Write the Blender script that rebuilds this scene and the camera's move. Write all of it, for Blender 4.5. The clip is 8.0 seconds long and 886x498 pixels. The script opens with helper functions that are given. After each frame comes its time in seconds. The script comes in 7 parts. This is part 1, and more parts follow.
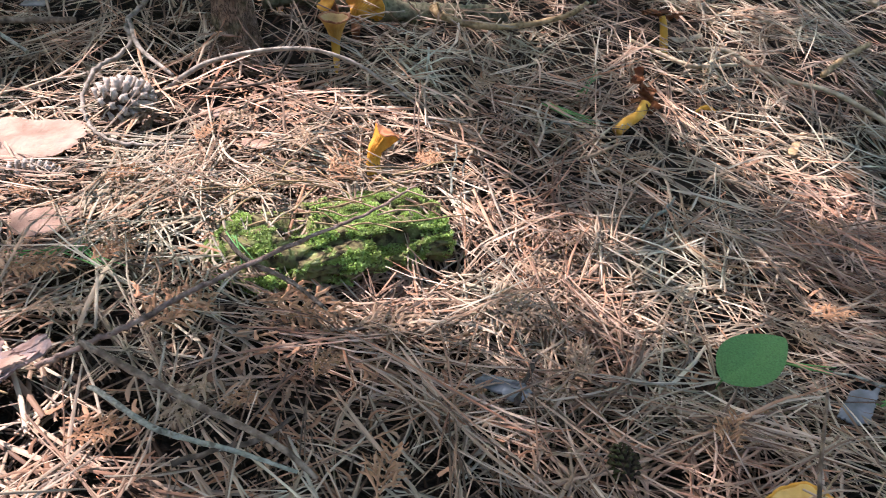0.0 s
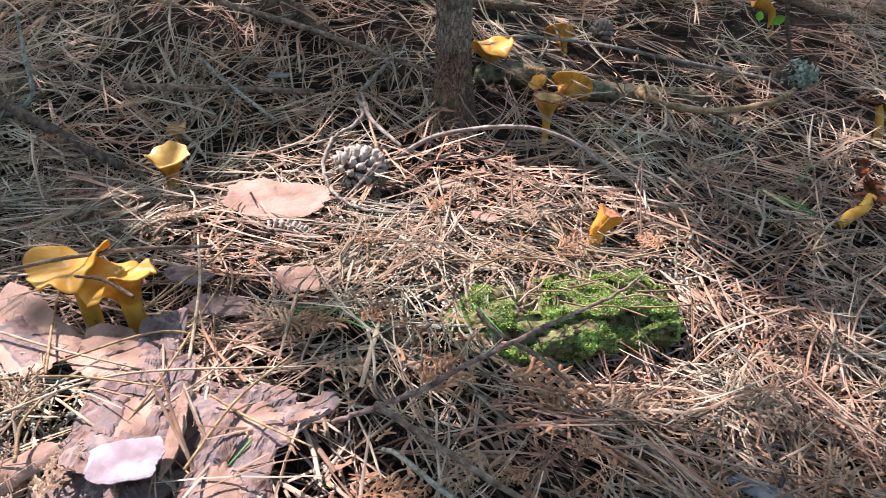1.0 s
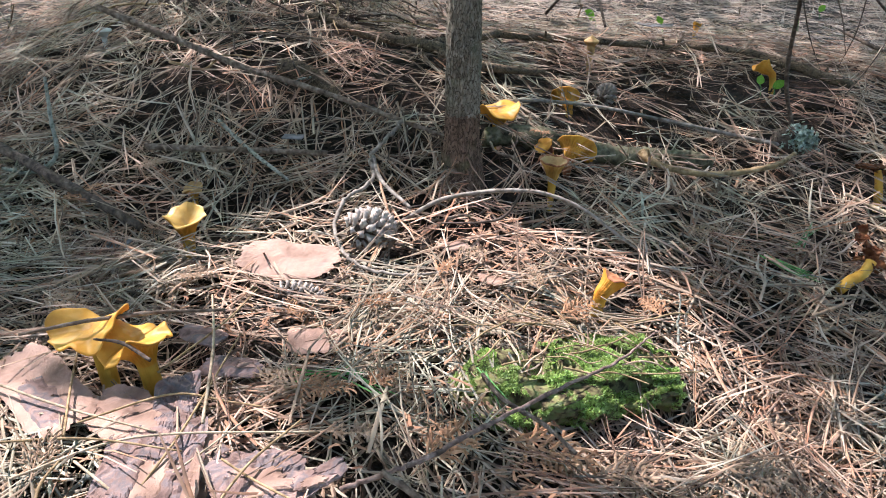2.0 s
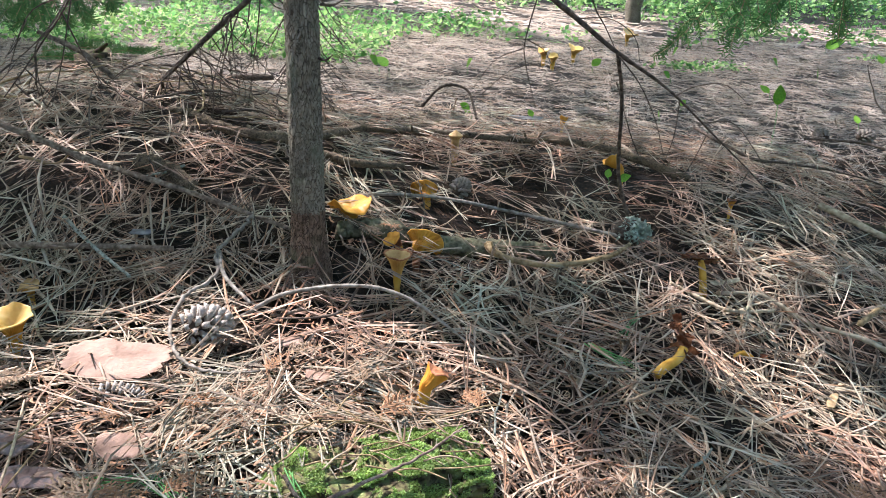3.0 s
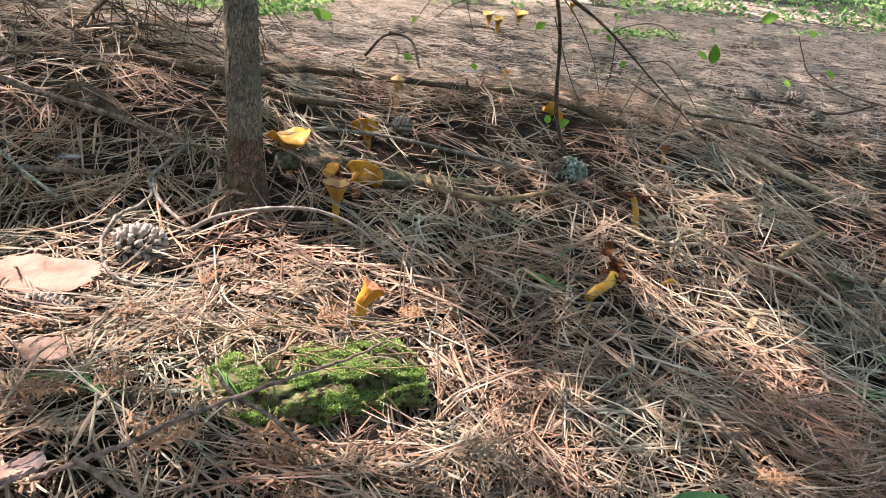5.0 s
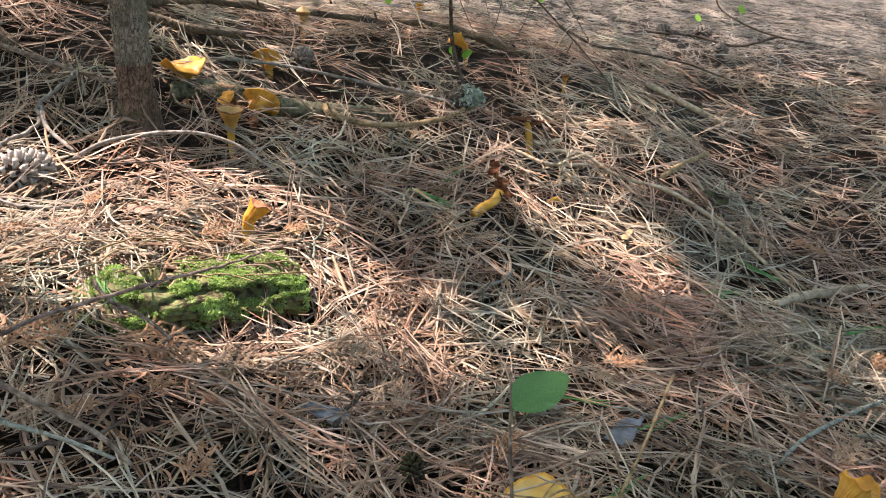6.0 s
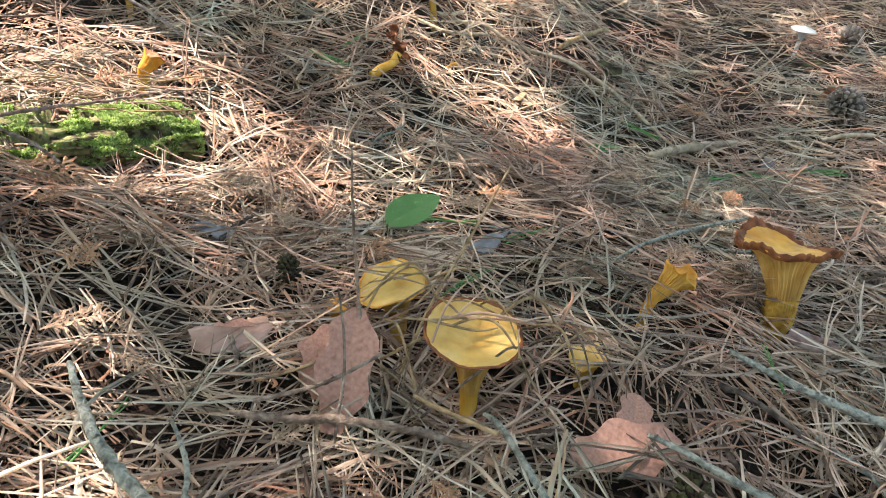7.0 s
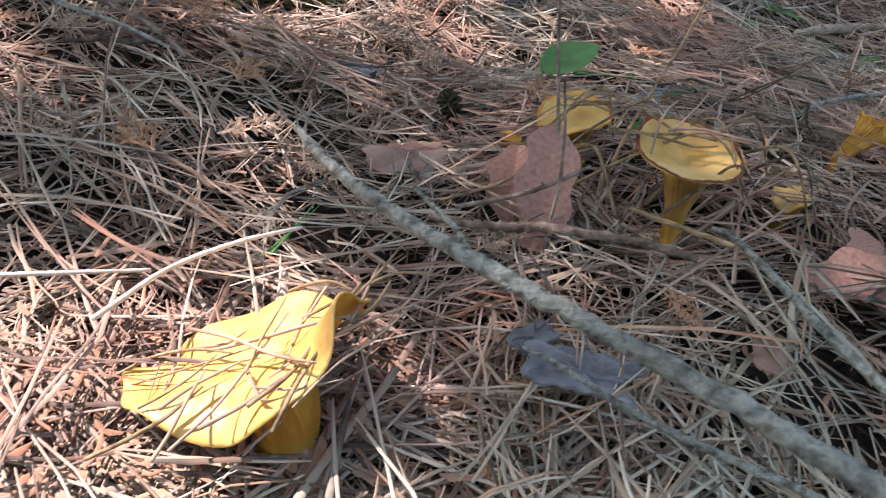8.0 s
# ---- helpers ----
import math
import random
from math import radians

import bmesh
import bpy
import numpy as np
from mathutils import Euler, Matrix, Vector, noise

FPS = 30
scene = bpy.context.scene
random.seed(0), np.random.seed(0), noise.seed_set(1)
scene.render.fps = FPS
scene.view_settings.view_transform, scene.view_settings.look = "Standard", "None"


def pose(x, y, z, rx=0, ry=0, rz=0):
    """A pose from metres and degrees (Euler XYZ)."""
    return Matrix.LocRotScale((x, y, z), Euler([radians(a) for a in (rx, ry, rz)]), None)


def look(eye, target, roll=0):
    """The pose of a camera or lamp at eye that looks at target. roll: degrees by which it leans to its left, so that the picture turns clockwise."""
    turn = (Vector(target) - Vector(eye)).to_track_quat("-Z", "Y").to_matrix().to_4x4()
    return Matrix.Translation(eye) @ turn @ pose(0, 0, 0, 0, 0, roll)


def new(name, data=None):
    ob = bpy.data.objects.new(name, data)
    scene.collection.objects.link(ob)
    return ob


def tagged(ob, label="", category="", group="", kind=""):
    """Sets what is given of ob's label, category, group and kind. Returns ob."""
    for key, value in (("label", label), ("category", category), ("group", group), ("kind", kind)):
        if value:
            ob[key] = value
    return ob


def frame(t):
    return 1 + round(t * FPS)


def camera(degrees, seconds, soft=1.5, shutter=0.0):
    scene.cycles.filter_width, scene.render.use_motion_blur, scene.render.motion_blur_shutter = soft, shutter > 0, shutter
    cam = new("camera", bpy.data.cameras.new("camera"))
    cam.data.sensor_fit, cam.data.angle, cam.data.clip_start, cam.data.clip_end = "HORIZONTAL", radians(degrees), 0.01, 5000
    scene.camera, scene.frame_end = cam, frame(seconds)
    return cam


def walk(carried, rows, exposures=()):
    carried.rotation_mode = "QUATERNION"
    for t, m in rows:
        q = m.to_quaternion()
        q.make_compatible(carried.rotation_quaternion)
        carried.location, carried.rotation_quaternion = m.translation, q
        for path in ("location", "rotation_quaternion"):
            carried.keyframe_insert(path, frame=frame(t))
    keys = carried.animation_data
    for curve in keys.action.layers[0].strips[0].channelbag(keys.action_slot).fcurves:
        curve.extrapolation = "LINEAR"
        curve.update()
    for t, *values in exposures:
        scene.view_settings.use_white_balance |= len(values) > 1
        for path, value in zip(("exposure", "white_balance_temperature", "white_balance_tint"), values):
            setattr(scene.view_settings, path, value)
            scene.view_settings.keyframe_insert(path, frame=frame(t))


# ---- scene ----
cam = camera(62.5, 8.0, soft=0.5, shutter=0.1)
PATH = [
    (0, (0.006, 0.013, 0.375), (0.035, 1.627, -0.805), 2.6),
    (0.5, (-0.049, 0.013, 0.387), (-0.188, 1.682, -0.707), 1.6),
    (1, (-0.095, 0.001, 0.392), (-0.392, 1.677, -0.659), 0.8),
    (1.2, (-0.109, -0.002, 0.391), (-0.458, 1.673, -0.645), 0.4),
    (2.3, (-0.069, -0.007, 0.438), (-0.363, 1.76, -0.453), 1.7),
    (2.5, (-0.042, -0.006, 0.451), (-0.29, 1.789, -0.396), 2.1),
    (3, (0.006, -0.01, 0.457), (-0.133, 1.835, -0.301), 3.2),
    (3.5, (0.013, -0.01, 0.451), (-0.066, 1.855, -0.268), 3.9),
    (4, (0.013, -0.012, 0.447), (-0.04, 1.858, -0.26), 4.3),
    (4.2, (0.013, -0.015, 0.445), (-0.034, 1.854, -0.267), 4.4),
    (5.3, (0.036, -0.058, 0.395), (0.087, 1.753, -0.452), 5.7),
    (5.5, (0.053, -0.07, 0.396), (0.133, 1.73, -0.473), 5.7),
    (6, (0.095, -0.096, 0.395), (0.263, 1.671, -0.526), 6.2),
    (6.5, (0.134, -0.136, 0.383), (0.391, 1.576, -0.619), 7.2),
    (7, (0.153, -0.189, 0.356), (0.482, 1.454, -0.736), 8.4),
    (7.5, (0.128, -0.199, 0.324), (0.438, 1.393, -0.846), 9.2),
    (8, (0.071, -0.196, 0.269), (0.288, 1.346, -0.986), 9.1),
]
walk(cam, [(t, look(eye, target, roll)) for t, eye, target, roll in PATH], exposures=[
    (0.0, 2.04, 6370.0, 10.0), (0.5, 1.86, 6370.0, 10.0), (1.2, 1.91, 6270.0, 11.0), (2.5, 2.01, 5970.0, 0.0), (3.0, 2.01, 5970.0, 1.0), (3.5, 1.96, 6270.0, 5.0), (4.2, 1.96, 6470.0, 6.0),
    (5.5, 2.11, 6970.0, 7.0), (6.0, 2.17, 6970.0, 7.0), (6.5, 2.20, 6970.0, 7.0), (7.0, 2.52, 7070.0, 6.0), (7.5, 2.40, 6870.0, 7.0), (8.0, 1.96, 6370.0, 16.0)])

SUN_TO = Vector((-0.62, 0.33, 1.0)).normalized()

world = bpy.data.worlds.new("sky")
scene.world = world
world.use_nodes = True
wn = world.node_tree.nodes
sky = wn.new("ShaderNodeTexSky")
sky.sky_type = "NISHITA"
sky.sun_disc = False
sky.dust_density = 3.0
sky.ozone_density = 0.3
sky.sun_elevation = math.asin(SUN_TO.z)
sky.sun_rotation = math.atan2(SUN_TO.x, SUN_TO.y)
wn["Background"].inputs["Strength"].default_value = 0.15
world.node_tree.links.new(sky.outputs["Color"], wn["Background"].inputs["Color"])

sun = new("sun", bpy.data.lights.new("sun", "SUN"))
sun.data.energy = 3.3
sun.data.angle = radians(0.53)
sun.data.color = (1.0, 0.845, 0.84)
sun.matrix_world = look(SUN_TO * 20, (0, 0, 0))


# ---- materials ----
def mat(name, stops, scale=80.0, rough=0.8, bump=0.3, bump_scale=400.0, rnd="", weight=0.6, stretch=(1, 1, 1), coarse=0.3,
        coarse_scale=9.0, leafy=0.0, spec=0.3, coat=0.0, depth=0.002, hue=0.0):
    """A two-scale surface: a ramp over fine noise (and a random value per piece), broad tonal wear over it, and fine relief."""
    m = bpy.data.materials.new(name)
    m.use_nodes = True
    nt = m.node_tree
    nd, ln = nt.nodes, nt.links
    bsdf = nd["Principled BSDF"]
    out = nd["Material Output"]
    tc = nd.new("ShaderNodeTexCoord")
    mp = nd.new("ShaderNodeMapping")
    mp.inputs["Scale"].default_value = stretch
    ln.new(tc.outputs["Object"], mp.inputs["Vector"])
    fine = nd.new("ShaderNodeTexNoise")
    fine.inputs["Scale"].default_value = scale
    fine.inputs["Detail"].default_value = 5
    ln.new(mp.outputs["Vector"], fine.inputs["Vector"])
    spread = nd.new("ShaderNodeMapRange")
    spread.inputs["From Min"].default_value, spread.inputs["From Max"].default_value = 0.3, 0.7
    ln.new(fine.outputs["Fac"], spread.inputs["Value"])
    fac = spread.outputs["Result"]
    if rnd:
        if rnd == "island":
            src = nd.new("ShaderNodeNewGeometry").outputs["Random Per Island"]
        else:
            src = nd.new("ShaderNodeObjectInfo").outputs["Random"]
        mix = nd.new("ShaderNodeMix")
        mix.inputs["Factor"].default_value = weight
        ln.new(fac, mix.inputs["A"])
        ln.new(src, mix.inputs["B"])
        fac = mix.outputs["Result"]
    ramp = nd.new("ShaderNodeValToRGB")
    el = ramp.color_ramp.elements
    while len(el) < len(stops):
        el.new(0.5)
    for i, c in enumerate(stops):
        el[i].position = i / max(1, len(stops) - 1)
        el[i].color = (*c, 1)
    ln.new(fac, ramp.inputs["Fac"])
    broad = nd.new("ShaderNodeTexNoise")
    broad.inputs["Scale"].default_value = coarse_scale
    broad.inputs["Detail"].default_value = 3
    ln.new(tc.outputs["Object"], broad.inputs["Vector"])
    tone = nd.new("ShaderNodeMapRange")
    tone.inputs["From Min"].default_value, tone.inputs["From Max"].default_value = 0.3, 0.7
    tone.inputs["To Min"].default_value, tone.inputs["To Max"].default_value = 1 - coarse, 1 + 0.6 * coarse
    ln.new(broad.outputs["Fac"], tone.inputs["Value"])
    mul = nd.new("ShaderNodeVectorMath")
    mul.operation = "SCALE"
    ln.new(ramp.outputs["Color"], mul.inputs[0])
    ln.new(tone.outputs["Result"], mul.inputs["Scale"])
    colour = mul.outputs["Vector"]
    if hue > 0:
        drift = nd.new("ShaderNodeTexNoise")
        drift.inputs["Scale"].default_value = coarse_scale * 0.45
        drift.inputs["Detail"].default_value = 2
        ln.new(tc.outputs["Object"], drift.inputs["Vector"])
        shift = nd.new("ShaderNodeValToRGB")
        shift.color_ramp.elements[0].position, shift.color_ramp.elements[0].color = 0.35, (1 + hue, 1 - 0.3 * hue, 1 - hue, 1)
        shift.color_ramp.elements[1].position, shift.color_ramp.elements[1].color = 0.65, (1 - 0.6 * hue, 1 + 0.4 * hue, 1 - 0.3 * hue, 1)
        ln.new(drift.outputs["Fac"], shift.inputs["Fac"])
        warm = nd.new("ShaderNodeVectorMath")
        warm.operation = "MULTIPLY"
        ln.new(colour, warm.inputs[0])
        ln.new(shift.outputs["Color"], warm.inputs[1])
        colour = warm.outputs["Vector"]
    ln.new(colour, bsdf.inputs["Base Color"])
    bsdf.inputs["Roughness"].default_value = rough
    bsdf.inputs["Specular IOR Level"].default_value = spec
    bsdf.inputs["Coat Weight"].default_value = coat
    if bump > 0:
        rel = nd.new("ShaderNodeTexNoise")
        rel.inputs["Scale"].default_value = bump_scale
        rel.inputs["Detail"].default_value = 4
        ln.new(mp.outputs["Vector"], rel.inputs["Vector"])
        b = nd.new("ShaderNodeBump")
        b.inputs["Strength"].default_value = bump
        b.inputs["Distance"].default_value = depth
        ln.new(rel.outputs["Fac"], b.inputs["Height"])
        ln.new(b.outputs["Normal"], bsdf.inputs["Normal"])
    if leafy > 0:
        tr = nd.new("ShaderNodeBsdfTranslucent")
        ln.new(mul.outputs["Vector"], tr.inputs["Color"])
        ms = nd.new("ShaderNodeMixShader")
        ms.inputs["Fac"].default_value = leafy
        ln.new(bsdf.outputs["BSDF"], ms.inputs[1])
        ln.new(tr.outputs["BSDF"], ms.inputs[2])
        ln.new(ms.outputs["Shader"], out.inputs["Surface"])
    return m


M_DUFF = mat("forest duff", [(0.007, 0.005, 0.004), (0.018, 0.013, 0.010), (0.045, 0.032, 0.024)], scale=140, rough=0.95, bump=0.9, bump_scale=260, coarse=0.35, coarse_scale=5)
M_NEEDLE = mat("dry pine needle", [(0.043, 0.027, 0.021), (0.181, 0.114, 0.083), (0.353, 0.259, 0.201), (0.258, 0.216, 0.175), (0.439, 0.353, 0.290), (0.363, 0.195, 0.124), (0.105, 0.078, 0.065), (0.392, 0.290, 0.224), (0.497, 0.417, 0.355), (0.238, 0.146, 0.104), (0.067, 0.049, 0.040), (0.525, 0.454, 0.390), (0.411, 0.238, 0.160)],
               scale=40, rough=0.6, bump=0.0, rnd="island", weight=0.93, coarse=0.4, coarse_scale=13, spec=0.25, hue=0.14)
# far needles: the open skylight back there is put into a paler, greyer colour
M_SKYLIT_NEEDLE = mat("far pine needle with skylight tint", [(0.070, 0.052, 0.042), (0.225, 0.170, 0.136), (0.41, 0.340, 0.283), (0.315, 0.280, 0.240), (0.50, 0.440, 0.373), (0.39, 0.265, 0.190), (0.145, 0.118, 0.101), (0.55, 0.500, 0.430)], scale=40, rough=0.7, bump=0.0, rnd="island", weight=0.85, coarse=0.3, coarse_scale=5, spec=0.3)
# lower-layer needles; the shade in the gaps is put into their near-black colour
M_OLD_SHADE = mat("old needle darkened for gap shade", [(0.006, 0.004, 0.003), (0.018, 0.012, 0.009), (0.046, 0.030, 0.022), (0.011, 0.008, 0.006), (0.085, 0.058, 0.042), (0.034, 0.020, 0.013), (0.015, 0.010, 0.008)], scale=40, rough=0.8, bump=0.0, rnd="island", weight=0.85, coarse=0.3, coarse_scale=12, spec=0.1)
M_CHIP = mat("litter chip", [(0.03, 0.018, 0.012), (0.11, 0.065, 0.040), (0.20, 0.13, 0.086), (0.18, 0.09, 0.05), (0.14, 0.12, 0.10)], scale=90, rough=0.8, bump=0.3, rnd="island", weight=0.75)


def bark_mat(name, crack, low, high, moss):
    """Flaky conifer bark: small upright plates with dark cracks between them, lichen-dusted in patches."""
    m = mat(name, [low, tuple((a + b) / 2 for a, b in zip(low, high)), high], scale=260, rough=0.92, bump=0.0, stretch=(1, 1, 0.5), coarse=0.25, coarse_scale=26)
    nd, ln = m.node_tree.nodes, m.node_tree.links
    bsdf = nd["Principled BSDF"]
    base = bsdf.inputs["Base Color"].links[0].from_socket
    tc = nd.new("ShaderNodeTexCoord")
    mp = nd.new("ShaderNodeMapping")
    mp.inputs["Scale"].default_value = (1, 1, 0.30)
    ln.new(tc.outputs["Object"], mp.inputs["Vector"])
    warp = nd.new("ShaderNodeTexNoise")
    warp.inputs["Scale"].default_value = 90
    ln.new(mp.outputs["Vector"], warp.inputs["Vector"])
    off = nd.new("ShaderNodeVectorMath")
    off.operation = "MULTIPLY_ADD"
    off.inputs[1].default_value = (0.022, 0.022, 0.012)
    ln.new(warp.outputs["Color"], off.inputs[0])
    ln.new(mp.outputs["Vector"], off.inputs[2])
    heights = []
    for scale in (210.0, 480.0):
        vo = nd.new("ShaderNodeTexVoronoi")
        vo.feature = "DISTANCE_TO_EDGE"
        vo.inputs["Scale"].default_value = scale
        ln.new(off.outputs["Vector"], vo.inputs["Vector"])
        rng_ = nd.new("ShaderNodeMapRange")
        rng_.inputs["From Max"].default_value = 0.09
        ln.new(vo.outputs["Distance"], rng_.inputs["Value"])
        heights.append(rng_.outputs["Result"])
    both = nd.new("ShaderNodeMath")
    both.operation = "MULTIPLY_ADD"
    both.inputs[1].default_value = 0.5
    ln.new(heights[1], both.inputs[0])
    ln.new(heights[0], both.inputs[2])
    mix = nd.new("ShaderNodeMix")
    mix.data_type = "RGBA"
    ln.new(heights[0], mix.inputs["Factor"])
    mix.inputs["A"].default_value = (*crack, 1)
    ln.new(base, mix.inputs["B"])
    patch = nd.new("ShaderNodeTexNoise")
    patch.inputs["Scale"].default_value = 34
    patch.inputs["Detail"].default_value = 4
    ln.new(tc.outputs["Object"], patch.inputs["Vector"])
    where = nd.new("ShaderNodeMapRange")
    where.inputs["From Min"].default_value, where.inputs["From Max"].default_value, where.inputs["To Max"].default_value = 0.55, 0.68, 0.45
    ln.new(patch.outputs["Fac"], where.inputs["Value"])
    green = nd.new("ShaderNodeMix")
    green.data_type = "RGBA"
    ln.new(where.outputs["Result"], green.inputs["Factor"])
    ln.new(mix.outputs["Result"], green.inputs["A"])
    green.inputs["B"].default_value = (*moss, 1)
    ln.new(green.outputs["Result"], bsdf.inputs["Base Color"])
    bump = nd.new("ShaderNodeBump")
    bump.inputs["Strength"].default_value, bump.inputs["Distance"].default_value = 0.9, 0.002
    ln.new(both.outputs["Value"], bump.inputs["Height"])
    ln.new(bump.outputs["Normal"], bsdf.inputs["Normal"])
    return m


M_TRUNK = bark_mat("young conifer bark", (0.085, 0.066, 0.049), (0.18, 0.150, 0.113), (0.37, 0.325, 0.262), (0.24, 0.245, 0.17))
M_LOGBARK = mat("brown branch bark", [(0.028, 0.020, 0.014), (0.085, 0.060, 0.040), (0.17, 0.125, 0.080), (0.055, 0.040, 0.028), (0.24, 0.18, 0.11)], scale=150, rough=0.85, bump=0.9, bump_scale=380, coarse=0.4, coarse_scale=22, depth=0.003)
M_TRUNKBASE = bark_mat("red brown butt bark", (0.05, 0.031, 0.022), (0.14, 0.088, 0.062), (0.30, 0.200, 0.145), (0.16, 0.155, 0.08))
M_TWIG = mat("grey brown twig bark", [(0.06, 0.042, 0.030), (0.16, 0.118, 0.088), (0.29, 0.235, 0.185)], scale=160, rough=0.85, bump=0.7, bump_scale=500, coarse=0.3, coarse_scale=20)
M_GREYTWIG = mat("smooth grey branch bark", [(0.10, 0.085, 0.070), (0.23, 0.20, 0.17), (0.36, 0.32, 0.28)], scale=140, rough=0.8, bump=0.5, bump_scale=420, coarse=0.3, coarse_scale=20)
M_REDTWIG = mat("reddish twig bark", [(0.08, 0.052, 0.042), (0.20, 0.135, 0.112), (0.33, 0.245, 0.21)], scale=160, rough=0.8, bump=0.6, bump_scale=500, coarse=0.3, coarse_scale=20)
M_DARKTWIG = mat("dark twig bark", [(0.03, 0.022, 0.018), (0.085, 0.062, 0.048), (0.16, 0.125, 0.10)], scale=160, rough=0.85, bump=0.7, bump_scale=500, coarse=0.3, coarse_scale=20)
M_PALEWOOD = mat("bare pale wood", [(0.22, 0.17, 0.11), (0.40, 0.32, 0.22), (0.52, 0.44, 0.32)], scale=120, rough=0.8, bump=0.5, bump_scale=300, coarse=0.3, coarse_scale=15)
M_YELLOWTWIG = mat("peeled yellowish twig", [(0.13, 0.085, 0.04), (0.30, 0.21, 0.11), (0.40, 0.30, 0.17)], scale=140, rough=0.75, bump=0.5, bump_scale=400, coarse=0.35, coarse_scale=20)
M_STRAW = mat("bleached straw", [(0.42, 0.36, 0.29), (0.56, 0.50, 0.42), (0.64, 0.58, 0.50)], scale=120, rough=0.7, bump=0.3, bump_scale=300, coarse=0.2, coarse_scale=20)
M_LICHTWIG = mat("lichen grey twig", [(0.062, 0.062, 0.052), (0.165, 0.176, 0.148), (0.28, 0.295, 0.250), (0.125, 0.112, 0.090)], scale=180, rough=0.9, bump=0.9, bump_scale=450, coarse=0.35, coarse_scale=30)
M_LICHEN = mat("pale lichen", [(0.10, 0.125, 0.10), (0.34, 0.40, 0.33), (0.55, 0.60, 0.51)], scale=120, rough=0.95, bump=0.6, rnd="island", weight=0.5)
M_LOG = mat("weathered log wood", [(0.03, 0.026, 0.016), (0.10, 0.09, 0.055), (0.18, 0.165, 0.105), (0.09, 0.095, 0.048)], scale=90, rough=0.9, bump=0.8, bump_scale=220, stretch=(1, 1, 1), coarse=0.35, coarse_scale=12)
M_ROT = mat("rotten wood", [(0.008, 0.006, 0.004), (0.025, 0.018, 0.011), (0.06, 0.04, 0.022), (0.06, 0.075, 0.022), (0.11, 0.085, 0.045)], scale=60, rough=0.95, bump=1.0, bump_scale=160, coarse=0.4, coarse_scale=16)
M_MOSS = mat("green moss", [(0.13, 0.19, 0.05), (0.32, 0.45, 0.12), (0.48, 0.62, 0.23), (0.58, 0.68, 0.35)], scale=50, rough=0.7, bump=0.0, rnd="island", weight=0.6, coarse=0.35, coarse_scale=28, leafy=0.45)
M_MOSSWOOD = mat("weathered greenish wood", [(0.014, 0.011, 0.006), (0.055, 0.043, 0.022), (0.17, 0.155, 0.07), (0.15, 0.18, 0.06), (0.30, 0.31, 0.15)], scale=110, rough=0.95, bump=1.0, bump_scale=160, coarse=0.4, coarse_scale=16)
M_BARK = mat("shed pine bark", [(0.15, 0.085, 0.060), (0.27, 0.168, 0.125), (0.35, 0.232, 0.180), (0.28, 0.19, 0.155)], scale=36, rough=0.75, bump=0.5, bump_scale=190, rnd="object", weight=0.25, coarse=0.35, coarse_scale=30)
M_BARKGREY = mat("grey violet bark face", [(0.035, 0.022, 0.019), (0.13, 0.082, 0.07), (0.22, 0.145, 0.125), (0.15, 0.125, 0.128), (0.29, 0.195, 0.165), (0.09, 0.072, 0.078)], scale=58, rough=0.85, bump=0.8, bump_scale=170, rnd="object", weight=0.12, coarse=0.4, coarse_scale=34)
M_BARKWHITE = mat("pale violet bark lining", [(0.22, 0.16, 0.175), (0.30, 0.25, 0.275), (0.42, 0.41, 0.45)], scale=60, rough=0.85, bump=0.3, coarse=0.2, coarse_scale=30)
M_BLUECHIP = mat("blue grey bark scale", [(0.06, 0.055, 0.055), (0.15, 0.15, 0.155), (0.26, 0.27, 0.285)], scale=80, rough=0.8, bump=0.5, bump_scale=200, rnd="object", weight=0.4)
M_CEDAR = mat("dead cedar spray", [(0.20, 0.10, 0.055), (0.34, 0.185, 0.10), (0.44, 0.27, 0.16)], scale=110, rough=0.75, bump=0.5, bump_scale=500, rnd="object", weight=0.5, coarse=0.25, coarse_scale=40)
M_CEDARDULL = mat("faded cedar spray", [(0.19, 0.12, 0.075), (0.34, 0.235, 0.155), (0.42, 0.31, 0.22)], scale=110, rough=0.8, bump=0.5, bump_scale=500, rnd="object", weight=0.5, coarse=0.25, coarse_scale=40)
M_CEDARCRUMB = mat("cedar crumb", [(0.12, 0.06, 0.035), (0.30, 0.155, 0.09), (0.38, 0.22, 0.135), (0.27, 0.18, 0.12), (0.42, 0.29, 0.20)], scale=90, rough=0.8, bump=0.0, rnd="island", weight=0.8)
M_CONE = mat("weathered cone scale", [(0.16, 0.13, 0.11), (0.38, 0.33, 0.29), (0.56, 0.51, 0.46)], scale=160, rough=0.8, bump=0.6, bump_scale=420, rnd="object", weight=0.4, coarse=0.2)
M_CONEDARK = mat("damp dark cone scale", [(0.06, 0.05, 0.042), (0.17, 0.145, 0.125), (0.30, 0.265, 0.235)], scale=160, rough=0.75, bump=0.6, bump_scale=420, rnd="object", weight=0.4, coarse=0.2)
M_CONECORE = mat("cone core", [(0.03, 0.02, 0.015), (0.08, 0.055, 0.04)], scale=160, rough=0.9, bump=0.5)
M_CAP = mat("yellow mushroom cap", [(0.52, 0.225, 0.025), (0.66, 0.335, 0.042), (0.73, 0.42, 0.08)], scale=55, rough=0.48, bump=0.5, bump_scale=120, coarse=0.26, coarse_scale=45, spec=0.4, leafy=0.08)
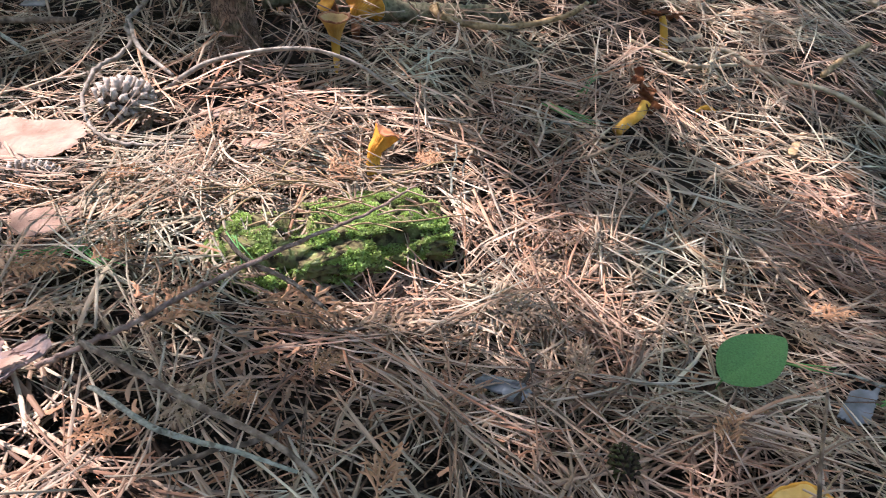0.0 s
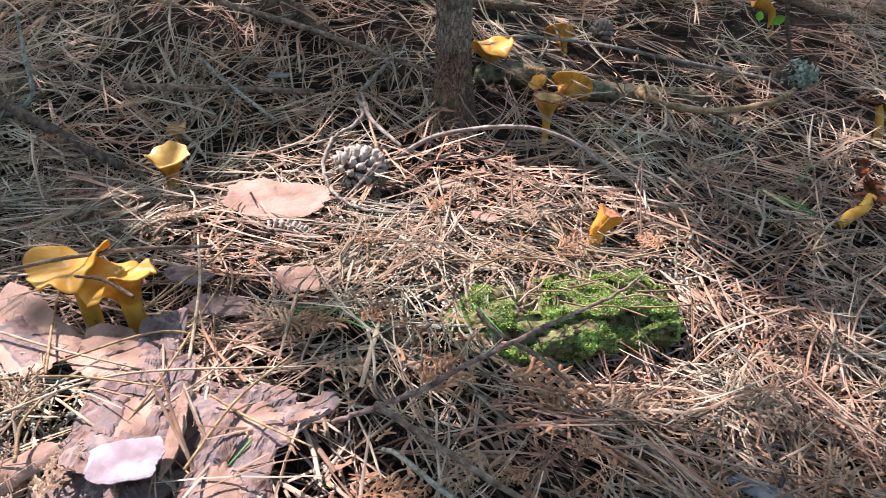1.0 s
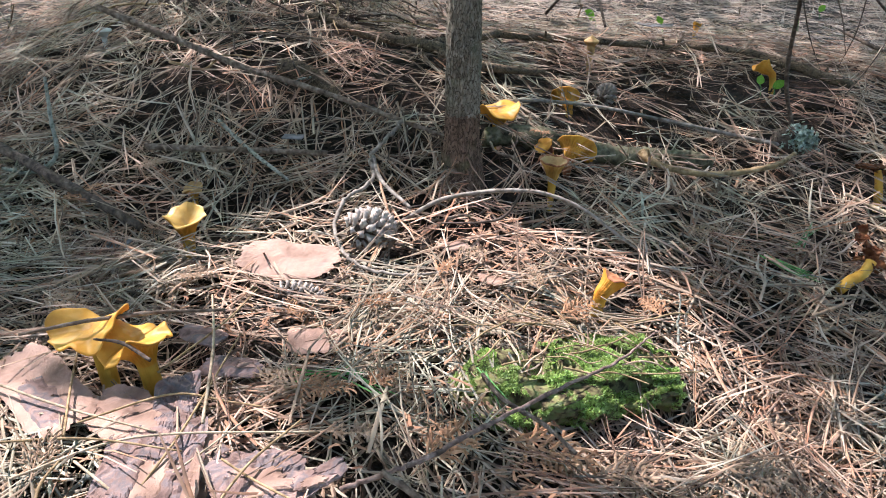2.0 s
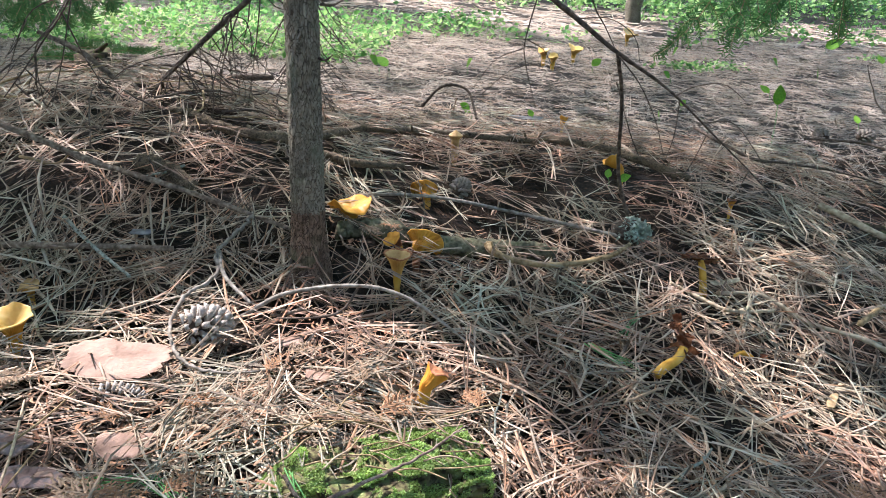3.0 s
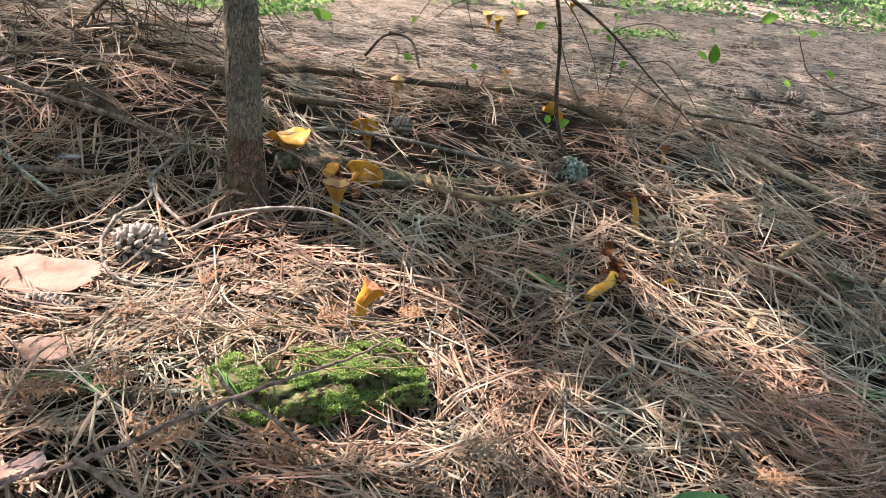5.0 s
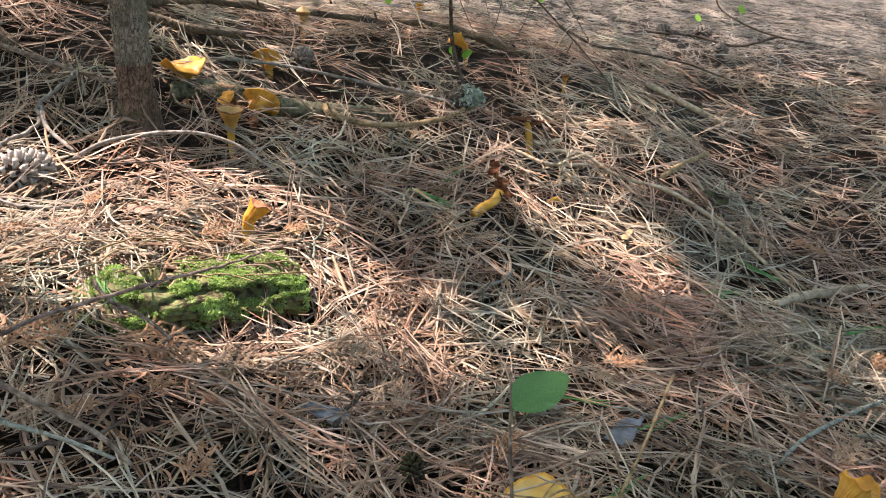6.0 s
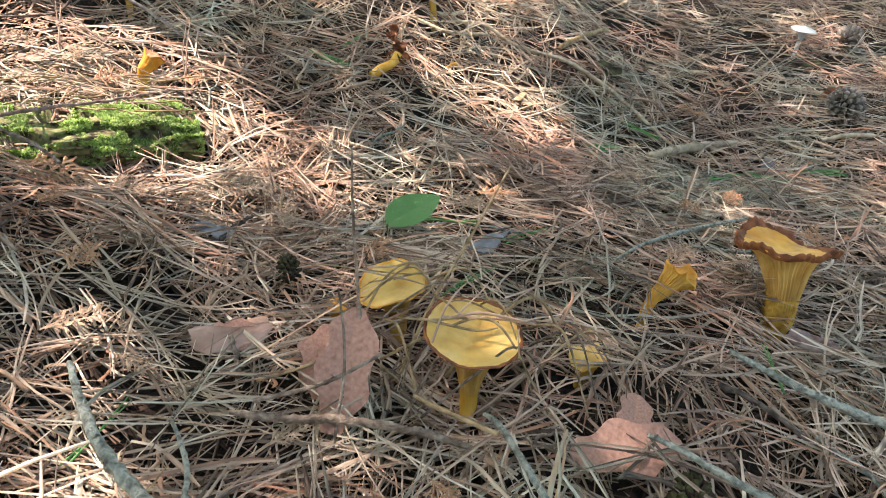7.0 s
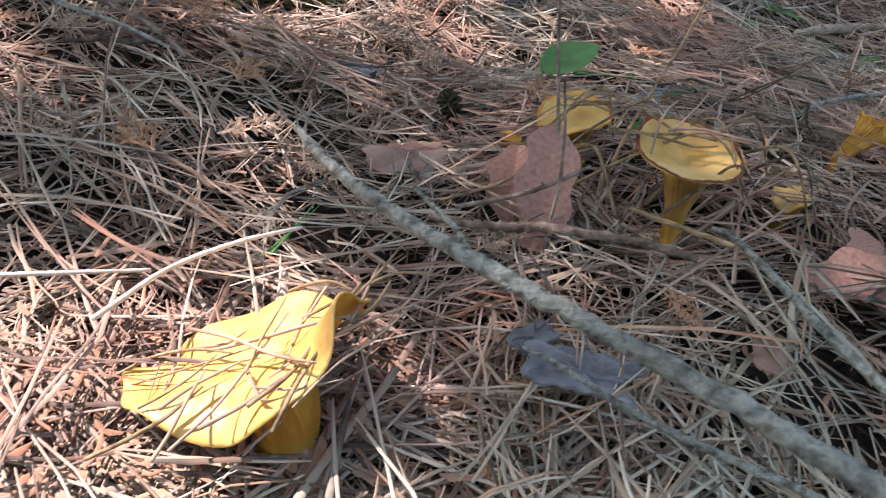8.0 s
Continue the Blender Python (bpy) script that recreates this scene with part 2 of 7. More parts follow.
M_CAPPALE = mat("pale yellow mushroom cap", [(0.60, 0.33, 0.065), (0.72, 0.455, 0.115), (0.78, 0.55, 0.20)], scale=55, rough=0.40, bump=0.6, bump_scale=120, coarse=0.28, coarse_scale=45, spec=0.5, coat=0.12, leafy=0.08)
M_GILL = mat("orange yellow mushroom ridges", [(0.50, 0.20, 0.02), (0.68, 0.32, 0.04), (0.76, 0.41, 0.08)], scale=70, rough=0.6, bump=0.3, bump_scale=260, stretch=(1, 1, 0.35), coarse=0.2, coarse_scale=40, leafy=0.08)
M_GILLPALE = mat("buff mushroom ridges", [(0.42, 0.21, 0.045), (0.60, 0.345, 0.09), (0.70, 0.45, 0.15)], scale=70, rough=0.6, bump=0.3, bump_scale=260, stretch=(1, 1, 0.35), coarse=0.25, coarse_scale=40)
M_STEM = mat("yellow mushroom stem", [(0.40, 0.19, 0.02), (0.60, 0.33, 0.045), (0.70, 0.42, 0.09)], scale=60, rough=0.55, bump=0.35, bump_scale=200, stretch=(1, 1, 0.4), coarse=0.22, coarse_scale=40)
M_STEMROUGH = mat("stained yellow mushroom stem", [(0.26, 0.10, 0.018), (0.58, 0.30, 0.04), (0.70, 0.42, 0.08), (0.46, 0.20, 0.03)], scale=80, rough=0.65, bump=0.7, bump_scale=240, coarse=0.4, coarse_scale=60)
M_RIM = mat("browned mushroom rim", [(0.075, 0.024, 0.010), (0.19, 0.062, 0.021), (0.30, 0.11, 0.036)], scale=90, rough=0.7, bump=0.6, bump_scale=300, coarse=0.3, coarse_scale=50)
M_ROTCAP = mat("withered red brown cap", [(0.09, 0.030, 0.016), (0.28, 0.108, 0.050), (0.48, 0.23, 0.11)], scale=70, rough=0.7, bump=0.6, bump_scale=240, coarse=0.3, coarse_scale=50)
M_TANCAP = mat("tan mushroom cap", [(0.30, 0.17, 0.06), (0.48, 0.30, 0.12), (0.56, 0.38, 0.17)], scale=70, rough=0.6, bump=0.3, bump_scale=240)
M_WHITECAP = mat("white mushroom cap", [(0.60, 0.60, 0.55), (0.78, 0.78, 0.73)], scale=70, rough=0.6, bump=0.2, bump_scale=240, coarse=0.12)
M_LEAF = mat("green broad leaf", [(0.045, 0.15, 0.035), (0.075, 0.22, 0.055), (0.10, 0.27, 0.07)], scale=60, rough=0.45, bump=0.3, bump_scale=220, coarse=0.15, coarse_scale=40, leafy=0.25, spec=0.5)
M_BRIGHTLEAF = mat("bright young leaf", [(0.10, 0.27, 0.02), (0.20, 0.42, 0.04), (0.32, 0.52, 0.07)], scale=40, rough=0.5, bump=0.2, rnd="object", weight=0.6, leafy=0.4)
M_OAK = mat("dry oak leaf", [(0.42, 0.225, 0.16), (0.52, 0.295, 0.215), (0.56, 0.34, 0.255)], scale=22, rough=0.6, bump=0.2, bump_scale=140, coarse=0.2, coarse_scale=28, leafy=0.35)
M_GREENNEEDLE = mat("green pine needle", [(0.045, 0.15, 0.035), (0.09, 0.25, 0.07), (0.16, 0.33, 0.10)], scale=60, rough=0.5, bump=0.0, rnd="island", weight=0.6)
M_HEMLOCK = mat("hemlock needle", [(0.034, 0.095, 0.024), (0.08, 0.185, 0.046), (0.15, 0.29, 0.085)], scale=50, rough=0.5, bump=0.0, rnd="island", weight=0.7, leafy=0.2)
M_CROWN = mat("crown foliage", [(0.05, 0.11, 0.018), (0.10, 0.20, 0.03), (0.15, 0.27, 0.045)], scale=20, rough=0.6, bump=0.0, rnd="island", weight=0.7, leafy=0.6)
M_UNDER = mat("undergrowth leaf", [(0.06, 0.15, 0.04), (0.17, 0.37, 0.09), (0.10, 0.24, 0.08), (0.34, 0.56, 0.17), (0.55, 0.70, 0.30), (0.18, 0.41, 0.14), (0.42, 0.48, 0.16)], scale=14, rough=0.5, bump=0.0, rnd="island", weight=0.75, leafy=0.5, coarse=0.45, coarse_scale=1.9)


# ---- terrain ----
HUMMOCKS = [
    (-0.55, 1.15, 0.30, 0.108), (-0.86, 1.40, 0.24, 0.085), (-0.42, 0.72, 0.18, -0.049), (-0.10, 0.70, 0.13, 0.007), (-0.38, 0.42, 0.16, 0.006), (-0.14, 0.31, 0.10, 0.020),
    (0.14, 0.50, 0.15, -0.048), (0.30, 0.10, 0.16, 0.028), (0.08, 0.12, 0.12, -0.023), (0.60, 0.70, 0.25, -0.067), (0.10, 1.00, 0.22, -0.025),
    (0.38, 1.00, 0.20, 0.013), (0.30, 1.45, 0.30, 0.048), (0.90, 1.30, 0.35, -0.051), (0.05, 0.36, 0.10, -0.012), (-0.30, 1.45, 0.30, 0.004),
]


def height(x, y):
    """The top of the needle carpet: a gentle fall to the right with low hummocks and hollows."""
    x, y = np.asarray(x, float), np.asarray(y, float)
    z = 0.0318 - 0.0249 * np.tanh(x / 0.8) + 0.0146 * np.tanh(y - 0.6)
    for a, b, s, h in HUMMOCKS:
        z = z + h * np.exp(-((x - a) ** 2 + (y - b) ** 2) / (2 * s * s))
    return z


def lumps(x, y):
    return 0.0048 * (np.sin(23 * x + 3 * np.sin(9 * y)) * np.cos(19 * y + 2 * np.sin(13 * x)) + 0.6 * np.sin(47 * x + 5 * y) * np.sin(41 * y - 9 * x))


def hollow(x, y):
    """The pit at the end of the mossy log and the gaps under the larger caps."""
    z = 0.0
    for a, b, s, h in ((0.018, 0.535, 0.018, 0.06), (-0.06, 0.455, 0.048, 0.045), (-0.41, 0.425, 0.035, 0.03), (0.235, 0.15, 0.03, 0.02), (-0.165, 0.85, 0.04, 0.034),
                       (-0.045, 0.648, 0.026, 0.03), (-0.135, 0.295, 0.05, 0.025)):
        z = z + h * np.exp(-((x - a) ** 2 + (y - b) ** 2) / (2 * s * s))
    return z


def hz(x, y, up=0.0):
    return float(height(x, y)) + up


# ---- mesh helpers ----
def mesh_object(name, verts, faces, material, parent=None, label="", smooth=True):
    me = bpy.data.meshes.new(name)
    me.from_pydata([tuple(v) for v in verts], [], faces)
    me.materials.append(material)
    if smooth:
        me.polygons.foreach_set("use_smooth", [True] * len(me.polygons))
    ob = new(name, me)
    if parent:
        ob.parent = parent
    if label:
        ob["label"] = label
    return ob


def part(name, bm, material, parent, label="", smooth=True):
    me = bpy.data.meshes.new(name)
    bm.to_mesh(me)
    bm.free()
    me.materials.append(material)
    if smooth:
        me.polygons.foreach_set("use_smooth", [True] * len(me.polygons))
    ob = new(name, me)
    if parent:
        ob.parent = parent
    if label:
        ob["label"] = label
    return ob


def big_mesh(name, verts, quads, material, label, category, parent=None):
    """One large mesh from arrays of places and four-cornered faces, of kind stuff."""
    me = bpy.data.meshes.new(name)
    nv, nf = len(verts), len(quads)
    k = quads.shape[1]
    me.vertices.add(nv)
    me.vertices.foreach_set("co", np.asarray(verts, np.float32).ravel())
    me.loops.add(nf * k)
    me.loops.foreach_set("vertex_index", np.asarray(quads, np.int32).ravel())
    me.polygons.add(nf)
    me.polygons.foreach_set("loop_start", np.arange(0, nf * k, k, dtype=np.int32))
    me.update(calc_edges=True)
    me.validate()
    me.materials.append(material)
    ob = new(name, me)
    if parent:
        ob.parent = parent
    return tagged(ob, label, category, "", "stuff")


def smooth_line(pts, n):
    """n places along a Catmull-Rom curve through pts."""
    p = np.array(pts, float)
    p = np.vstack([2 * p[0] - p[1], p, 2 * p[-1] - p[-2]])
    out = []
    segs = len(p) - 3
    for u in np.linspace(0, segs - 1e-6, n):
        i = int(u)
        t = u - i
        a, b, c, d = p[i:i + 4]
        out.append(0.5 * (2 * b + (c - a) * t + (2 * a - 5 * b + 4 * c - d) * t * t + (3 * b - a - 3 * c + d) * t ** 3))
    return np.array(out)


def tube_arrays(pts, radii, sides=8, rough=0.12, n=None, seed=0, kink=0.0):
    n = n or max(6, 5 * len(pts))
    line = smooth_line(pts, n)
    rad = np.interp(np.linspace(0, 1, n), np.linspace(0, 1, len(radii)), radii)
    rng = np.random.default_rng(seed)
    if kink:
        line = line + rng.normal(0, kink, line.shape) * (rad[:, None] / rad.max())
    verts, faces = [], []
    tang = np.gradient(line, axis=0)
    tang /= np.linalg.norm(tang, axis=1)[:, None] + 1e-9
    ref = np.array([0.13, 0.21, 0.97]) if abs(tang[0][2]) < 0.9 else np.array([1.0, 0.1, 0.0])
    for i in range(n):
        a = np.cross(tang[i], ref)
        a /= np.linalg.norm(a)
        b = np.cross(a, tang[i])
        for k in range(sides):
            w = 2 * math.pi * k / sides
            r = rad[i] * (1 + rough * rng.normal())
            verts.append(line[i] + r * (a * math.cos(w) + b * math.sin(w)))
    for i in range(n - 1):
        for k in range(sides):
            k2 = (k + 1) % sides
            faces.append((i * sides + k, i * sides + k2, (i + 1) * sides + k2, (i + 1) * sides + k))
    faces.append(tuple(range(sides))[::-1])
    faces.append(tuple(range((n - 1) * sides, n * sides)))
    return verts, faces


def tube(name, pts, radii, material, parent=None, label="", sides=8, rough=0.12, n=None, seed=0, kink=0.0):
    v, f = tube_arrays(pts, radii, sides, rough, n, seed, kink)
    return mesh_object(name, v, f, material, parent, label)


def thing(name, label, category, group="", m=None):
    e = new(name)
    e.empty_display_size = 0.02
    if m is not None:
        e.matrix_world = m
    return tagged(e, label, category, group)


def lay(pts, up=0.0):
    """Plan places laid on the carpet; a third number is a rise over it."""
    return [(p[0], p[1], hz(p[0], p[1]) + up + 0.012 + (p[2] if len(p) > 2 else 0.0)) for p in pts]


# ---- ground ----
def build_ground():
    n = 300
    u = np.linspace(-5.4, 5.4, n)
    xs = 0.25 + 0.62 * np.sinh(u)
    ys = 0.75 + 0.62 * np.sinh(u)
    X, Y = np.meshgrid(xs, ys)
    far = np.clip((np.hypot(X, Y) - 6) / 20, 0, 1)
    Z = height(X, Y) - 0.030 + lumps(X, Y) - hollow(X, Y) + far * 0.4 * np.sin(X * 0.11 + 1) * np.cos(Y * 0.09)
    verts = np.stack([X, Y, Z], -1).reshape(-1, 3)
    i = np.arange(n * n).reshape(n, n)
    quads = np.stack([i[:-1, :-1], i[:-1, 1:], i[1:, 1:], i[1:, :-1]], -1).reshape(-1, 4)
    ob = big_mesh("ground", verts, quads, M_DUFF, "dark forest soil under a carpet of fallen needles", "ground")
    ob["kind"] = "structure"
    ob.data.polygons.foreach_set("use_smooth", [True] * len(ob.data.polygons))


build_ground()

# plan areas where few needles lie: moss, bark pieces, broad leaves (x, y, radius along, radius across, turn)
BARE = [
    (-0.080, 0.528, 0.125, 0.068, 36), (-0.385, 0.615, 0.075, 0.046, 6), (-0.478, 0.366, 0.07, 0.038, -33), (-0.400, 0.356, 0.05, 0.042, 0), (-0.345, 0.31, 0.048, 0.085, 18),
    (-0.272, 0.305, 0.046, 0.036, 0), (-0.312, 0.30, 0.014, 0.04, 18), (-0.318, 0.25, 0.034, 0.025, 0), (0.405, 0.235, 0.024, 0.018, 0), (0.333, 0.092, 0.040, 0.02, 10), (0.172, 0.165, 0.024, 0.03, 0), (-0.41, 0.41, 0.045, 0.03, 0),
    (0.25, 0.15, 0.03, 0.03, 0), (0.54, 0.25, 0.022, 0.022, 0), (0.338, 0.165, 0.018, 0.014, 0), (0.03, 0.0, 0.035, 0.03, 0), (-0.315, 0.700, 0.03, 0.022, 0), (-0.346, 0.562, 0.034, 0.018, 0),
    (-0.118, 0.88, 0.012, 0.012, 0), (-0.054, 0.628, 0.022, 0.026, 0), (0.24, 0.775, 0.03, 0.022, 30), (0.322, 1.005, 0.014, 0.02, 0), (-0.235, 0.865, 0.026, 0.026, 0), (0.015, 0.53, 0.014, 0.014, 0),
]


def bareness(x, y):
    m = np.zeros_like(x)
    for a, b, rx, ry, turn in BARE:
        c, s = math.cos(radians(turn)), math.sin(radians(turn))
        u, v = (x - a) * c + (y - b) * s, -(x - a) * s + (y - b) * c
        m = np.maximum(m, np.clip(1.6 - 1.3 * np.sqrt((u / rx) ** 2 + (v / ry) ** 2), 0, 1))
    return m


def sparse(x, y):
    """Loose stretches where the dark soil shows between the needles."""
    m = np.zeros_like(x)
    # the patch at (0.30, -0.02) bares dark soil in place of deep shade
    for a, b, rx, ry, much in ((-0.06, 0.435, 0.09, 0.03, 0.4), (-0.135, 0.30, 0.11, 0.055, 0.9), (0.0, 0.25, 0.10, 0.05, 0.45), (-0.03, 0.15, 0.12, 0.05, 0.45), (-0.20, 0.60, 0.10, 0.02, 0.4), (0.30, -0.02, 0.09, 0.05, 0.6), (-0.16, 0.86, 0.07, 0.04, 0.6), (-0.40, 0.50, 0.12, 0.04, 0.55), (-0.55, 0.72, 0.12, 0.06, 0.5),
                               (-0.30, 0.80, 0.08, 0.04, 0.5), (0.27, 0.125, 0.06, 0.035, 0.6), (0.07, -0.01, 0.04, 0.04, 0.5), (0.05, 1.03, 0.10, 0.03, 0.5), (-0.60, 1.05, 0.2, 0.08, 0.4)):
        m = np.maximum(m, much * np.exp(-((x - a) / rx) ** 2 - ((y - b) / ry) ** 2))
    return m


def heading(x, y):
    """The way most needles point: drifts of a hand's width, and a wreath round the mossy wood."""
    free = 2 * math.pi * (0.65 * patchy(x, y, 0.11, 0.11, 31) + 0.35 * patchy(x, y, 0.045, 0.045, 32)) * 1.3
    ring = np.arctan2((y - 0.52) * 1.5, x + 0.06) + math.pi / 2
    return np.where(np.hypot(x + 0.06, (y - 0.52) * 1.3) < 0.2, ring, free)


def patchy(x, y, cell_x, cell_y, seed):
    """Smooth random patches between 0 and 1."""
    grid = np.random.default_rng(seed).uniform(0, 1, (128, 128))
    u, v = x / cell_x + 500, y / cell_y + 500
    i, j = np.floor(u).astype(int), np.floor(v).astype(int)
    f, g = u - i, v - j
    f, g = f * f * (3 - 2 * f), g * g * (3 - 2 * g)
    a, b, c, d = grid[i % 128, j % 128], grid[(i + 1) % 128, j % 128], grid[i % 128, (j + 1) % 128], grid[(i + 1) % 128, (j + 1) % 128]
    return (a * (1 - f) + b * f) * (1 - g) + (c * (1 - f) + d * f) * g


def clumps(x, y):
    back = np.clip((y - 0.85) / 0.4, 0, 1)
    near = 0.6 * patchy(x, y, 0.030, 0.026, 1) + 0.4 * patchy(x, y, 0.012, 0.012, 2)
    far = 0.6 * patchy(x, y, 0.075, 0.085, 3) + 0.4 * patchy(x, y, 0.03, 0.035, 4)
    return near * (1 - back) + far * back, back


def needle_carpet(name, count, x0, x1, y0, y1, segs, mean_len, half, lift, material, label, seed, steep=0.0, near_bias=0.0, keep=None, z_shift=0.0, bare=0.97, clump=0.0):
    """Needles in bundles of two, bent, laid over one another along the ground."""
    rng = np.random.default_rng(seed)
    m = count // 2
    sheaf = 5
    cx = rng.uniform(x0, x1, m // sheaf + 1)
    cy = y0 + (y1 - y0) * rng.uniform(0, 1, m // sheaf + 1) ** (1 + near_bias)
    cth = np.where(rng.uniform(0, 1, len(cx)) < np.where(cy < 0.8, 0.5, 0.12), heading(cx, cy), rng.uniform(0, 2 * math.pi, len(cx)))
    x = np.repeat(cx, sheaf)[:m] + rng.normal(0, 0.2 * mean_len, m)
    y = np.repeat(cy, sheaf)[:m] + rng.normal(0, 0.2 * mean_len, m)
    common = np.repeat(cth, sheaf)[:m]
    ok = rng.uniform(0, 1, m) > bare * np.maximum(bareness(x, y), sparse(x, y))
    if keep is not None:
        ok &= keep(x, y, rng)
    if clump > 0:
        body, back = clumps(x, y)
        ok &= rng.uniform(0, 1, m) < 1 - clump * (0.65 + 0.35 * back) * np.clip(2.1 - 3.2 * body, 0, 1)
    x, y, common = x[ok], y[ok], common[ok]
    m = len(x)
    th = np.where(rng.uniform(0, 1, m) < np.where(y < 0.8, 0.55, 0.3), common + rng.normal(0, 0.30, m) + math.pi * rng.integers(0, 2, m), rng.uniform(0, 2 * math.pi, m))
    ln = np.clip(rng.normal(mean_len, 0.27 * mean_len, m), 0.35 * mean_len, 1.6 * mean_len)
    off = lift * (rng.uniform(0, 1, m) ** 1.3 - 0.12) + z_shift
    pitch = rng.normal(0, 1, m) * (0.055 + 0.085 * np.clip((y - 0.65) / 0.3, 0, 1) * np.clip((1.9 - y) / 0.3, 0, 1)) + np.where(rng.uniform(0, 1, m) < steep, rng.uniform(0.15, 0.6, m), 0)
    bend = rng.normal(0, 0.34, m)
    x, y, th, ln, off, pitch, bend = (np.repeat(a, 2) for a in (x, y, th, ln, off, pitch, bend))
    n = 2 * m
    th = th + rng.normal(0, 0.09, n)
    bend = bend + rng.normal(0, 0.2, n)
    ln = ln * rng.uniform(0.9, 1.05, n)
    w = half * np.exp(rng.normal(0, 0.34, n))
    s = np.linspace(0, 1, segs + 1)
    ess = rng.normal(0, 0.10, n)
    ang = th[:, None] + bend[:, None] * s[None, :] + ess[:, None] * np.sin(2 * math.pi * s[None, :])
    step = ln[:, None] / segs
    px = x[:, None] + np.cumsum(np.concatenate([np.zeros((n, 1)), np.cos(ang[:, :-1]) * step], 1), 1)
    py = y[:, None] + np.cumsum(np.concatenate([np.zeros((n, 1)), np.sin(ang[:, :-1]) * step], 1), 1)
    mid = segs // 2
    px -= (px[:, mid] - px[:, 0])[:, None]
    py -= (py[:, mid] - py[:, 0])[:, None]
    ground = height(px, py) + lumps(px[:, mid], py[:, mid])[:, None] - 0.8 * hollow(px, py)
    arch = rng.normal(0, 0.035, n) * ln
    rise = off[:, None] + pitch[:, None] * ln[:, None] * (s[None, :] - 0.35) + arch[:, None] * (s * (1 - s) * 4 - 0.5)[None, :]
    if clump > 0:
        body, back = clumps(px[:, mid], py[:, mid])
        rise = rise + (clump * (body - 0.45) * (0.018 + 0.022 * back))[:, None]
    pz = ground - 0.019 + np.maximum(rise, -0.006)
    taper = np.where(s < 0.08, 0.8, np.clip(1.5 - s ** 4, 0.5, 1.0))
    dx, dy = -np.sin(ang), np.cos(ang)
    wid = w[:, None] * taper[None, :]
    left = np.stack([px + dx * wid, py + dy * wid, pz], -1)
    top = np.stack([px, py, pz + 0.95 * wid], -1)
    right = np.stack([px - dx * wid, py - dy * wid, pz], -1)
    verts = np.stack([left, top, right], 2).reshape(-1, 3)
    base = (np.arange(n) * (segs + 1) * 3)[:, None, None]
    k = (np.arange(segs) * 3)[None, :, None]
    q1 = base + k + np.array([0, 1, 4, 3])[None, None, :]
    q2 = base + k + np.array([1, 2, 5, 4])[None, None, :]
    quads = np.concatenate([q1.reshape(-1, 4), q2.reshape(-1, 4)])
    ob = big_mesh(name, verts, quads, material, label, "pine needles")
    ob.data.polygons.foreach_set("use_smooth", [True] * len(ob.data.polygons))
    return ob


def in_wedge(x, y, rng):
    """Thin out the strip that the walk leaves far to the sides."""
    side = np.maximum(np.maximum(-0.62 - 0.42 * y - x, x - (0.62 + 0.75 * y)), 0)
    return rng.uniform(0, 1, len(x)) > np.clip(side / 0.15, 0, 1)


def front(x, y, rng):
    return np.hypot((x - 0.0) / 0.28, (y + 0.06) / 0.17) < rng.uniform(0.6, 1.1, len(x))


def in_fan(x, y, rng):
    return np.abs(x) < 0.3 + 0.75 * y


# bottom layer, coloured dark so the gaps above it look shaded
needle_carpet("old_needles", 64000, -1.5, 2.0, -0.25, 2.0, 2, 0.07, 0.00065, 0.013, M_OLD_SHADE, "old needles deep in the forest litter, darkened for gap shade", 3, keep=in_wedge, near_bias=0.15, z_shift=-0.010, bare=0.4)
needle_carpet("pine_needles", 33000, -0.95, 1.05, -0.25, 0.62, 4, 0.100, 0.00068, 0.042, M_NEEDLE, "dry tan and brown pine needles covering the ground", 5, clump=0.95, steep=0.08, keep=in_wedge)
needle_carpet("pine_needles", 7000, -0.32, 0.30, -0.24, 0.12, 4, 0.075, 0.00072, 0.022, M_NEEDLE, "short broken pine needles round the sunlit mushroom", 8, steep=0.05, keep=front)
needle_carpet("pine_needles", 56000, -1.5, 2.0, 0.55, 1.9, 3, 0.095, 0.00082, 0.042, M_NEEDLE, "dry tan and brown pine needles over the mound and the slope", 6, clump=1.0, steep=0.10, keep=in_wedge, near_bias=0.2)
# the two far carpets take the needle colour with skylight painted in
needle_carpet("pine_needles", 180000, -3.2, 3.8, 1.75, 4.8, 1, 0.070, 0.00075, 0.022, M_SKYLIT_NEEDLE, "dry pine needles on the ground further back", 7, clump=0.75, steep=0.2, keep=in_fan)
needle_carpet("pine_needles", 14000, -5.0, 6.0, 4.4, 8.5, 1, 0.16, 0.004, 0.012, M_SKYLIT_NEEDLE, "dry pine needles under the far undergrowth", 9)


def outside(x, y, rng):
    """The wider forest floor round the near carpet, thinning out with distance."""
    wedge = (x > -0.62 - 0.42 * y) & (x < 0.62 + 0.75 * y) & (y > -0.25) & (y < 1.9)
    strip = (x > -2.5) & (x < 3.3) & (y > 1.85)
    return ~wedge & ~strip & (rng.uniform(0, 1, len(x)) < np.clip(1.25 - np.hypot(x, y - 1.0) / 5.5, 0, 1))


needle_carpet("pine_needles", 150000, -5.0, 5.5, -3.5, 4.5, 1, 0.10, 0.0013, 0.016, M_NEEDLE, "dry pine needles on the wider forest floor", 15, keep=outside, clump=0.8, steep=0.1)


def stray(x, y, rng):
    return rng.uniform(0, 1, len(x)) < bareness_all(x, y)


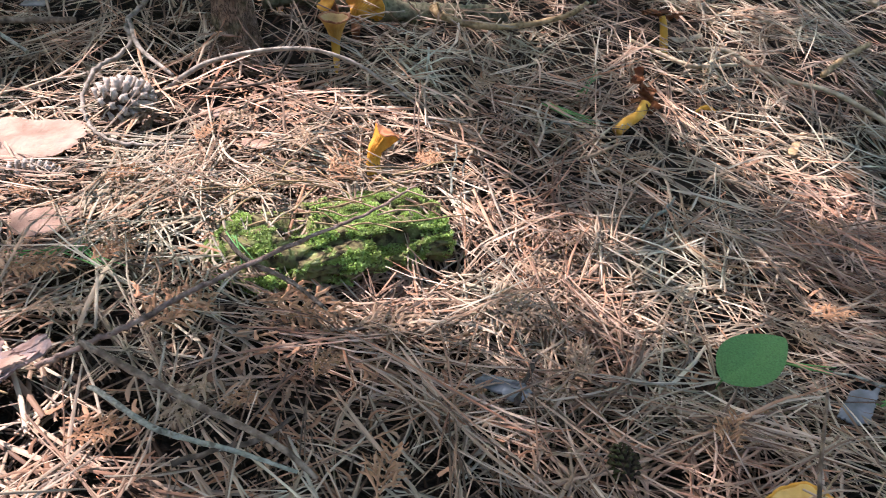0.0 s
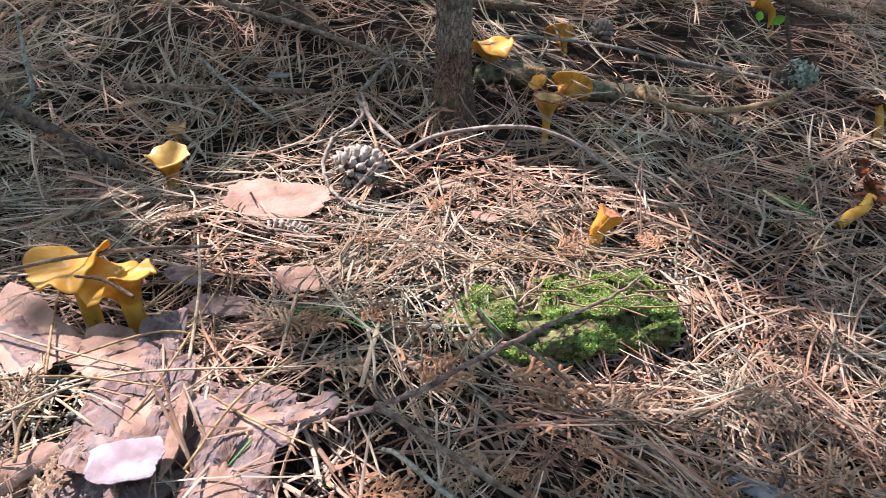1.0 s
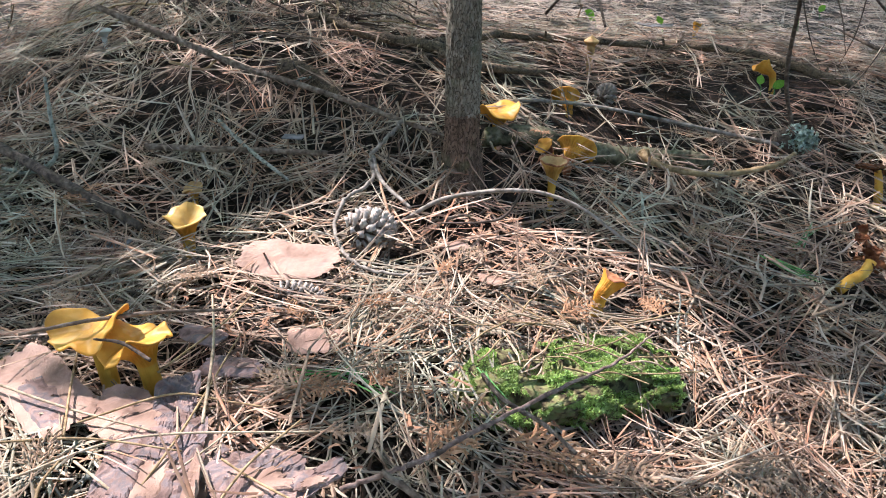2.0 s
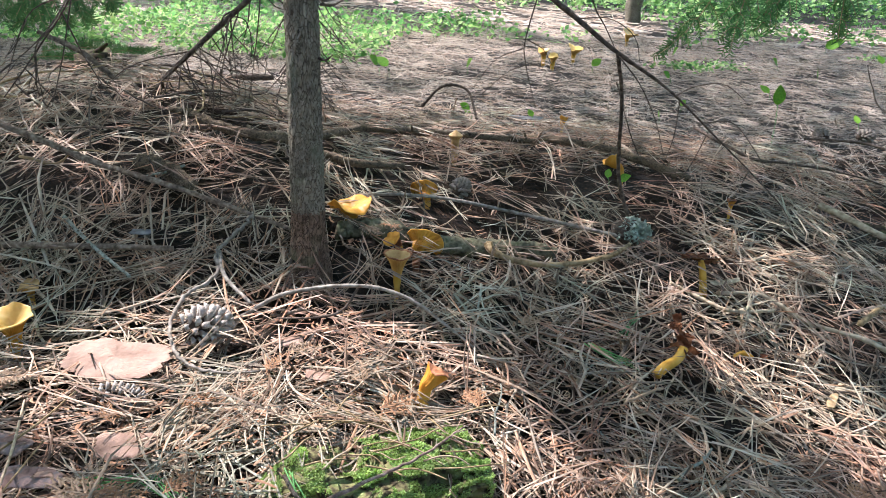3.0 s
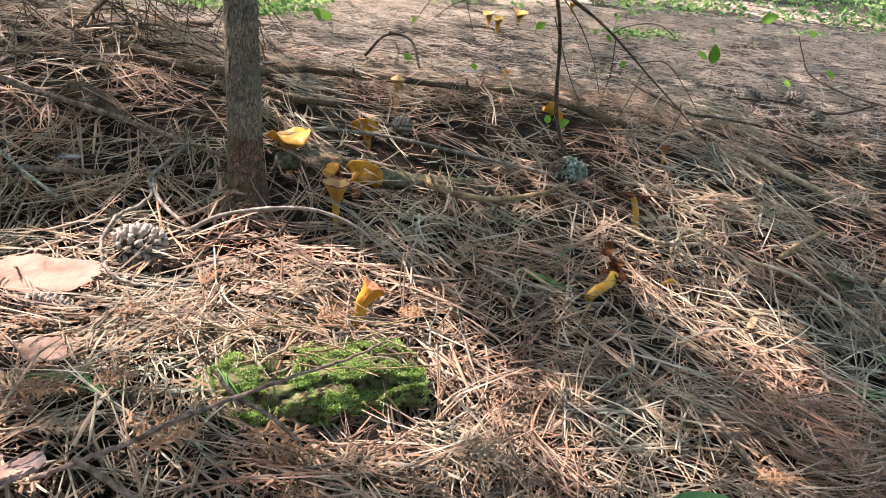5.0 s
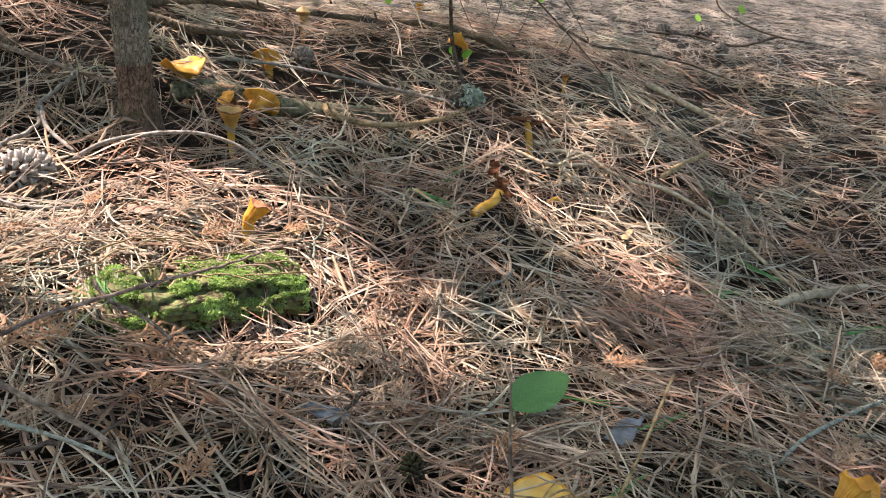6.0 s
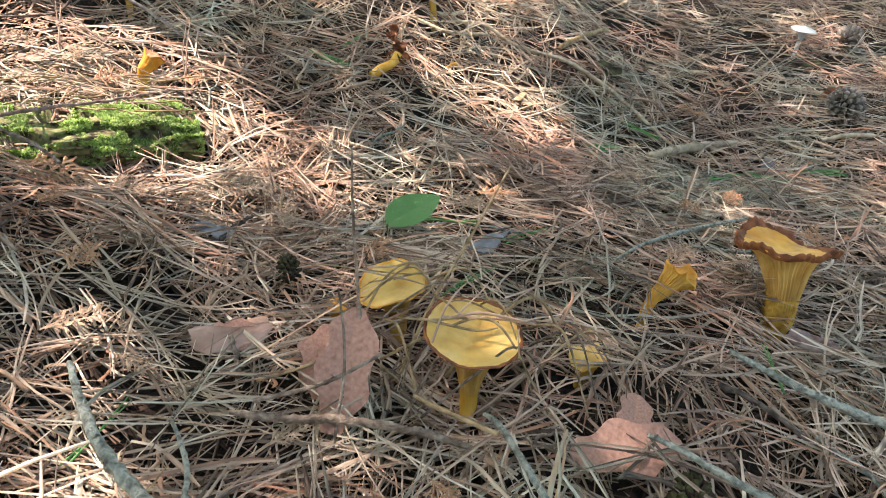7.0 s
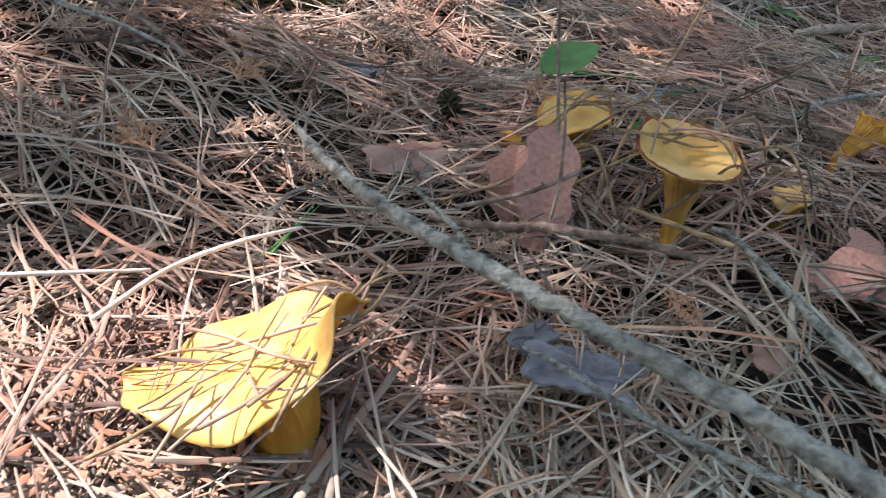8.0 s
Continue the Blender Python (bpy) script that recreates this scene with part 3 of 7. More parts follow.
def bareness_all(x, y):
    m = np.zeros_like(x)
    for a, b, rad in ((-0.085, 0.53, 0.11), (-0.38, 0.34, 0.13), (-0.26, 0.275, 0.06), (0.25, 0.15, 0.06), (0.03, 0.01, 0.05), (0.17, 0.16, 0.03), (-0.055, 0.665, 0.03)):
        m = np.maximum(m, np.where(np.hypot(x - a, y - b) < rad, 1.0, 0.0))
    return m


def litter_chips():
    """Bud scales, crumbs of bark and broken needle ends between the needles."""
    rng = np.random.default_rng(11)
    n = 6500
    x, y = rng.uniform(-1.2, 1.5, n), -0.25 + 2.3 * rng.uniform(0, 1, n) ** 1.2
    ok = rng.uniform(0, 1, n) > bareness(x, y)
    x, y = x[ok], y[ok]
    n = len(x)
    size = np.minimum(0.0030, 0.0018 * np.exp(rng.normal(0, 0.45, n)))
    th = rng.uniform(0, 6.283, n)
    ax = np.stack([np.cos(th), np.sin(th), rng.normal(0, 0.35, n)], -1)
    ay = np.stack([-np.sin(th), np.cos(th), rng.normal(0, 0.35, n)], -1)
    c = np.stack([x, y, height(x, y) + lumps(x, y) - 0.55 * hollow(x, y) - 0.014 + rng.uniform(0, 0.008, n)], -1)
    lx, ly = (size * rng.uniform(0.9, 2.0, n))[:, None], (size * rng.uniform(0.6, 1.2, n))[:, None]
    nz = np.cross(ax, ay) * (size * 0.5)[:, None]
    j = [rng.uniform(0.45, 1.3, (n, 1)) for _ in range(8)]
    ring = [c - ax * lx * j[0], c - ax * lx * 0.5 * j[1] - ay * ly * j[2], c + ax * lx * 0.6 * j[3] - ay * ly * j[4], c + ax * lx * j[5], c + ax * lx * 0.2 * j[6] + ay * ly * j[7]]
    verts = np.stack(ring + [c + nz], 1).reshape(-1, 3)
    b = (np.arange(n) * 6)[:, None]
    tris = np.concatenate([b + np.array([k, (k + 1) % 5, 5]) for k in range(5)])
    big_mesh("litter_chips", verts, tris, M_CHIP, "small brown crumbs of bark and bud scales", "litter")


litter_chips()


def cedar_crumbs():
    """Broken scaly leaflets of dead cedar, rusty and tan, strewn over the mound."""
    rng = np.random.default_rng(17)
    n = 4200
    x = np.concatenate([rng.normal(-0.15, 0.20, n // 2), rng.uniform(-0.6, 0.8, n - n // 2)])
    y = np.concatenate([rng.normal(0.52, 0.17, n // 2), rng.uniform(-0.15, 1.1, n - n // 2)])
    x[-900:], y[-900:] = rng.normal(0.0, 0.12, 900), rng.normal(-0.06, 0.06, 900)
    ok = (rng.uniform(0, 1, n) > bareness(x, y)) & ((patchy(x, y, 0.06, 0.06, 21) > 0.4) | (y < 0.06))
    x, y = x[ok], y[ok]
    n = len(x)
    th = rng.uniform(0, 6.283, n)
    s = np.linspace(-1, 1, 5)
    ln, wd, bow = rng.uniform(0.003, 0.010, n), rng.uniform(0.0007, 0.0015, n), rng.normal(0, 0.25, n)
    tip = rng.normal(0, 0.22, n)
    up = height(x, y) + lumps(x, y) - 0.8 * hollow(x, y) - 0.006 + rng.uniform(0, 0.014, n)
    u = ln[:, None] * s
    v = (ln * bow)[:, None] * s ** 2
    w = wd[:, None] * np.array([0.7, 1.1, 0.8, 1.15, 0.55]) * rng.uniform(0.75, 1.3, (n, 5))
    c, d = np.cos(th)[:, None], np.sin(th)[:, None]
    z = up[:, None] + tip[:, None] * u

    def row(k, rise):
        return np.stack([x[:, None] + c * u - d * (v + k * w), y[:, None] + d * u + c * (v + k * w), z + rise], -1)

    verts = np.stack([row(1, 0.0), row(0, 0.0006), row(-1, 0.0)], 2).reshape(-1, 3)
    b = (np.arange(n) * 15)[:, None, None] + (np.arange(4) * 3)[None, :, None]
    quads = np.concatenate([(b + np.array([0, 1, 4, 3])).reshape(-1, 4), (b + np.array([1, 2, 5, 4])).reshape(-1, 4)])
    big_mesh("cedar_crumbs", verts, quads, M_CEDARCRUMB, "rusty and tan crumbs of dead cedar leaflets", "litter")


cedar_crumbs()
needle_carpet("stray_needles", 7000, -0.6, 0.4, -0.1, 0.7, 4, 0.075, 0.0009, 0.010, M_NEEDLE, "single dry needles fallen across moss, bark and caps", 13, steep=0.1, keep=stray, z_shift=0.012, bare=0.0)


# ---- trees ----
def sapling():
    x, y = -0.238, 0.868
    z = hz(x, y)
    t = thing("tree_sapling", "young conifer with rough grey brown bark and a reddish butt", "tree")
    for name, z0, z1, mt, lab in (("trunk", z + 0.075, 2.6, M_TRUNK, "rough grey brown bark"), ("root_collar", z - 0.05, z + 0.078, M_TRUNKBASE, "bare reddish brown butt")):
        rows, sides = (420, 84) if name == "trunk" else (60, 84)
        rng = np.random.default_rng(5)
        verts, faces = [], []
        for i in range(rows + 1):
            f = (i / rows) ** (1.7 if name == "trunk" else 1)
            zz = z0 + (z1 - z0) * f
            r = 0.0212 - 0.004 * min(1, zz / 2.6) + 0.009 * math.exp(-max(0, zz - z + 0.01) / 0.045)
            for k in range(sides):
                w = 2 * math.pi * k / sides
                q = Vector((math.cos(w) * 9, math.sin(w) * 9, zz * 60))
                fis = noise.noise(Vector((math.cos(w) * 9, math.sin(w) * 9, zz * 70)))
                fis2 = noise.noise(Vector((math.cos(w) * 15 + 7, math.sin(w) * 15, zz * 120)))
                d = 0.0012 * noise.noise(q) - 0.0030 * math.exp(-(fis / 0.10) ** 2) - 0.0016 * math.exp(-(fis2 / 0.10) ** 2) + 0.0007 * noise.noise(q * 2.7) + 0.0012 * noise.noise(Vector((math.cos(w) * 2, math.sin(w) * 2, zz * 12)))
                lean = -0.012 * (zz - z)
                verts.append((x + lean + (r + d) * math.cos(w), y + (r + d) * math.sin(w), zz))
        for i in range(rows):
            for k in range(sides):
                k2 = (k + 1) % sides
                faces.append((i * sides + k, i * sides + k2, (i + 1) * sides + k2, (i + 1) * sides + k))
        mesh_object(name, verts, faces, mt, t, lab)
    for i, (h, w, ln) in enumerate(((0.33, 0.2, 0.03), (0.27, -0.3, 0.02), (0.42, 2.9, 0.035), (0.36, 0.05, 0.025))):
        p = Vector((x + 0.018 * math.cos(w), y + 0.018 * math.sin(w), z + h))
        q = p + Vector((math.cos(w), math.sin(w), 0.3)) * ln
        tube("twig_stub", [p, (p + q) / 2 + Vector((0, 0, -0.004)), q], [0.002, 0.0015, 0.0007], M_DARKTWIG, t, sides=6, seed=i)


sapling()


def background_tree(x, y, r, hgt, seed, label):
    t = thing("tree", label, "tree", "distant trees")
    z = hz(x, y)
    rng = np.random.default_rng(seed)
    tube("trunk", [(x, y, z - 0.1), (x + 0.02, y, z + hgt * 0.3), (x - 0.03, y + 0.02, z + hgt)], [r * 1.25, r, r * 0.6], M_TRUNK, t, sides=14, n=40, seed=seed)
    for k in range(4):
        h = hgt * (0.45 + 0.14 * k)
        w = rng.uniform(0, 6.28)
        p = (x, y, z + h)
        tube("limb", [p, (x + 0.5 * math.cos(w), y + 0.5 * math.sin(w), z + h + 0.12), (x + 1.1 * math.cos(w), y + 1.1 * math.sin(w), z + h + 0.1)], [0.025, 0.018, 0.006], M_DARKTWIG, t, sides=6, seed=seed + k)
    n = 900
    a, d, h = rng.uniform(0, 6.28, n), 1.5 * np.sqrt(rng.uniform(0, 1, n)), rng.uniform(0.42, 1.05, n)
    d = d * (1.15 - h * 0.8)
    c = np.stack([x + d * np.cos(a), y + d * np.sin(a), z + hgt * h + rng.normal(0, 0.1, n)], -1)
    leaf_cards("crown", c, 0.11, 0.05, M_CROWN, t, rng)


def leaf_cards(name, c, ln, wd, material, parent, rng, droop=0.0):
    """Many small pointed leaves, each folded along its midrib."""
    n = len(c)
    d = rng.normal(0, 1, (n, 3))
    d[:, 2] = d[:, 2] * 0.6 - droop
    d /= np.linalg.norm(d, axis=1)[:, None]
    u = rng.normal(0, 1, (n, 3))
    u = np.cross(d, u)
    u /= np.linalg.norm(u, axis=1)[:, None]
    v = np.cross(d, u)
    s = rng.uniform(0.6, 1.4, n)[:, None]
    a, b = c - d * ln * s / 2, c + d * ln * s / 2
    m1 = c + u * wd * s / 2 + v * wd * s * 0.15
    m2 = c - u * wd * s / 2 + v * wd * s * 0.15
    verts = np.stack([a, m1, b, m2], 1).reshape(-1, 3)
    i = (np.arange(n) * 4)[:, None]
    tris = np.concatenate([i + np.array([0, 1, 2]), i + np.array([0, 2, 3])])
    return big_mesh(name, verts, tris, material, "", "", parent)


def skylight_block_tree(x, y, hgt, seed):
    """A bushy tree added at the edge of the clearing to block low sky light, its foliage hanging low."""
    t = thing("tree", "bushy tree with low hanging dark green foliage, added to block low skylight", "tree", "trees round the clearing")
    z = hz(x, y)
    rng = np.random.default_rng(seed)
    tube("trunk", [(x, y, z - 0.1), (x + 0.03, y, z + hgt * 0.4), (x - 0.04, y + 0.03, z + hgt)], [0.11, 0.085, 0.03], M_TRUNK, t, sides=12, n=30, seed=seed)
    n = 2300
    a, h = rng.uniform(0, 6.28, n), rng.uniform(0, 1, n) ** 0.8
    d = (1.75 - 1.2 * h) * np.sqrt(rng.uniform(0.1, 1, n)) * (0.75 + 0.35 * np.sin(3 * a + 9 * h))
    c = np.stack([x + d * np.cos(a), y + d * np.sin(a), z + 1.0 + (hgt - 0.9) * h + rng.normal(0, 0.1, n)], -1)
    leaf_cards("crown", c, 0.34, 0.19, M_CROWN, t, rng, droop=0.3)


for i, (x, y, r) in enumerate(((0.91, 5.96, 0.05), (-3.6, 9.5, 0.11), (2.9, 10.5, 0.12), (-1.2, 12.0, 0.1), (5.5, 8.5, 0.1))):
    background_tree(x, y, r, 6.0, 30 + i, "dark slender forest tree trunk beyond the undergrowth")

# added ring of mostly unseen trees, closing every side against low sky light
ring = random.Random(91)
for i in range(17):
    w = 2 * math.pi * (i + ring.uniform(-0.25, 0.25)) / 17
    skylight_block_tree(0.2 + 8.2 * math.sin(w), 1.2 + 8.2 * math.cos(w) + (1.6 if math.cos(w) > 0.75 else 0.0), ring.uniform(7.6, 9.2), 140 + i)

# plan places that the sun reaches through gaps in the crown: x, y, radius, radius, turn, share let through
# over the mound and the moss
MOUND_GAPS = [
    (-0.285, 0.70, 0.075, 0.06, 0, 1.0), (-0.30, 0.635, 0.115, 0.085, 8, 1.0), (-0.17, 0.68, 0.17, 0.082, 0, 1.0), (-0.27, 0.565, 0.13, 0.07, 0, 1.0), (-0.055, 0.555, 0.135, 0.085, 35, 1.0), (-0.09, 0.495, 0.12, 0.05, 30, 1.0), (0.035, 0.545, 0.075, 0.058, 5, 0.85), (-0.25, 0.5, 0.16, 0.08, 0, 0.92),
    (-0.08, 0.432, 0.13, 0.042, 0, 0.85), (-0.15, 0.6, 0.14, 0.07, 0, 0.95), (-0.03, 0.63, 0.09, 0.06, 0, 0.9), (0.06, 0.635, 0.06, 0.04, 0, 0.4),
]
# over the bark pieces
BARK_GAPS = [
    (-0.425, 0.285, 0.17, 0.046, -8, 1.0), (-0.28, 0.3, 0.08, 0.055, 0, 1.0), (-0.34, 0.232, 0.19, 0.06, 0, 1.0), (-0.245, 0.25, 0.06, 0.055, 0, 1.0), (-0.42, 0.375, 0.085, 0.055, 0, 0.75),
]
# over the foreground mushrooms
FRONT_GAPS = [
    (-0.045, -0.03, 0.135, 0.075, 8, 1.0), (-0.11, -0.085, 0.16, 0.08, 0, 1.0), (-0.01, -0.10, 0.09, 0.06, 0, 0.9), (0.06, 0.055, 0.07, 0.045, 0, 0.5), (0.09, 0.19, 0.08, 0.06, 0, 0.4),
]
# over the shaded floor
FLOOR_GAPS = [
    (0.395, 0.81, 0.062, 0.11, 8, 1.0), (0.33, 0.845, 0.05, 0.055, 0, 1.0), (0.27, 0.85, 0.07, 0.07, 0, 0.5), (0.48, 1.06, 0.07, 0.08, 0, 0.85), (0.235, 0.51, 0.08, 0.08, 10, 0.76), (0.22, 0.72, 0.10, 0.08, 0, 0.42), (0.08, 0.465, 0.09, 0.05, 0, 0.3), (0.05, 0.34, 0.10, 0.06, 0, 0.25), (1.15, 1.28, 0.1, 0.07, 0, 0.6), (0.92, 0.66, 0.1, 0.06, 0, 0.5),
    (0.55, 0.4, 0.05, 0.04, 0, 0.15), (0.16, 0.28, 0.08, 0.06, 0, 0.25), (0.7, 0.52, 0.07, 0.05, 0, 0.35), (0.15, 0.8, 0.06, 0.04, 0, 0.15), (0.15, 3.3, 1.2, 0.5, 5, 0.7),
]
GAPS = MOUND_GAPS + BARK_GAPS + FRONT_GAPS + FLOOR_GAPS


def canopy_tree():
    """An unseen hemlock added to shade the spot: its trunk stands aside, its crown has the gaps through which the sun
    falls.
    """
    t = thing("shade_hemlock", "unseen tall hemlock with a dark green gappy crown, added for dappled shade", "tree")
    bx, by = -4.2, 1.9
    tube("trunk", [(bx, by, hz(bx, by) - 0.1), (bx + 0.05, by, 2.5), (bx, by + 0.05, 7.5)], [0.19, 0.15, 0.05], M_TRUNK, t, sides=18, n=50, seed=2)
    rng = np.random.default_rng(21)
    for k in range(9):
        w = -0.9 + 0.24 * k
        h = 2.6 + 0.2 * k
        tube("limb", [(bx, by, h), (bx + 1.6 * math.cos(w), by + 1.6 * math.sin(w), h + 0.25), (bx + 4.2 * math.cos(w), by + 4.2 * math.sin(w), h - 0.1)], [0.035, 0.025, 0.006], M_DARKTWIG, t, sides=7, seed=k)
    # leaves are thinned along the sun's way to set each place's brightness
    n = 200000
    gx, gy = rng.uniform(-3.0, 3.6, n), rng.uniform(-1.7, 6.4, n)
    lit = np.zeros(n)
    for a, b, rx, ry, turn, share in GAPS:
        c, s = math.cos(radians(turn)), math.sin(radians(turn))
        u, v = (gx - a) * c + (gy - b) * s, -(gx - a) * s + (gy - b) * c
        lit = np.maximum(lit, share * np.clip(4.0 - 2.8 * np.sqrt((u / (rx + 0.016)) ** 2 + (v / (ry + 0.016)) ** 2), 0, 1))
    right = np.clip((gx + 0.1) / 0.7, 0, 1)
    share = np.where(gy < 2.9, 0.88, 0.97) * (1 - right) + np.where(gy < 2.9, 0.64, 0.62) * right
    lit = np.maximum(lit, np.clip((gy - 1.15) / 0.6, 0, 1) * share)
    lit = np.maximum(lit, np.where(gy > 0.92, 0.60 + 0.14 * np.clip((gx + 0.55) / 0.2, 0, 1) - 0.2 * np.clip((gx + 0.05) / 0.2, 0, 1) - 0.2 * np.clip((gx - 0.35) / 0.15, 0, 1), 0.0))
    edge = np.hypot((gx - 0.25) / 3.0, (gy - 1.0) / 2.7) + 0.22 * (patchy(gx, gy, 0.5, 0.5, 8) - 0.5) + 0.10 * (patchy(gx, gy, 0.17, 0.17, 9) - 0.5) - 0.55 * np.clip(gx - 0.1, 0, 1) * np.clip((gy - 1.6) / 1.5, 0, 1.6)
    lit = np.maximum(lit, np.clip((edge - 0.70) / 0.22, 0, 1))
    keep = rng.uniform(0, 1, n) > lit
    gx, gy = gx[keep], gy[keep]
    h = 2.2 + 0.9 * rng.uniform(0, 1, len(gx)) + 0.25 * np.sin(2 * gx) * np.cos(1.7 * gy)
    c = np.stack([gx + SUN_TO.x / SUN_TO.z * h, gy + SUN_TO.y / SUN_TO.z * h, h], -1)
    leaf_cards("crown", c, 0.068, 0.04, M_CROWN, t, rng)
    return t


hemlock = canopy_tree()


def bough(pts, length, seed, spread=0.35, fat=1.0):
    """A drooping hemlock bough end: a twig with side twigs, both set with flat rows of short needles."""
    b = thing("hemlock_bough", "drooping green hemlock bough tip with short flat needles", "branch", "hemlock bough tips")
    rng = np.random.default_rng(seed)
    lines = [smooth_line(pts, 16)]
    main = lines[0]
    for k in range(3, 15, 2):
        for sgn in (-1, 1):
            if rng.uniform() < 0.25:
                continue
            p = main[k]
            ln = length * (1.1 - k / 16) * rng.uniform(0.7, 1.1)
            d = main[-1] - main[0]
            d /= np.linalg.norm(d)
            side = np.array([sgn * spread * rng.uniform(1.4, 3.0), rng.normal(0, 0.5), rng.uniform(-0.1, 0.35)])
            e = p + (d + side) / np.linalg.norm(d + side) * ln
            lines.append(smooth_line([p, (p + e) / 2 + (0, 0, 0.004), e + (0, 0, -0.006)], 10))
    vs, fs, base = [], [], 0
    verts, quads = [], []
    for i, l in enumerate(lines):
        v, f = tube_arrays(l[::3], [0.0011 if i == 0 else 0.0006, 0.0004], 5, 0.1, 8, i)
        vs += v
        fs += [tuple(a + base for a in q) for q in f]
        base += len(v)
        tang = np.gradient(l, axis=0)
        tang /= np.linalg.norm(tang, axis=1)[:, None]
        m = int(np.linalg.norm(l[-1] - l[0]) / 0.0036) + 4
        for u in np.linspace(0.03, 1, m):
            j = min(len(l) - 1, int(u * (len(l) - 1)))
            fr = u * (len(l) - 1) - j
            p = l[j] + (l[min(j + 1, len(l) - 1)] - l[j]) * fr
            t = tang[j]
            sd = np.cross(t, (0.1, -1.0, 0.15))
            sd /= np.linalg.norm(sd)
            for sgn in (-1, 1):
                dirn = sd * sgn * rng.uniform(0.75, 1.1) + t * 0.55 + rng.normal(0, 0.2, 3)
                dirn /= np.linalg.norm(dirn)
                ln = rng.uniform(0.009, 0.014) * (1 if u < 0.9 else 0.7) * (0.6 + 0.4 * fat)
                wv = np.cross(dirn, np.cross(t, sd))
                wv = wv / np.linalg.norm(wv) * 0.00075 * fat
                k0 = len(verts)
                verts += [p - wv, p + wv, p + dirn * ln + wv * 0.6, p + dirn * ln - wv * 0.6]
                quads.append((k0, k0 + 1, k0 + 2, k0 + 3))
    mesh_object("twig", vs, fs, M_YELLOWTWIG, b)
    nd = big_mesh("needles", np.array(verts), np.array(quads), M_HEMLOCK, "", "", b)
    return b


bough([(0.335, 1.05, 0.50), (0.314, 1.05, 0.434), (0.306, 1.05, 0.389), (0.304, 1.05, 0.345)], 0.055, 1)
bough([(0.452, 1.10, 0.50), (0.456, 1.10, 0.441), (0.458, 1.10, 0.403), (0.462, 1.10, 0.366)], 0.045, 2)
bough([(0.50, 1.15, 0.51), (0.536, 1.15, 0.445), (0.554, 1.15, 0.422), (0.580, 1.15, 0.394)], 0.045, 3)
bough([(0.36, 1.30, 0.48), (0.326, 1.30, 0.398), (0.288, 1.30, 0.340), (0.250, 1.30, 0.305)], 0.045, 4)
bough([(0.410, 1.05, 0.50), (0.368, 1.05, 0.444), (0.350, 1.05, 0.407), (0.330, 1.05, 0.376)], 0.05, 5)
bough([(0.27, 1.20, 0.53), (0.24, 1.20, 0.47), (0.21, 1.20, 0.44), (0.17, 1.20, 0.42)], 0.05, 8)
for k, (x, y, z, dx, dz) in enumerate(((-1.14, 1.70, 0.40, 0.10, -0.16), (-1.06, 1.72, 0.41, 0.05, -0.17), (-1.20, 1.68, 0.38, 0.06, -0.15), (-1.02, 1.74, 0.40, 0.07, -0.12), (-1.10, 1.66, 0.37, 0.02, -0.13))):
    bough([(x, y, z), (x + 0.4 * dx, y, z + 0.35 * dz), (x + 0.75 * dx, y, z + 0.7 * dz), (x + dx, y, z + dz)], 0.10, 60 + k, 0.5, 1.7)
for k, (x, y, z, dx, dz) in enumerate(((-1.50, 2.2, 0.075, 0.26, 0.0), (-1.42, 2.15, 0.105, 0.27, 0.02), (-1.30, 2.25, 0.09, 0.22, 0.02))):
    bough([(x, y, z), (x + 0.35 * dx, y, z + 0.012 + 0.3 * dz), (x + 0.7 * dx, y, z + 0.010 + 0.7 * dz), (x + dx, y, z + dz)], 0.09, 70 + k, 0.4, 1.4)


def rotten_stump():
    """A low dark broken stump end on the crest of the mound."""
    x, y, z = -1.135, 1.95, 0.098
    t = thing("tree_stump", "low dark rotten stump behind the needle mound", "stump")
    bm = bmesh.new()
    bmesh.ops.create_cone(bm, cap_ends=True, segments=28, radius1=0.075, radius2=0.042, depth=0.10)
    bmesh.ops.subdivide_edges(bm, edges=bm.edges, cuts=3, use_grid_fill=True)
    for v in bm.verts:
        q = v.co * 30
        v.co += Vector((0.010 * noise.noise(q), 0.010 * noise.noise(q + Vector((5, 0, 0))), 0.022 * noise.noise(q + Vector((0, 9, 0)))))
        v.co += Vector((x, y, z))
    part("body", bm, M_ROT, t, "dark crumbling wood")
    tube("splinter", [(x - 0.03, y, z + 0.02), (x + 0.02, y, z + 0.055), (x + 0.045, y, z + 0.075)], [0.012, 0.008, 0.003], M_ROT, t, sides=8, seed=3)
    tube("splinter", [(x + 0.03, y, z + 0.02), (x + 0.10, y, z + 0.022), (x + 0.19, y, z + 0.005)], [0.010, 0.007, 0.004], M_ROT, t, sides=8, seed=4)


rotten_stump()


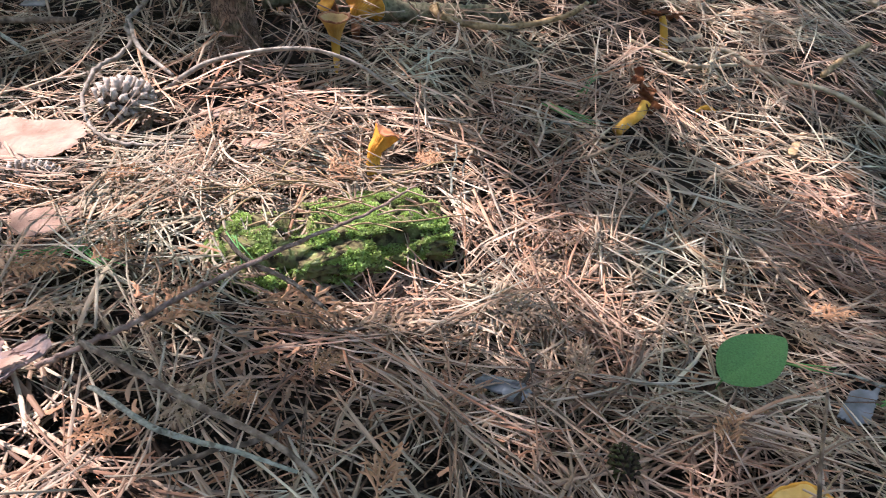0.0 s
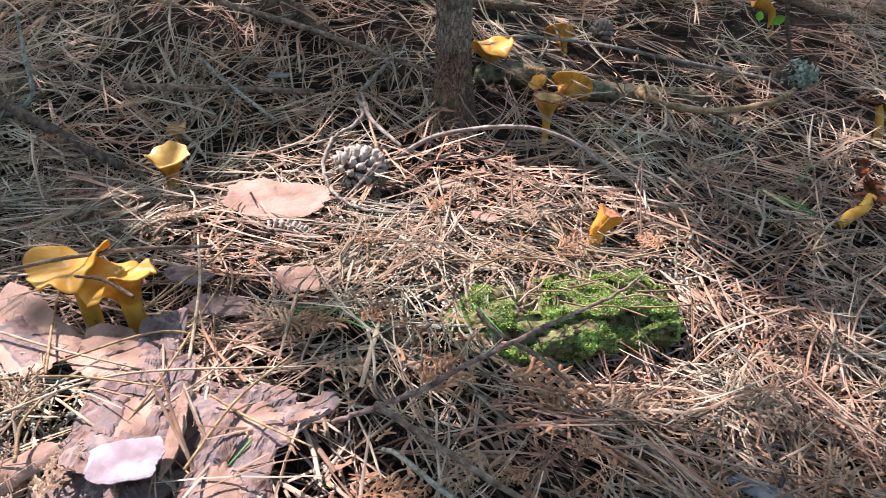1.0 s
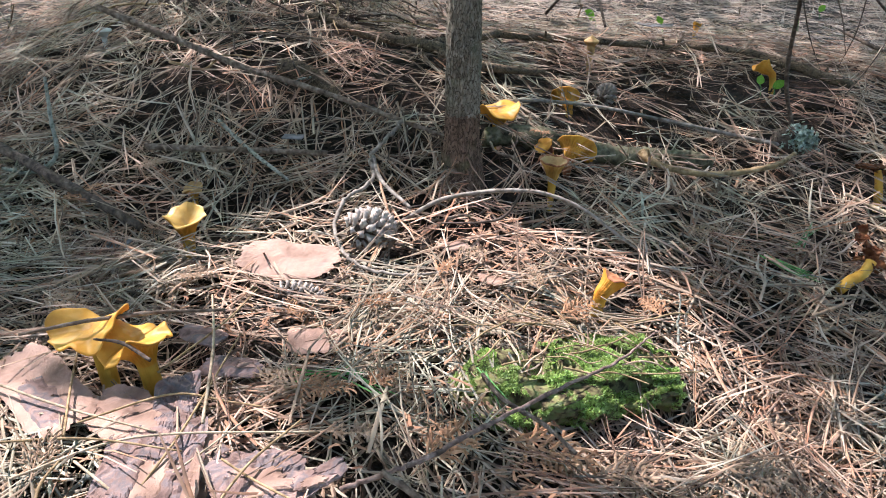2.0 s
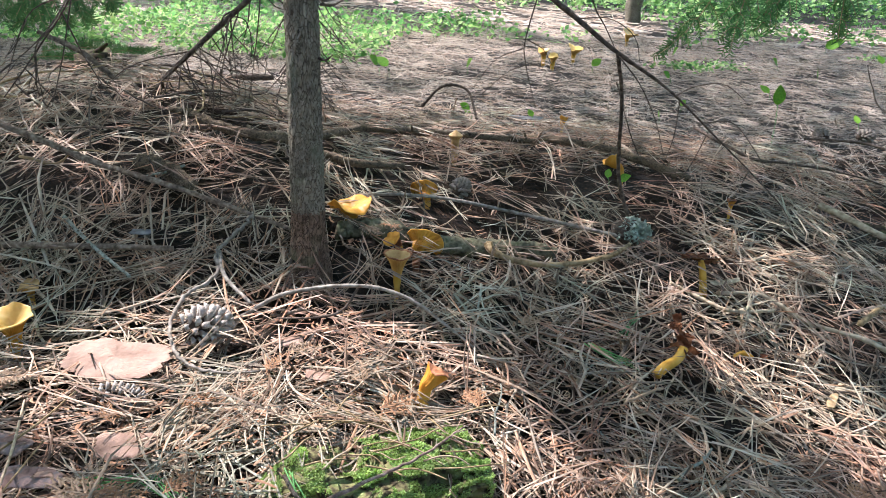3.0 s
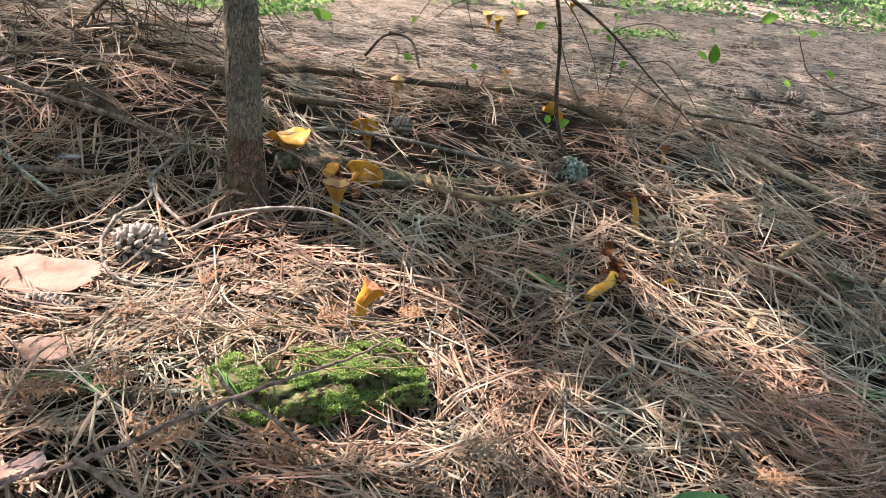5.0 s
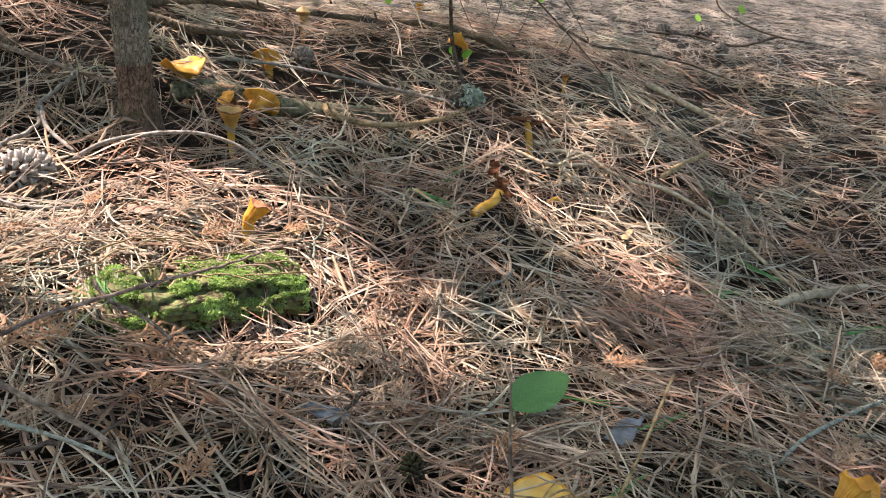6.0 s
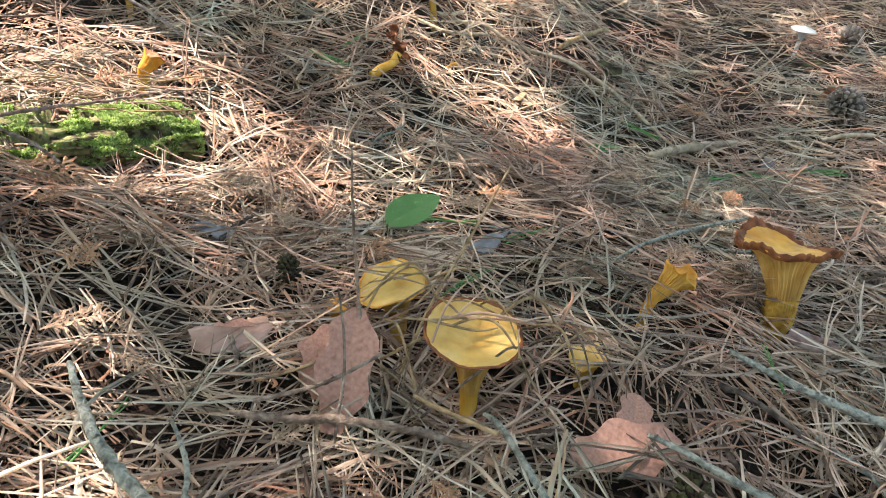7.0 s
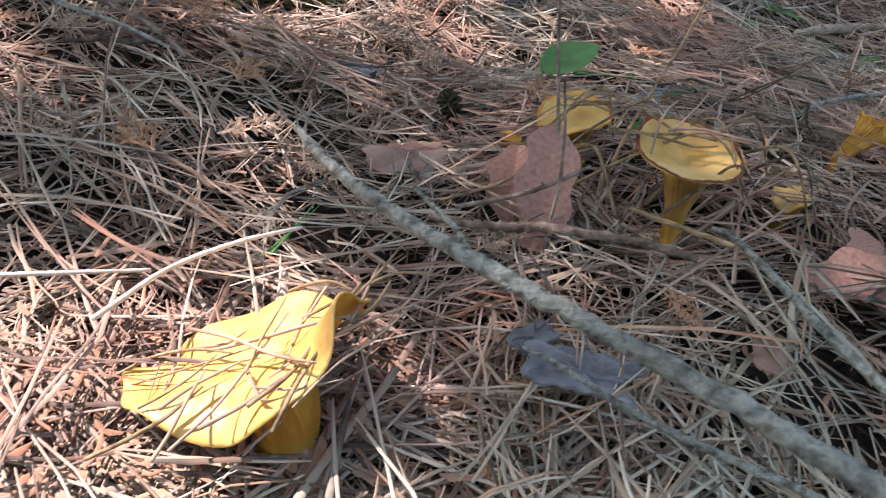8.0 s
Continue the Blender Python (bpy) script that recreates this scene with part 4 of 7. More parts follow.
# ---- dead sapling and dead branches ----
def dead_sapling():
    t = thing("dead_sapling", "thin dead brown sapling with a long arching side branch", "sapling")
    tube("stem", [(0.236, 1.125, hz(0.236, 1.125) - 0.02), (0.222, 1.12, 0.06), (0.188, 1.10, 0.148), (0.169, 1.05, 0.27), (0.149, 1.015, 0.341)], [0.0048, 0.0036, 0.0030, 0.0028, 0.0028], M_DARKTWIG, t, n=40, seed=1)
    tube("branch", [(0.0, 0.99, 0.445), (0.037, 1.0, 0.417), (0.086, 1.01, 0.384), (0.149, 1.015, 0.341), (0.231, 1.05, 0.291), (0.319, 1.10, 0.221), (0.40, 1.13, 0.155), (0.463, 1.15, 0.099), (0.50, 1.17, 0.05)],
         [0.004, 0.004, 0.0037, 0.003, 0.0019, 0.0014, 0.001, 0.0008, 0.0005], M_DARKTWIG, t, n=60, seed=2)
    for i, (pts, r) in enumerate((
        ([(0.096, 1.05, 0.44), (0.115, 1.05, 0.395), (0.133, 1.05, 0.369), (0.150, 1.02, 0.338)], 0.0014),
        ([(0.251, 1.06, 0.278), (0.256, 1.08, 0.22), (0.251, 1.10, 0.165)], 0.001),
        ([(0.245, 1.06, 0.282), (0.275, 1.09, 0.292), (0.320, 1.10, 0.296), (0.36, 1.1, 0.27)], 0.001),
        ([(0.298, 1.09, 0.240), (0.341, 1.10, 0.242), (0.38, 1.10, 0.205), (0.415, 1.10, 0.160)], 0.001),
        ([(0.31, 1.1, 0.228), (0.295, 1.11, 0.17), (0.265, 1.12, 0.10)], 0.0009),
        ([(0.15, 1.0, 0.338), (0.185, 1.01, 0.30), (0.215, 1.02, 0.25), (0.235, 1.03, 0.2)], 0.001),
        ([(0.155, 1.03, 0.30), (0.19, 1.05, 0.22), (0.225, 1.06, 0.16)], 0.0009),
        ([(0.09, 1.01, 0.382), (0.13, 1.0, 0.385), (0.165, 1.0, 0.365), (0.178, 1.0, 0.33)], 0.0009),
        ([(0.39, 1.13, 0.162), (0.375, 1.14, 0.11), (0.345, 1.15, 0.07)], 0.0008),
    )):
        tube("twig", pts, [r, r * 0.8, r * 0.4], M_DARKTWIG, t, sides=5, n=14, seed=10 + i)
    th = thing("dead_twig", "thin bare dead twig hanging from above", "twig", "dead hanging twigs")
    tube("shoot", [(0.045, 1.10, 0.45), (0.040, 1.10, 0.414), (0.026, 1.10, 0.342), (0.029, 1.10, 0.309), (0.050, 1.10, 0.243)], [0.0016, 0.0013, 0.001, 0.0008, 0.0005], M_DARKTWIG, th, sides=6, n=26, seed=4)
    tube("side_shoot", [(0.026, 1.10, 0.33), (-0.015, 1.10, 0.31), (-0.045, 1.10, 0.268)], [0.0009, 0.0006, 0.0004], M_DARKTWIG, th, sides=5, seed=5)
    tube("side_shoot", [(0.027, 1.10, 0.342), (0.052, 1.10, 0.33), (0.068, 1.10, 0.308)], [0.0009, 0.0006, 0.0004], M_DARKTWIG, th, sides=5, seed=6)
    tube("side_shoot", [(0.028, 1.10, 0.305), (0.0, 1.10, 0.29), (-0.05, 1.10, 0.24)], [0.0009, 0.0006, 0.0004], M_DARKTWIG, th, sides=5, seed=7)


dead_sapling()


def dead_bough(origin_pts, radius, count, seed, label):
    b = thing("dead_bough", label, "branch", "dead lower branches")
    line = smooth_line(origin_pts, 30)
    tube("branch", origin_pts, [radius, radius, radius * 0.9, radius * 0.8, radius * 0.6][-len(origin_pts):], M_DARKTWIG, b, n=40, seed=seed)
    rng = np.random.default_rng(seed)
    for k in range(count):
        p = line[rng.integers(2, 27)]
        d = np.array([rng.uniform(-0.7, 1.0), rng.normal(0, 0.4), rng.uniform(-1.3, -0.1)])
        d /= np.linalg.norm(d)
        ln = rng.uniform(0.07, 0.22)
        mid = p + d * ln * 0.5 + rng.normal(0, 0.012, 3)
        e = p + d * ln + np.array([0, 0, -0.02]) + rng.normal(0, 0.012, 3)
        tw = tube("twig", [p, mid, e], [0.0014, 0.001, 0.0005], M_DARKTWIG, b, sides=5, n=10, seed=seed + k)
        for _ in range(2):
            q = mid + (e - mid) * rng.uniform(0, 0.8)
            tube("side_twig", [q, q + d * 0.03 + rng.normal(0, 0.012, 3), q + d * 0.05 + rng.normal(0, 0.022, 3)], [0.0008, 0.0006, 0.0003], M_DARKTWIG, tw, sides=4, n=7, seed=k)


dead_bough([(-0.36, 1.25, 0.43), (-0.492, 1.25, 0.318), (-0.555, 1.25, 0.262), (-0.609, 1.25, 0.214), (-0.66, 1.25, 0.168)], 0.0047, 40, 50, "dead bare lower branch with fine brittle twigs")
dead_bough([(-0.36, 1.5, 0.46), (-0.44, 1.5, 0.36), (-0.42, 1.5, 0.28), (-0.47, 1.5, 0.20)], 0.002, 20, 80, "thin dead branch with tangled bare twigs")
dead_bough([(-0.62, 1.1, 0.48), (-0.66, 1.1, 0.37), (-0.73, 1.1, 0.28), (-0.80, 1.1, 0.20)], 0.0016, 9, 120, "slender dead branch with bare twigs")


# ---- fallen branches and twigs ----
def fallen(label, pts, radii, material, kind="twig", knots=0, seed=0, sides=9, kink=0.0, rough=0.1, group=""):
    rng = np.random.default_rng(seed)
    if not knots:
        ob = tube("fallen_" + kind, pts, radii, material, sides=sides, seed=seed, kink=kink, rough=rough, n=10 * len(pts))
        return tagged(ob, label, kind, group)
    t = thing("fallen_" + kind, label, kind, group)
    tube("shaft", pts, radii, material, t, sides=sides, seed=seed, kink=kink, rough=rough, n=10 * len(pts))
    line = smooth_line(pts, 40)
    for k in range(knots):
        p = line[rng.integers(3, 37)]
        d = Vector(rng.normal(0, 1, 3))
        d.z = abs(d.z)
        d.normalize()
        e = Vector(p) + d * radii[0] * rng.uniform(2.2, 4.5)
        tube("side_shoot", [p, (Vector(p) + e) / 2, e], [radii[0] * 0.45, radii[0] * 0.35, radii[0] * 0.2], material, t, sides=6, n=8, seed=k)
    return t


fallen("slender grey twig arching over the needle mound", [(-0.31, 0.700, 0.040), (-0.287, 0.731, 0.042), (-0.235, 0.752, 0.070), (-0.149, 0.762, 0.084), (-0.090, 0.762, 0.073), (-0.041, 0.745, 0.050), (-0.005, 0.722, 0.036)],
       [0.0027, 0.0027, 0.0026, 0.0024, 0.0021, 0.0017, 0.0012], M_GREYTWIG, knots=2, seed=1)
fallen("dark thin forked twig beside the arching twig", lay([(-0.149, 0.768, 0.03), (-0.165, 0.745, 0.008), (-0.19, 0.728, 0.006), (-0.235, 0.722, 0.005)]), [0.0016, 0.0016, 0.0014, 0.001], M_DARKTWIG, seed=2)
fallen("crooked grey twig looping round the pine cone", lay([(-0.325, 0.90, 0.02), (-0.34, 0.862, 0.012), (-0.348, 0.826, 0.014), (-0.335, 0.79, 0.012), (-0.355, 0.735, 0.015), (-0.345, 0.675, 0.008), (-0.305, 0.624, 0.006), (-0.257, 0.612, 0.004), (-0.215, 0.622, 0.004)]),
       [0.0026, 0.0026, 0.0026, 0.0024, 0.0024, 0.0022, 0.002, 0.0015, 0.001], M_GREYTWIG, knots=2, seed=3, kink=0.001)
fallen("short grey twig branching towards the mound", lay([(-0.346, 0.83, 0.014), (-0.322, 0.785, 0.014), (-0.277, 0.748, 0.006)]), [0.0028, 0.0026, 0.002], M_GREYTWIG, seed=4)
fallen("reddish grey twig lying across the mossy wood", [(-0.215, 0.305, 0.070), (-0.186, 0.317, 0.079), (-0.165, 0.330, 0.083), (-0.136, 0.361, 0.086), (-0.090, 0.425, 0.074), (-0.040, 0.496, 0.058), (-0.014, 0.554, 0.044), (0.0, 0.585, 0.034)], [0.0017, 0.0018, 0.0018, 0.0017, 0.0015, 0.0012, 0.0009, 0.0005], M_REDTWIG, knots=3, seed=5, kink=0.0005)
fallen("grey brown twig lying across the twin mushroom caps", [(-0.485, 0.371, 0.100), (-0.448, 0.393, 0.1025), (-0.425, 0.408, 0.101), (-0.400, 0.424, 0.0985), (-0.360, 0.450, 0.090)], [0.0012, 0.0016, 0.0017, 0.0016, 0.0012], M_TWIG, knots=2, seed=61)
fallen("dark twig end resting on the mushroom rim", [(-0.432, 0.383, 0.096), (-0.407, 0.381, 0.0975), (-0.380, 0.372, 0.093)], [0.0009, 0.0015, 0.0014], M_DARKTWIG, knots=1, seed=62)
fallen("short dark twig end at the foot of the moss", lay([(-0.148, 0.455, 0.012), (-0.13, 0.437, 0.006), (-0.095, 0.42, 0.006), (-0.07, 0.405, 0.002)]), [0.0017, 0.0019, 0.0018, 0.0015], M_TWIG, seed=6)
fallen("long straight pale brown branch leaning on the mound", [(-0.80, 0.975, 0.218), (-0.655, 0.950, 0.180), (-0.56, 0.938, 0.154), (-0.45, 0.930, 0.131), (-0.36, 0.922, 0.109), (-0.262, 0.905, 0.088)], [0.0046, 0.0046, 0.0043, 0.004, 0.0036, 0.0026], M_TWIG, kind="branch", knots=1, seed=7)
fallen("scaly dark brown branch end among the mound needles", lay([(-0.545, 1.15, -0.006), (-0.504, 1.132, 0.003), (-0.457, 1.115, 0.003), (-0.404, 1.119, 0.003), (-0.342, 1.144, 0.003), (-0.30, 1.16, 0.0)]), [0.005, 0.0068, 0.008, 0.0084, 0.008, 0.0075], M_LOGBARK, kind="branch", knots=4, seed=8, rough=0.12, sides=14, kink=0.001)
fallen("thick brown branch with patchy yellowish bark behind the sapling", lay([(-0.335, 1.165, 0.004), (-0.304, 1.195, 0.008), (-0.253, 1.330, 0.010), (-0.180, 1.405, 0.010), (-0.106, 1.455, 0.010), (0.0, 1.50, 0.006), (0.10, 1.53, -0.004)]),
       [0.0078, 0.0078, 0.0074, 0.007, 0.0066, 0.006, 0.005], M_LOGBARK, kind="branch", knots=3, seed=58, rough=0.07, sides=14, kink=0.0008)
fallen("dark branch end lying beside a longer one", lay([(-0.32, 1.115, 0.008), (-0.284, 1.122, 0.008), (-0.232, 1.13, 0.008), (-0.160, 1.185, 0.006)]), [0.007, 0.007, 0.0068, 0.0055], M_LOGBARK, kind="branch", knots=1, seed=9, rough=0.08, sides=14)
fallen("weathered grey brown log half sunk in the mound", lay([(-0.535, 1.0, -0.018), (-0.52, 0.997, -0.012), (-0.48, 0.988, -0.011), (-0.44, 0.972, -0.016)]), [0.010, 0.0135, 0.0135, 0.012], M_LOGBARK, kind="log", seed=59, sides=18, rough=0.09)
fallen("scaly grey branch half buried in needles", lay([(0.06, 1.56, 0.0), (0.123, 1.525, 0.006), (0.25, 1.455, 0.008), (0.363, 1.363, 0.006)]), [0.007, 0.0085, 0.0085, 0.0075], M_LOGBARK, kind="branch", knots=2, seed=10, rough=0.10, sides=14)
fallen("small crooked dark twig standing out of the litter", lay([(-0.20, 1.78, 0.02), (-0.15, 1.76, 0.075), (-0.09, 1.76, 0.07), (-0.06, 1.70, 0.01)]), [0.0035, 0.0035, 0.003, 0.003], M_DARKTWIG, knots=1, seed=11)
fallen("weathered grey green log sunk in the needles", lay([(-0.225, 0.965, -0.022), (-0.180, 0.974, -0.008), (-0.120, 0.980, -0.008), (-0.075, 0.985, -0.011), (0.010, 1.024, -0.014), (0.064, 1.035, -0.011), (0.098, 1.045, -0.016)]), [0.012, 0.0145, 0.0145, 0.014, 0.0135, 0.0135, 0.011], M_LOG, kind="log", seed=12, sides=20, rough=0.10, kink=0.001)
fallen("smooth grey branch snaking to the lichen stump", [(-0.22, 1.04, 0.098), (-0.185, 1.061, 0.099), (-0.124, 1.10, 0.090), (-0.061, 1.121, 0.080), (0.023, 1.123, 0.068), (0.125, 1.111, 0.057), (0.20, 1.092, 0.052)], [0.002, 0.0024, 0.0026, 0.0028, 0.003, 0.003, 0.003], M_GREYTWIG, kind="branch", knots=2, seed=13)
fallen("curved peeled yellowish twig with a knobbly end", [(-0.004, 0.992, 0.060), (0.004, 0.981, 0.055), (0.027, 0.965, 0.050), (0.076, 0.965, 0.045), (0.128, 0.988, 0.043), (0.181, 1.021, 0.046), (0.215, 1.065, 0.050)], [0.0062, 0.0058, 0.0044, 0.004, 0.0038, 0.0036, 0.003], M_YELLOWTWIG, knots=2, seed=14)
fallen("thick bare stick on the needles", lay([(0.622, 1.39, 0.012), (0.655, 1.36, 0.012), (0.70, 1.31, 0.010), (0.748, 1.265, 0.008)]), [0.0064, 0.0064, 0.006, 0.0055], M_PALEWOOD, kind="stick", seed=15, rough=0.06)
fallen("long pale crooked branch on the needle floor", lay([(0.33, 0.975, -0.003), (0.40, 0.985, 0.0), (0.453, 0.950, -0.006), (0.520, 0.926, 0.002), (0.558, 0.892, 0.004), (0.593, 0.838, 0.004), (0.625, 0.745, 0.0), (0.64, 0.69, -0.004)]), [0.0024, 0.003, 0.0032, 0.0035, 0.0034, 0.003, 0.0024, 0.0018], M_PALEWOOD, kind="branch", knots=2, seed=16)
fallen("short greenish bare stub by the pale branch", lay([(0.525, 0.952, 0.008), (0.58, 1.01, 0.010), (0.645, 1.075, 0.008)]), [0.0045, 0.0045, 0.004], M_YELLOWTWIG, seed=17)
fallen("thin pale twig below the withered mushroom", lay([(0.262, 0.968, 0.006), (0.30, 0.935, 0.007), (0.335, 0.918, 0.007), (0.40, 0.940, 0.006)]), [0.0022, 0.0028, 0.0028, 0.0024], M_PALEWOOD, knots=1, seed=18)
fallen("split pale piece of bare wood", lay([(0.575, 0.639, 0.006), (0.62, 0.662, 0.008), (0.68, 0.684, 0.008), (0.728, 0.700, 0.006)]), [0.0045, 0.0066, 0.006, 0.0035], M_PALEWOOD, kind="stick", seed=19, rough=0.16, sides=7)
fallen("thin pale bare twig piece", lay([(0.855, 0.694, 0.006), (0.895, 0.70, 0.008), (0.935, 0.697, 0.006)]), [0.003, 0.0034, 0.0026], M_PALEWOOD, seed=20)
fallen("brown straight stick lying level in the litter", lay([(-0.62, 0.765, 0.01), (-0.561, 0.780, 0.012), (-0.490, 0.803, 0.012), (-0.405, 0.826, 0.010)]), [0.0042, 0.0042, 0.004, 0.0036], M_TWIG, kind="stick", seed=21)
fallen("pale knobbly lichen-covered twig on the litter", lay([(-0.556, 0.838, 0.012), (-0.50, 0.80, 0.014), (-0.434, 0.764, 0.012)]), [0.0022, 0.0024, 0.002], M_LICHTWIG, knots=7, seed=22)
fallen("dark rough branch lying beside the litter mound", lay([(-0.83, 0.735, 0.01), (-0.739, 0.694, 0.012), (-0.653, 0.660, 0.012), (-0.545, 0.622, 0.010)]), [0.006, 0.006, 0.0056, 0.0045], M_DARKTWIG, kind="branch", knots=3, seed=23)
fallen("upright pale lichen-covered twig", lay([(-0.75, 0.675, 0.008), (-0.715, 0.68, 0.006), (-0.695, 0.70, 0.02), (-0.715, 0.73, 0.05), (-0.735, 0.76, 0.08)]), [0.002, 0.0024, 0.0026, 0.0024, 0.0018], M_LICHTWIG, knots=9, seed=24)
fallen("dark wiry dead twig on the back slope", lay([(0.47, 1.82, 0.03), (0.562, 1.655, 0.012), (0.66, 1.68, 0.012), (0.80, 1.69, 0.010), (0.90, 1.60, 0.008)]), [0.004, 0.0038, 0.003, 0.0024, 0.0016], M_DARKTWIG, knots=3, seed=25)
fallen("thin dark twig propped up over the needles", [(1.16, 2.52, 0.17), (1.17, 2.48, 0.12), (1.19, 2.42, 0.06), (1.26, 2.25, 0.03), (1.40, 2.15, 0.02)], [0.0016, 0.0022, 0.0028, 0.003, 0.003], M_DARKTWIG, knots=3, seed=26)
fallen("dark forked twig lying far back on the litter", lay([(0.80, 1.98, 0.01), (0.93, 1.95, 0.02), (1.02, 1.88, 0.02), (1.12, 1.86, 0.06)]), [0.003, 0.0034, 0.0036, 0.003], M_DARKTWIG, knots=3, seed=27)
fallen("dark log end and branch behind the litter mound", [(-1.02, 2.0, 0.070), (-0.93, 2.0, 0.080), (-0.785, 2.0, 0.094), (-0.645, 2.0, 0.103)], [0.012, 0.0105, 0.009, 0.008], M_DARKTWIG, kind="branch", knots=1, seed=28)
fallen("thick dead branch rising from the litter mound", [(-0.857, 1.3, 0.280), (-0.80, 1.3, 0.258), (-0.767, 1.3, 0.241), (-0.709, 1.3, 0.194), (-0.657, 1.3, 0.158), (-0.60, 1.29, 0.12)], [0.0042, 0.0048, 0.005, 0.005, 0.005, 0.0045], M_TWIG, kind="branch", knots=2, seed=29)

# the foreground
fallen("blue grey lichen-crusted twig raised over the needles", [(0.039, 0.082, 0.104), (0.052, 0.054, 0.109), (0.074, 0.014, 0.118), (0.104, -0.021, 0.124), (0.138, -0.056, 0.130), (0.173, -0.092, 0.136), (0.207, -0.128, 0.141), (0.26, -0.18, 0.15)],
       [0.0014, 0.0021, 0.0026, 0.0028, 0.0029, 0.0030, 0.0031, 0.0032], M_LICHTWIG, knots=5, seed=31, rough=0.07, sides=16, kink=0.0004)
fallen("short lichen-crusted side twig standing up", [(0.090, 0.050, 0.100), (0.097, 0.034, 0.103), (0.104, 0.010, 0.110), (0.106, -0.022, 0.122)], [0.0008, 0.0011, 0.0012, 0.0013], M_LICHTWIG, knots=2, seed=32, rough=0.16)
fallen("grey lichen-spotted twig on the needles", [(0.246, 0.090, 0.062), (0.252, 0.076, 0.066), (0.263, 0.040, 0.066), (0.273, 0.008, 0.065), (0.290, -0.025, 0.062)], [0.0013, 0.0018, 0.0020, 0.0021, 0.0021], M_LICHTWIG, knots=2, seed=33)
fallen("grey lichen-spotted twig under the oak leaf", [(0.335, 0.072, 0.064), (0.348, 0.059, 0.067), (0.369, 0.040, 0.066), (0.408, 0.015, 0.061), (0.44, -0.005, 0.056)], [0.0014, 0.0018, 0.0021, 0.0023, 0.0022], M_LICHTWIG, knots=3, seed=34)
fallen("blue grey lichen-crusted twig low over the bark plate", [(0.140, 0.012, 0.050), (0.152, 0.001, 0.053), (0.177, -0.024, 0.056), (0.204, -0.043, 0.058), (0.226, -0.056, 0.059), (0.25, -0.068, 0.058)], [0.0008, 0.0011, 0.0014, 0.0015, 0.0015, 0.0015], M_LICHTWIG, knots=4, seed=47, rough=0.18)
fallen("pale grey twig beside the brown-rimmed mushroom", lay([(0.435, 0.165, 0.008), (0.46, 0.135, 0.010), (0.50, 0.105, 0.012), (0.545, 0.085, 0.012)]), [0.0018, 0.0026, 0.003, 0.003], M_LICHTWIG, knots=2, seed=35)
fallen("rough brown twig lying along the oak leaf foot", [(0.105, 0.116, 0.036), (0.135, 0.106, 0.041), (0.163, 0.101, 0.046), (0.206, 0.086, 0.053), (0.235, 0.073, 0.055)], [0.0018, 0.0024, 0.0026, 0.0024, 0.0016], M_TWIG, knots=4, seed=36, rough=0.24)
fallen("pale broken twig end beside the yellow mushroom", [(0.208, 0.108, 0.058), (0.218, 0.098, 0.060), (0.235, 0.084, 0.063), (0.250, 0.072, 0.065)], [0.0010, 0.0014, 0.0016, 0.0015], M_YELLOWTWIG, knots=1, seed=37)
fallen("tall thin dry stalk standing by the oak leaf", [(0.181, 0.150, 0.015), (0.179, 0.17, 0.06), (0.172, 0.20, 0.115), (0.169, 0.220, 0.158)], [0.0011, 0.0012, 0.0010, 0.0007], M_TWIG, kind="stalk", seed=38, sides=6)
fallen("thin dark stalk curving over the oak leaf", [(0.164, 0.095, 0.030), (0.166, 0.103, 0.050), (0.168, 0.110, 0.067), (0.167, 0.120, 0.092), (0.163, 0.130, 0.116)], [0.0008, 0.0010, 0.0010, 0.0008, 0.0006], M_TWIG, kind="stalk", seed=39, sides=6)
fallen("grey brown twig crossing the oak leaf", [(0.118, 0.118, 0.043), (0.140, 0.118, 0.050), (0.162, 0.120, 0.058), (0.190, 0.134, 0.065)], [0.0013, 0.0014, 0.0013, 0.001], M_TWIG, knots=2, seed=40)
fallen("long dry grass stalk slanting over the mushrooms", [(0.205, 0.150, 0.035), (0.225, 0.185, 0.062), (0.255, 0.225, 0.095), (0.285, 0.27, 0.125)], [0.0013, 0.0012, 0.001, 0.0008], M_YELLOWTWIG, kind="stalk", seed=41, sides=6)
fallen("pale thin straw in the sunlit needles", [(-0.033, 0.014, 0.050), (-0.012, 0.046, 0.050), (0.013, 0.067, 0.050), (0.041, 0.086, 0.047)], [0.0013, 0.0012, 0.0011, 0.0009], M_STRAW, kind="straw", seed=42, sides=6)
fallen("pale thin straw lying level in the sunlit needles", [(-0.10, 0.030, 0.052), (-0.06, 0.035, 0.053), (-0.019, 0.046, 0.049)], [0.0010, 0.0010, 0.0007], M_STRAW, kind="straw", seed=48, sides=6)
fallen("grey lichen-crusted twig in loose litter", lay([(0.40, 0.30, 0.006), (0.44, 0.335, 0.010), (0.50, 0.375, 0.012), (0.545, 0.405, 0.010), (0.60, 0.43, 0.012)]), [0.0012, 0.0018, 0.002, 0.0018, 0.0012], M_LICHTWIG, knots=4, seed=43)
fallen("thin crooked grey twig near the green leaf", lay([(0.295, 0.60, 0.008), (0.305, 0.55, 0.012), (0.312, 0.50, 0.010), (0.318, 0.475, 0.006)]), [0.0012, 0.0018, 0.0018, 0.0014], M_TWIG, knots=1, seed=44)
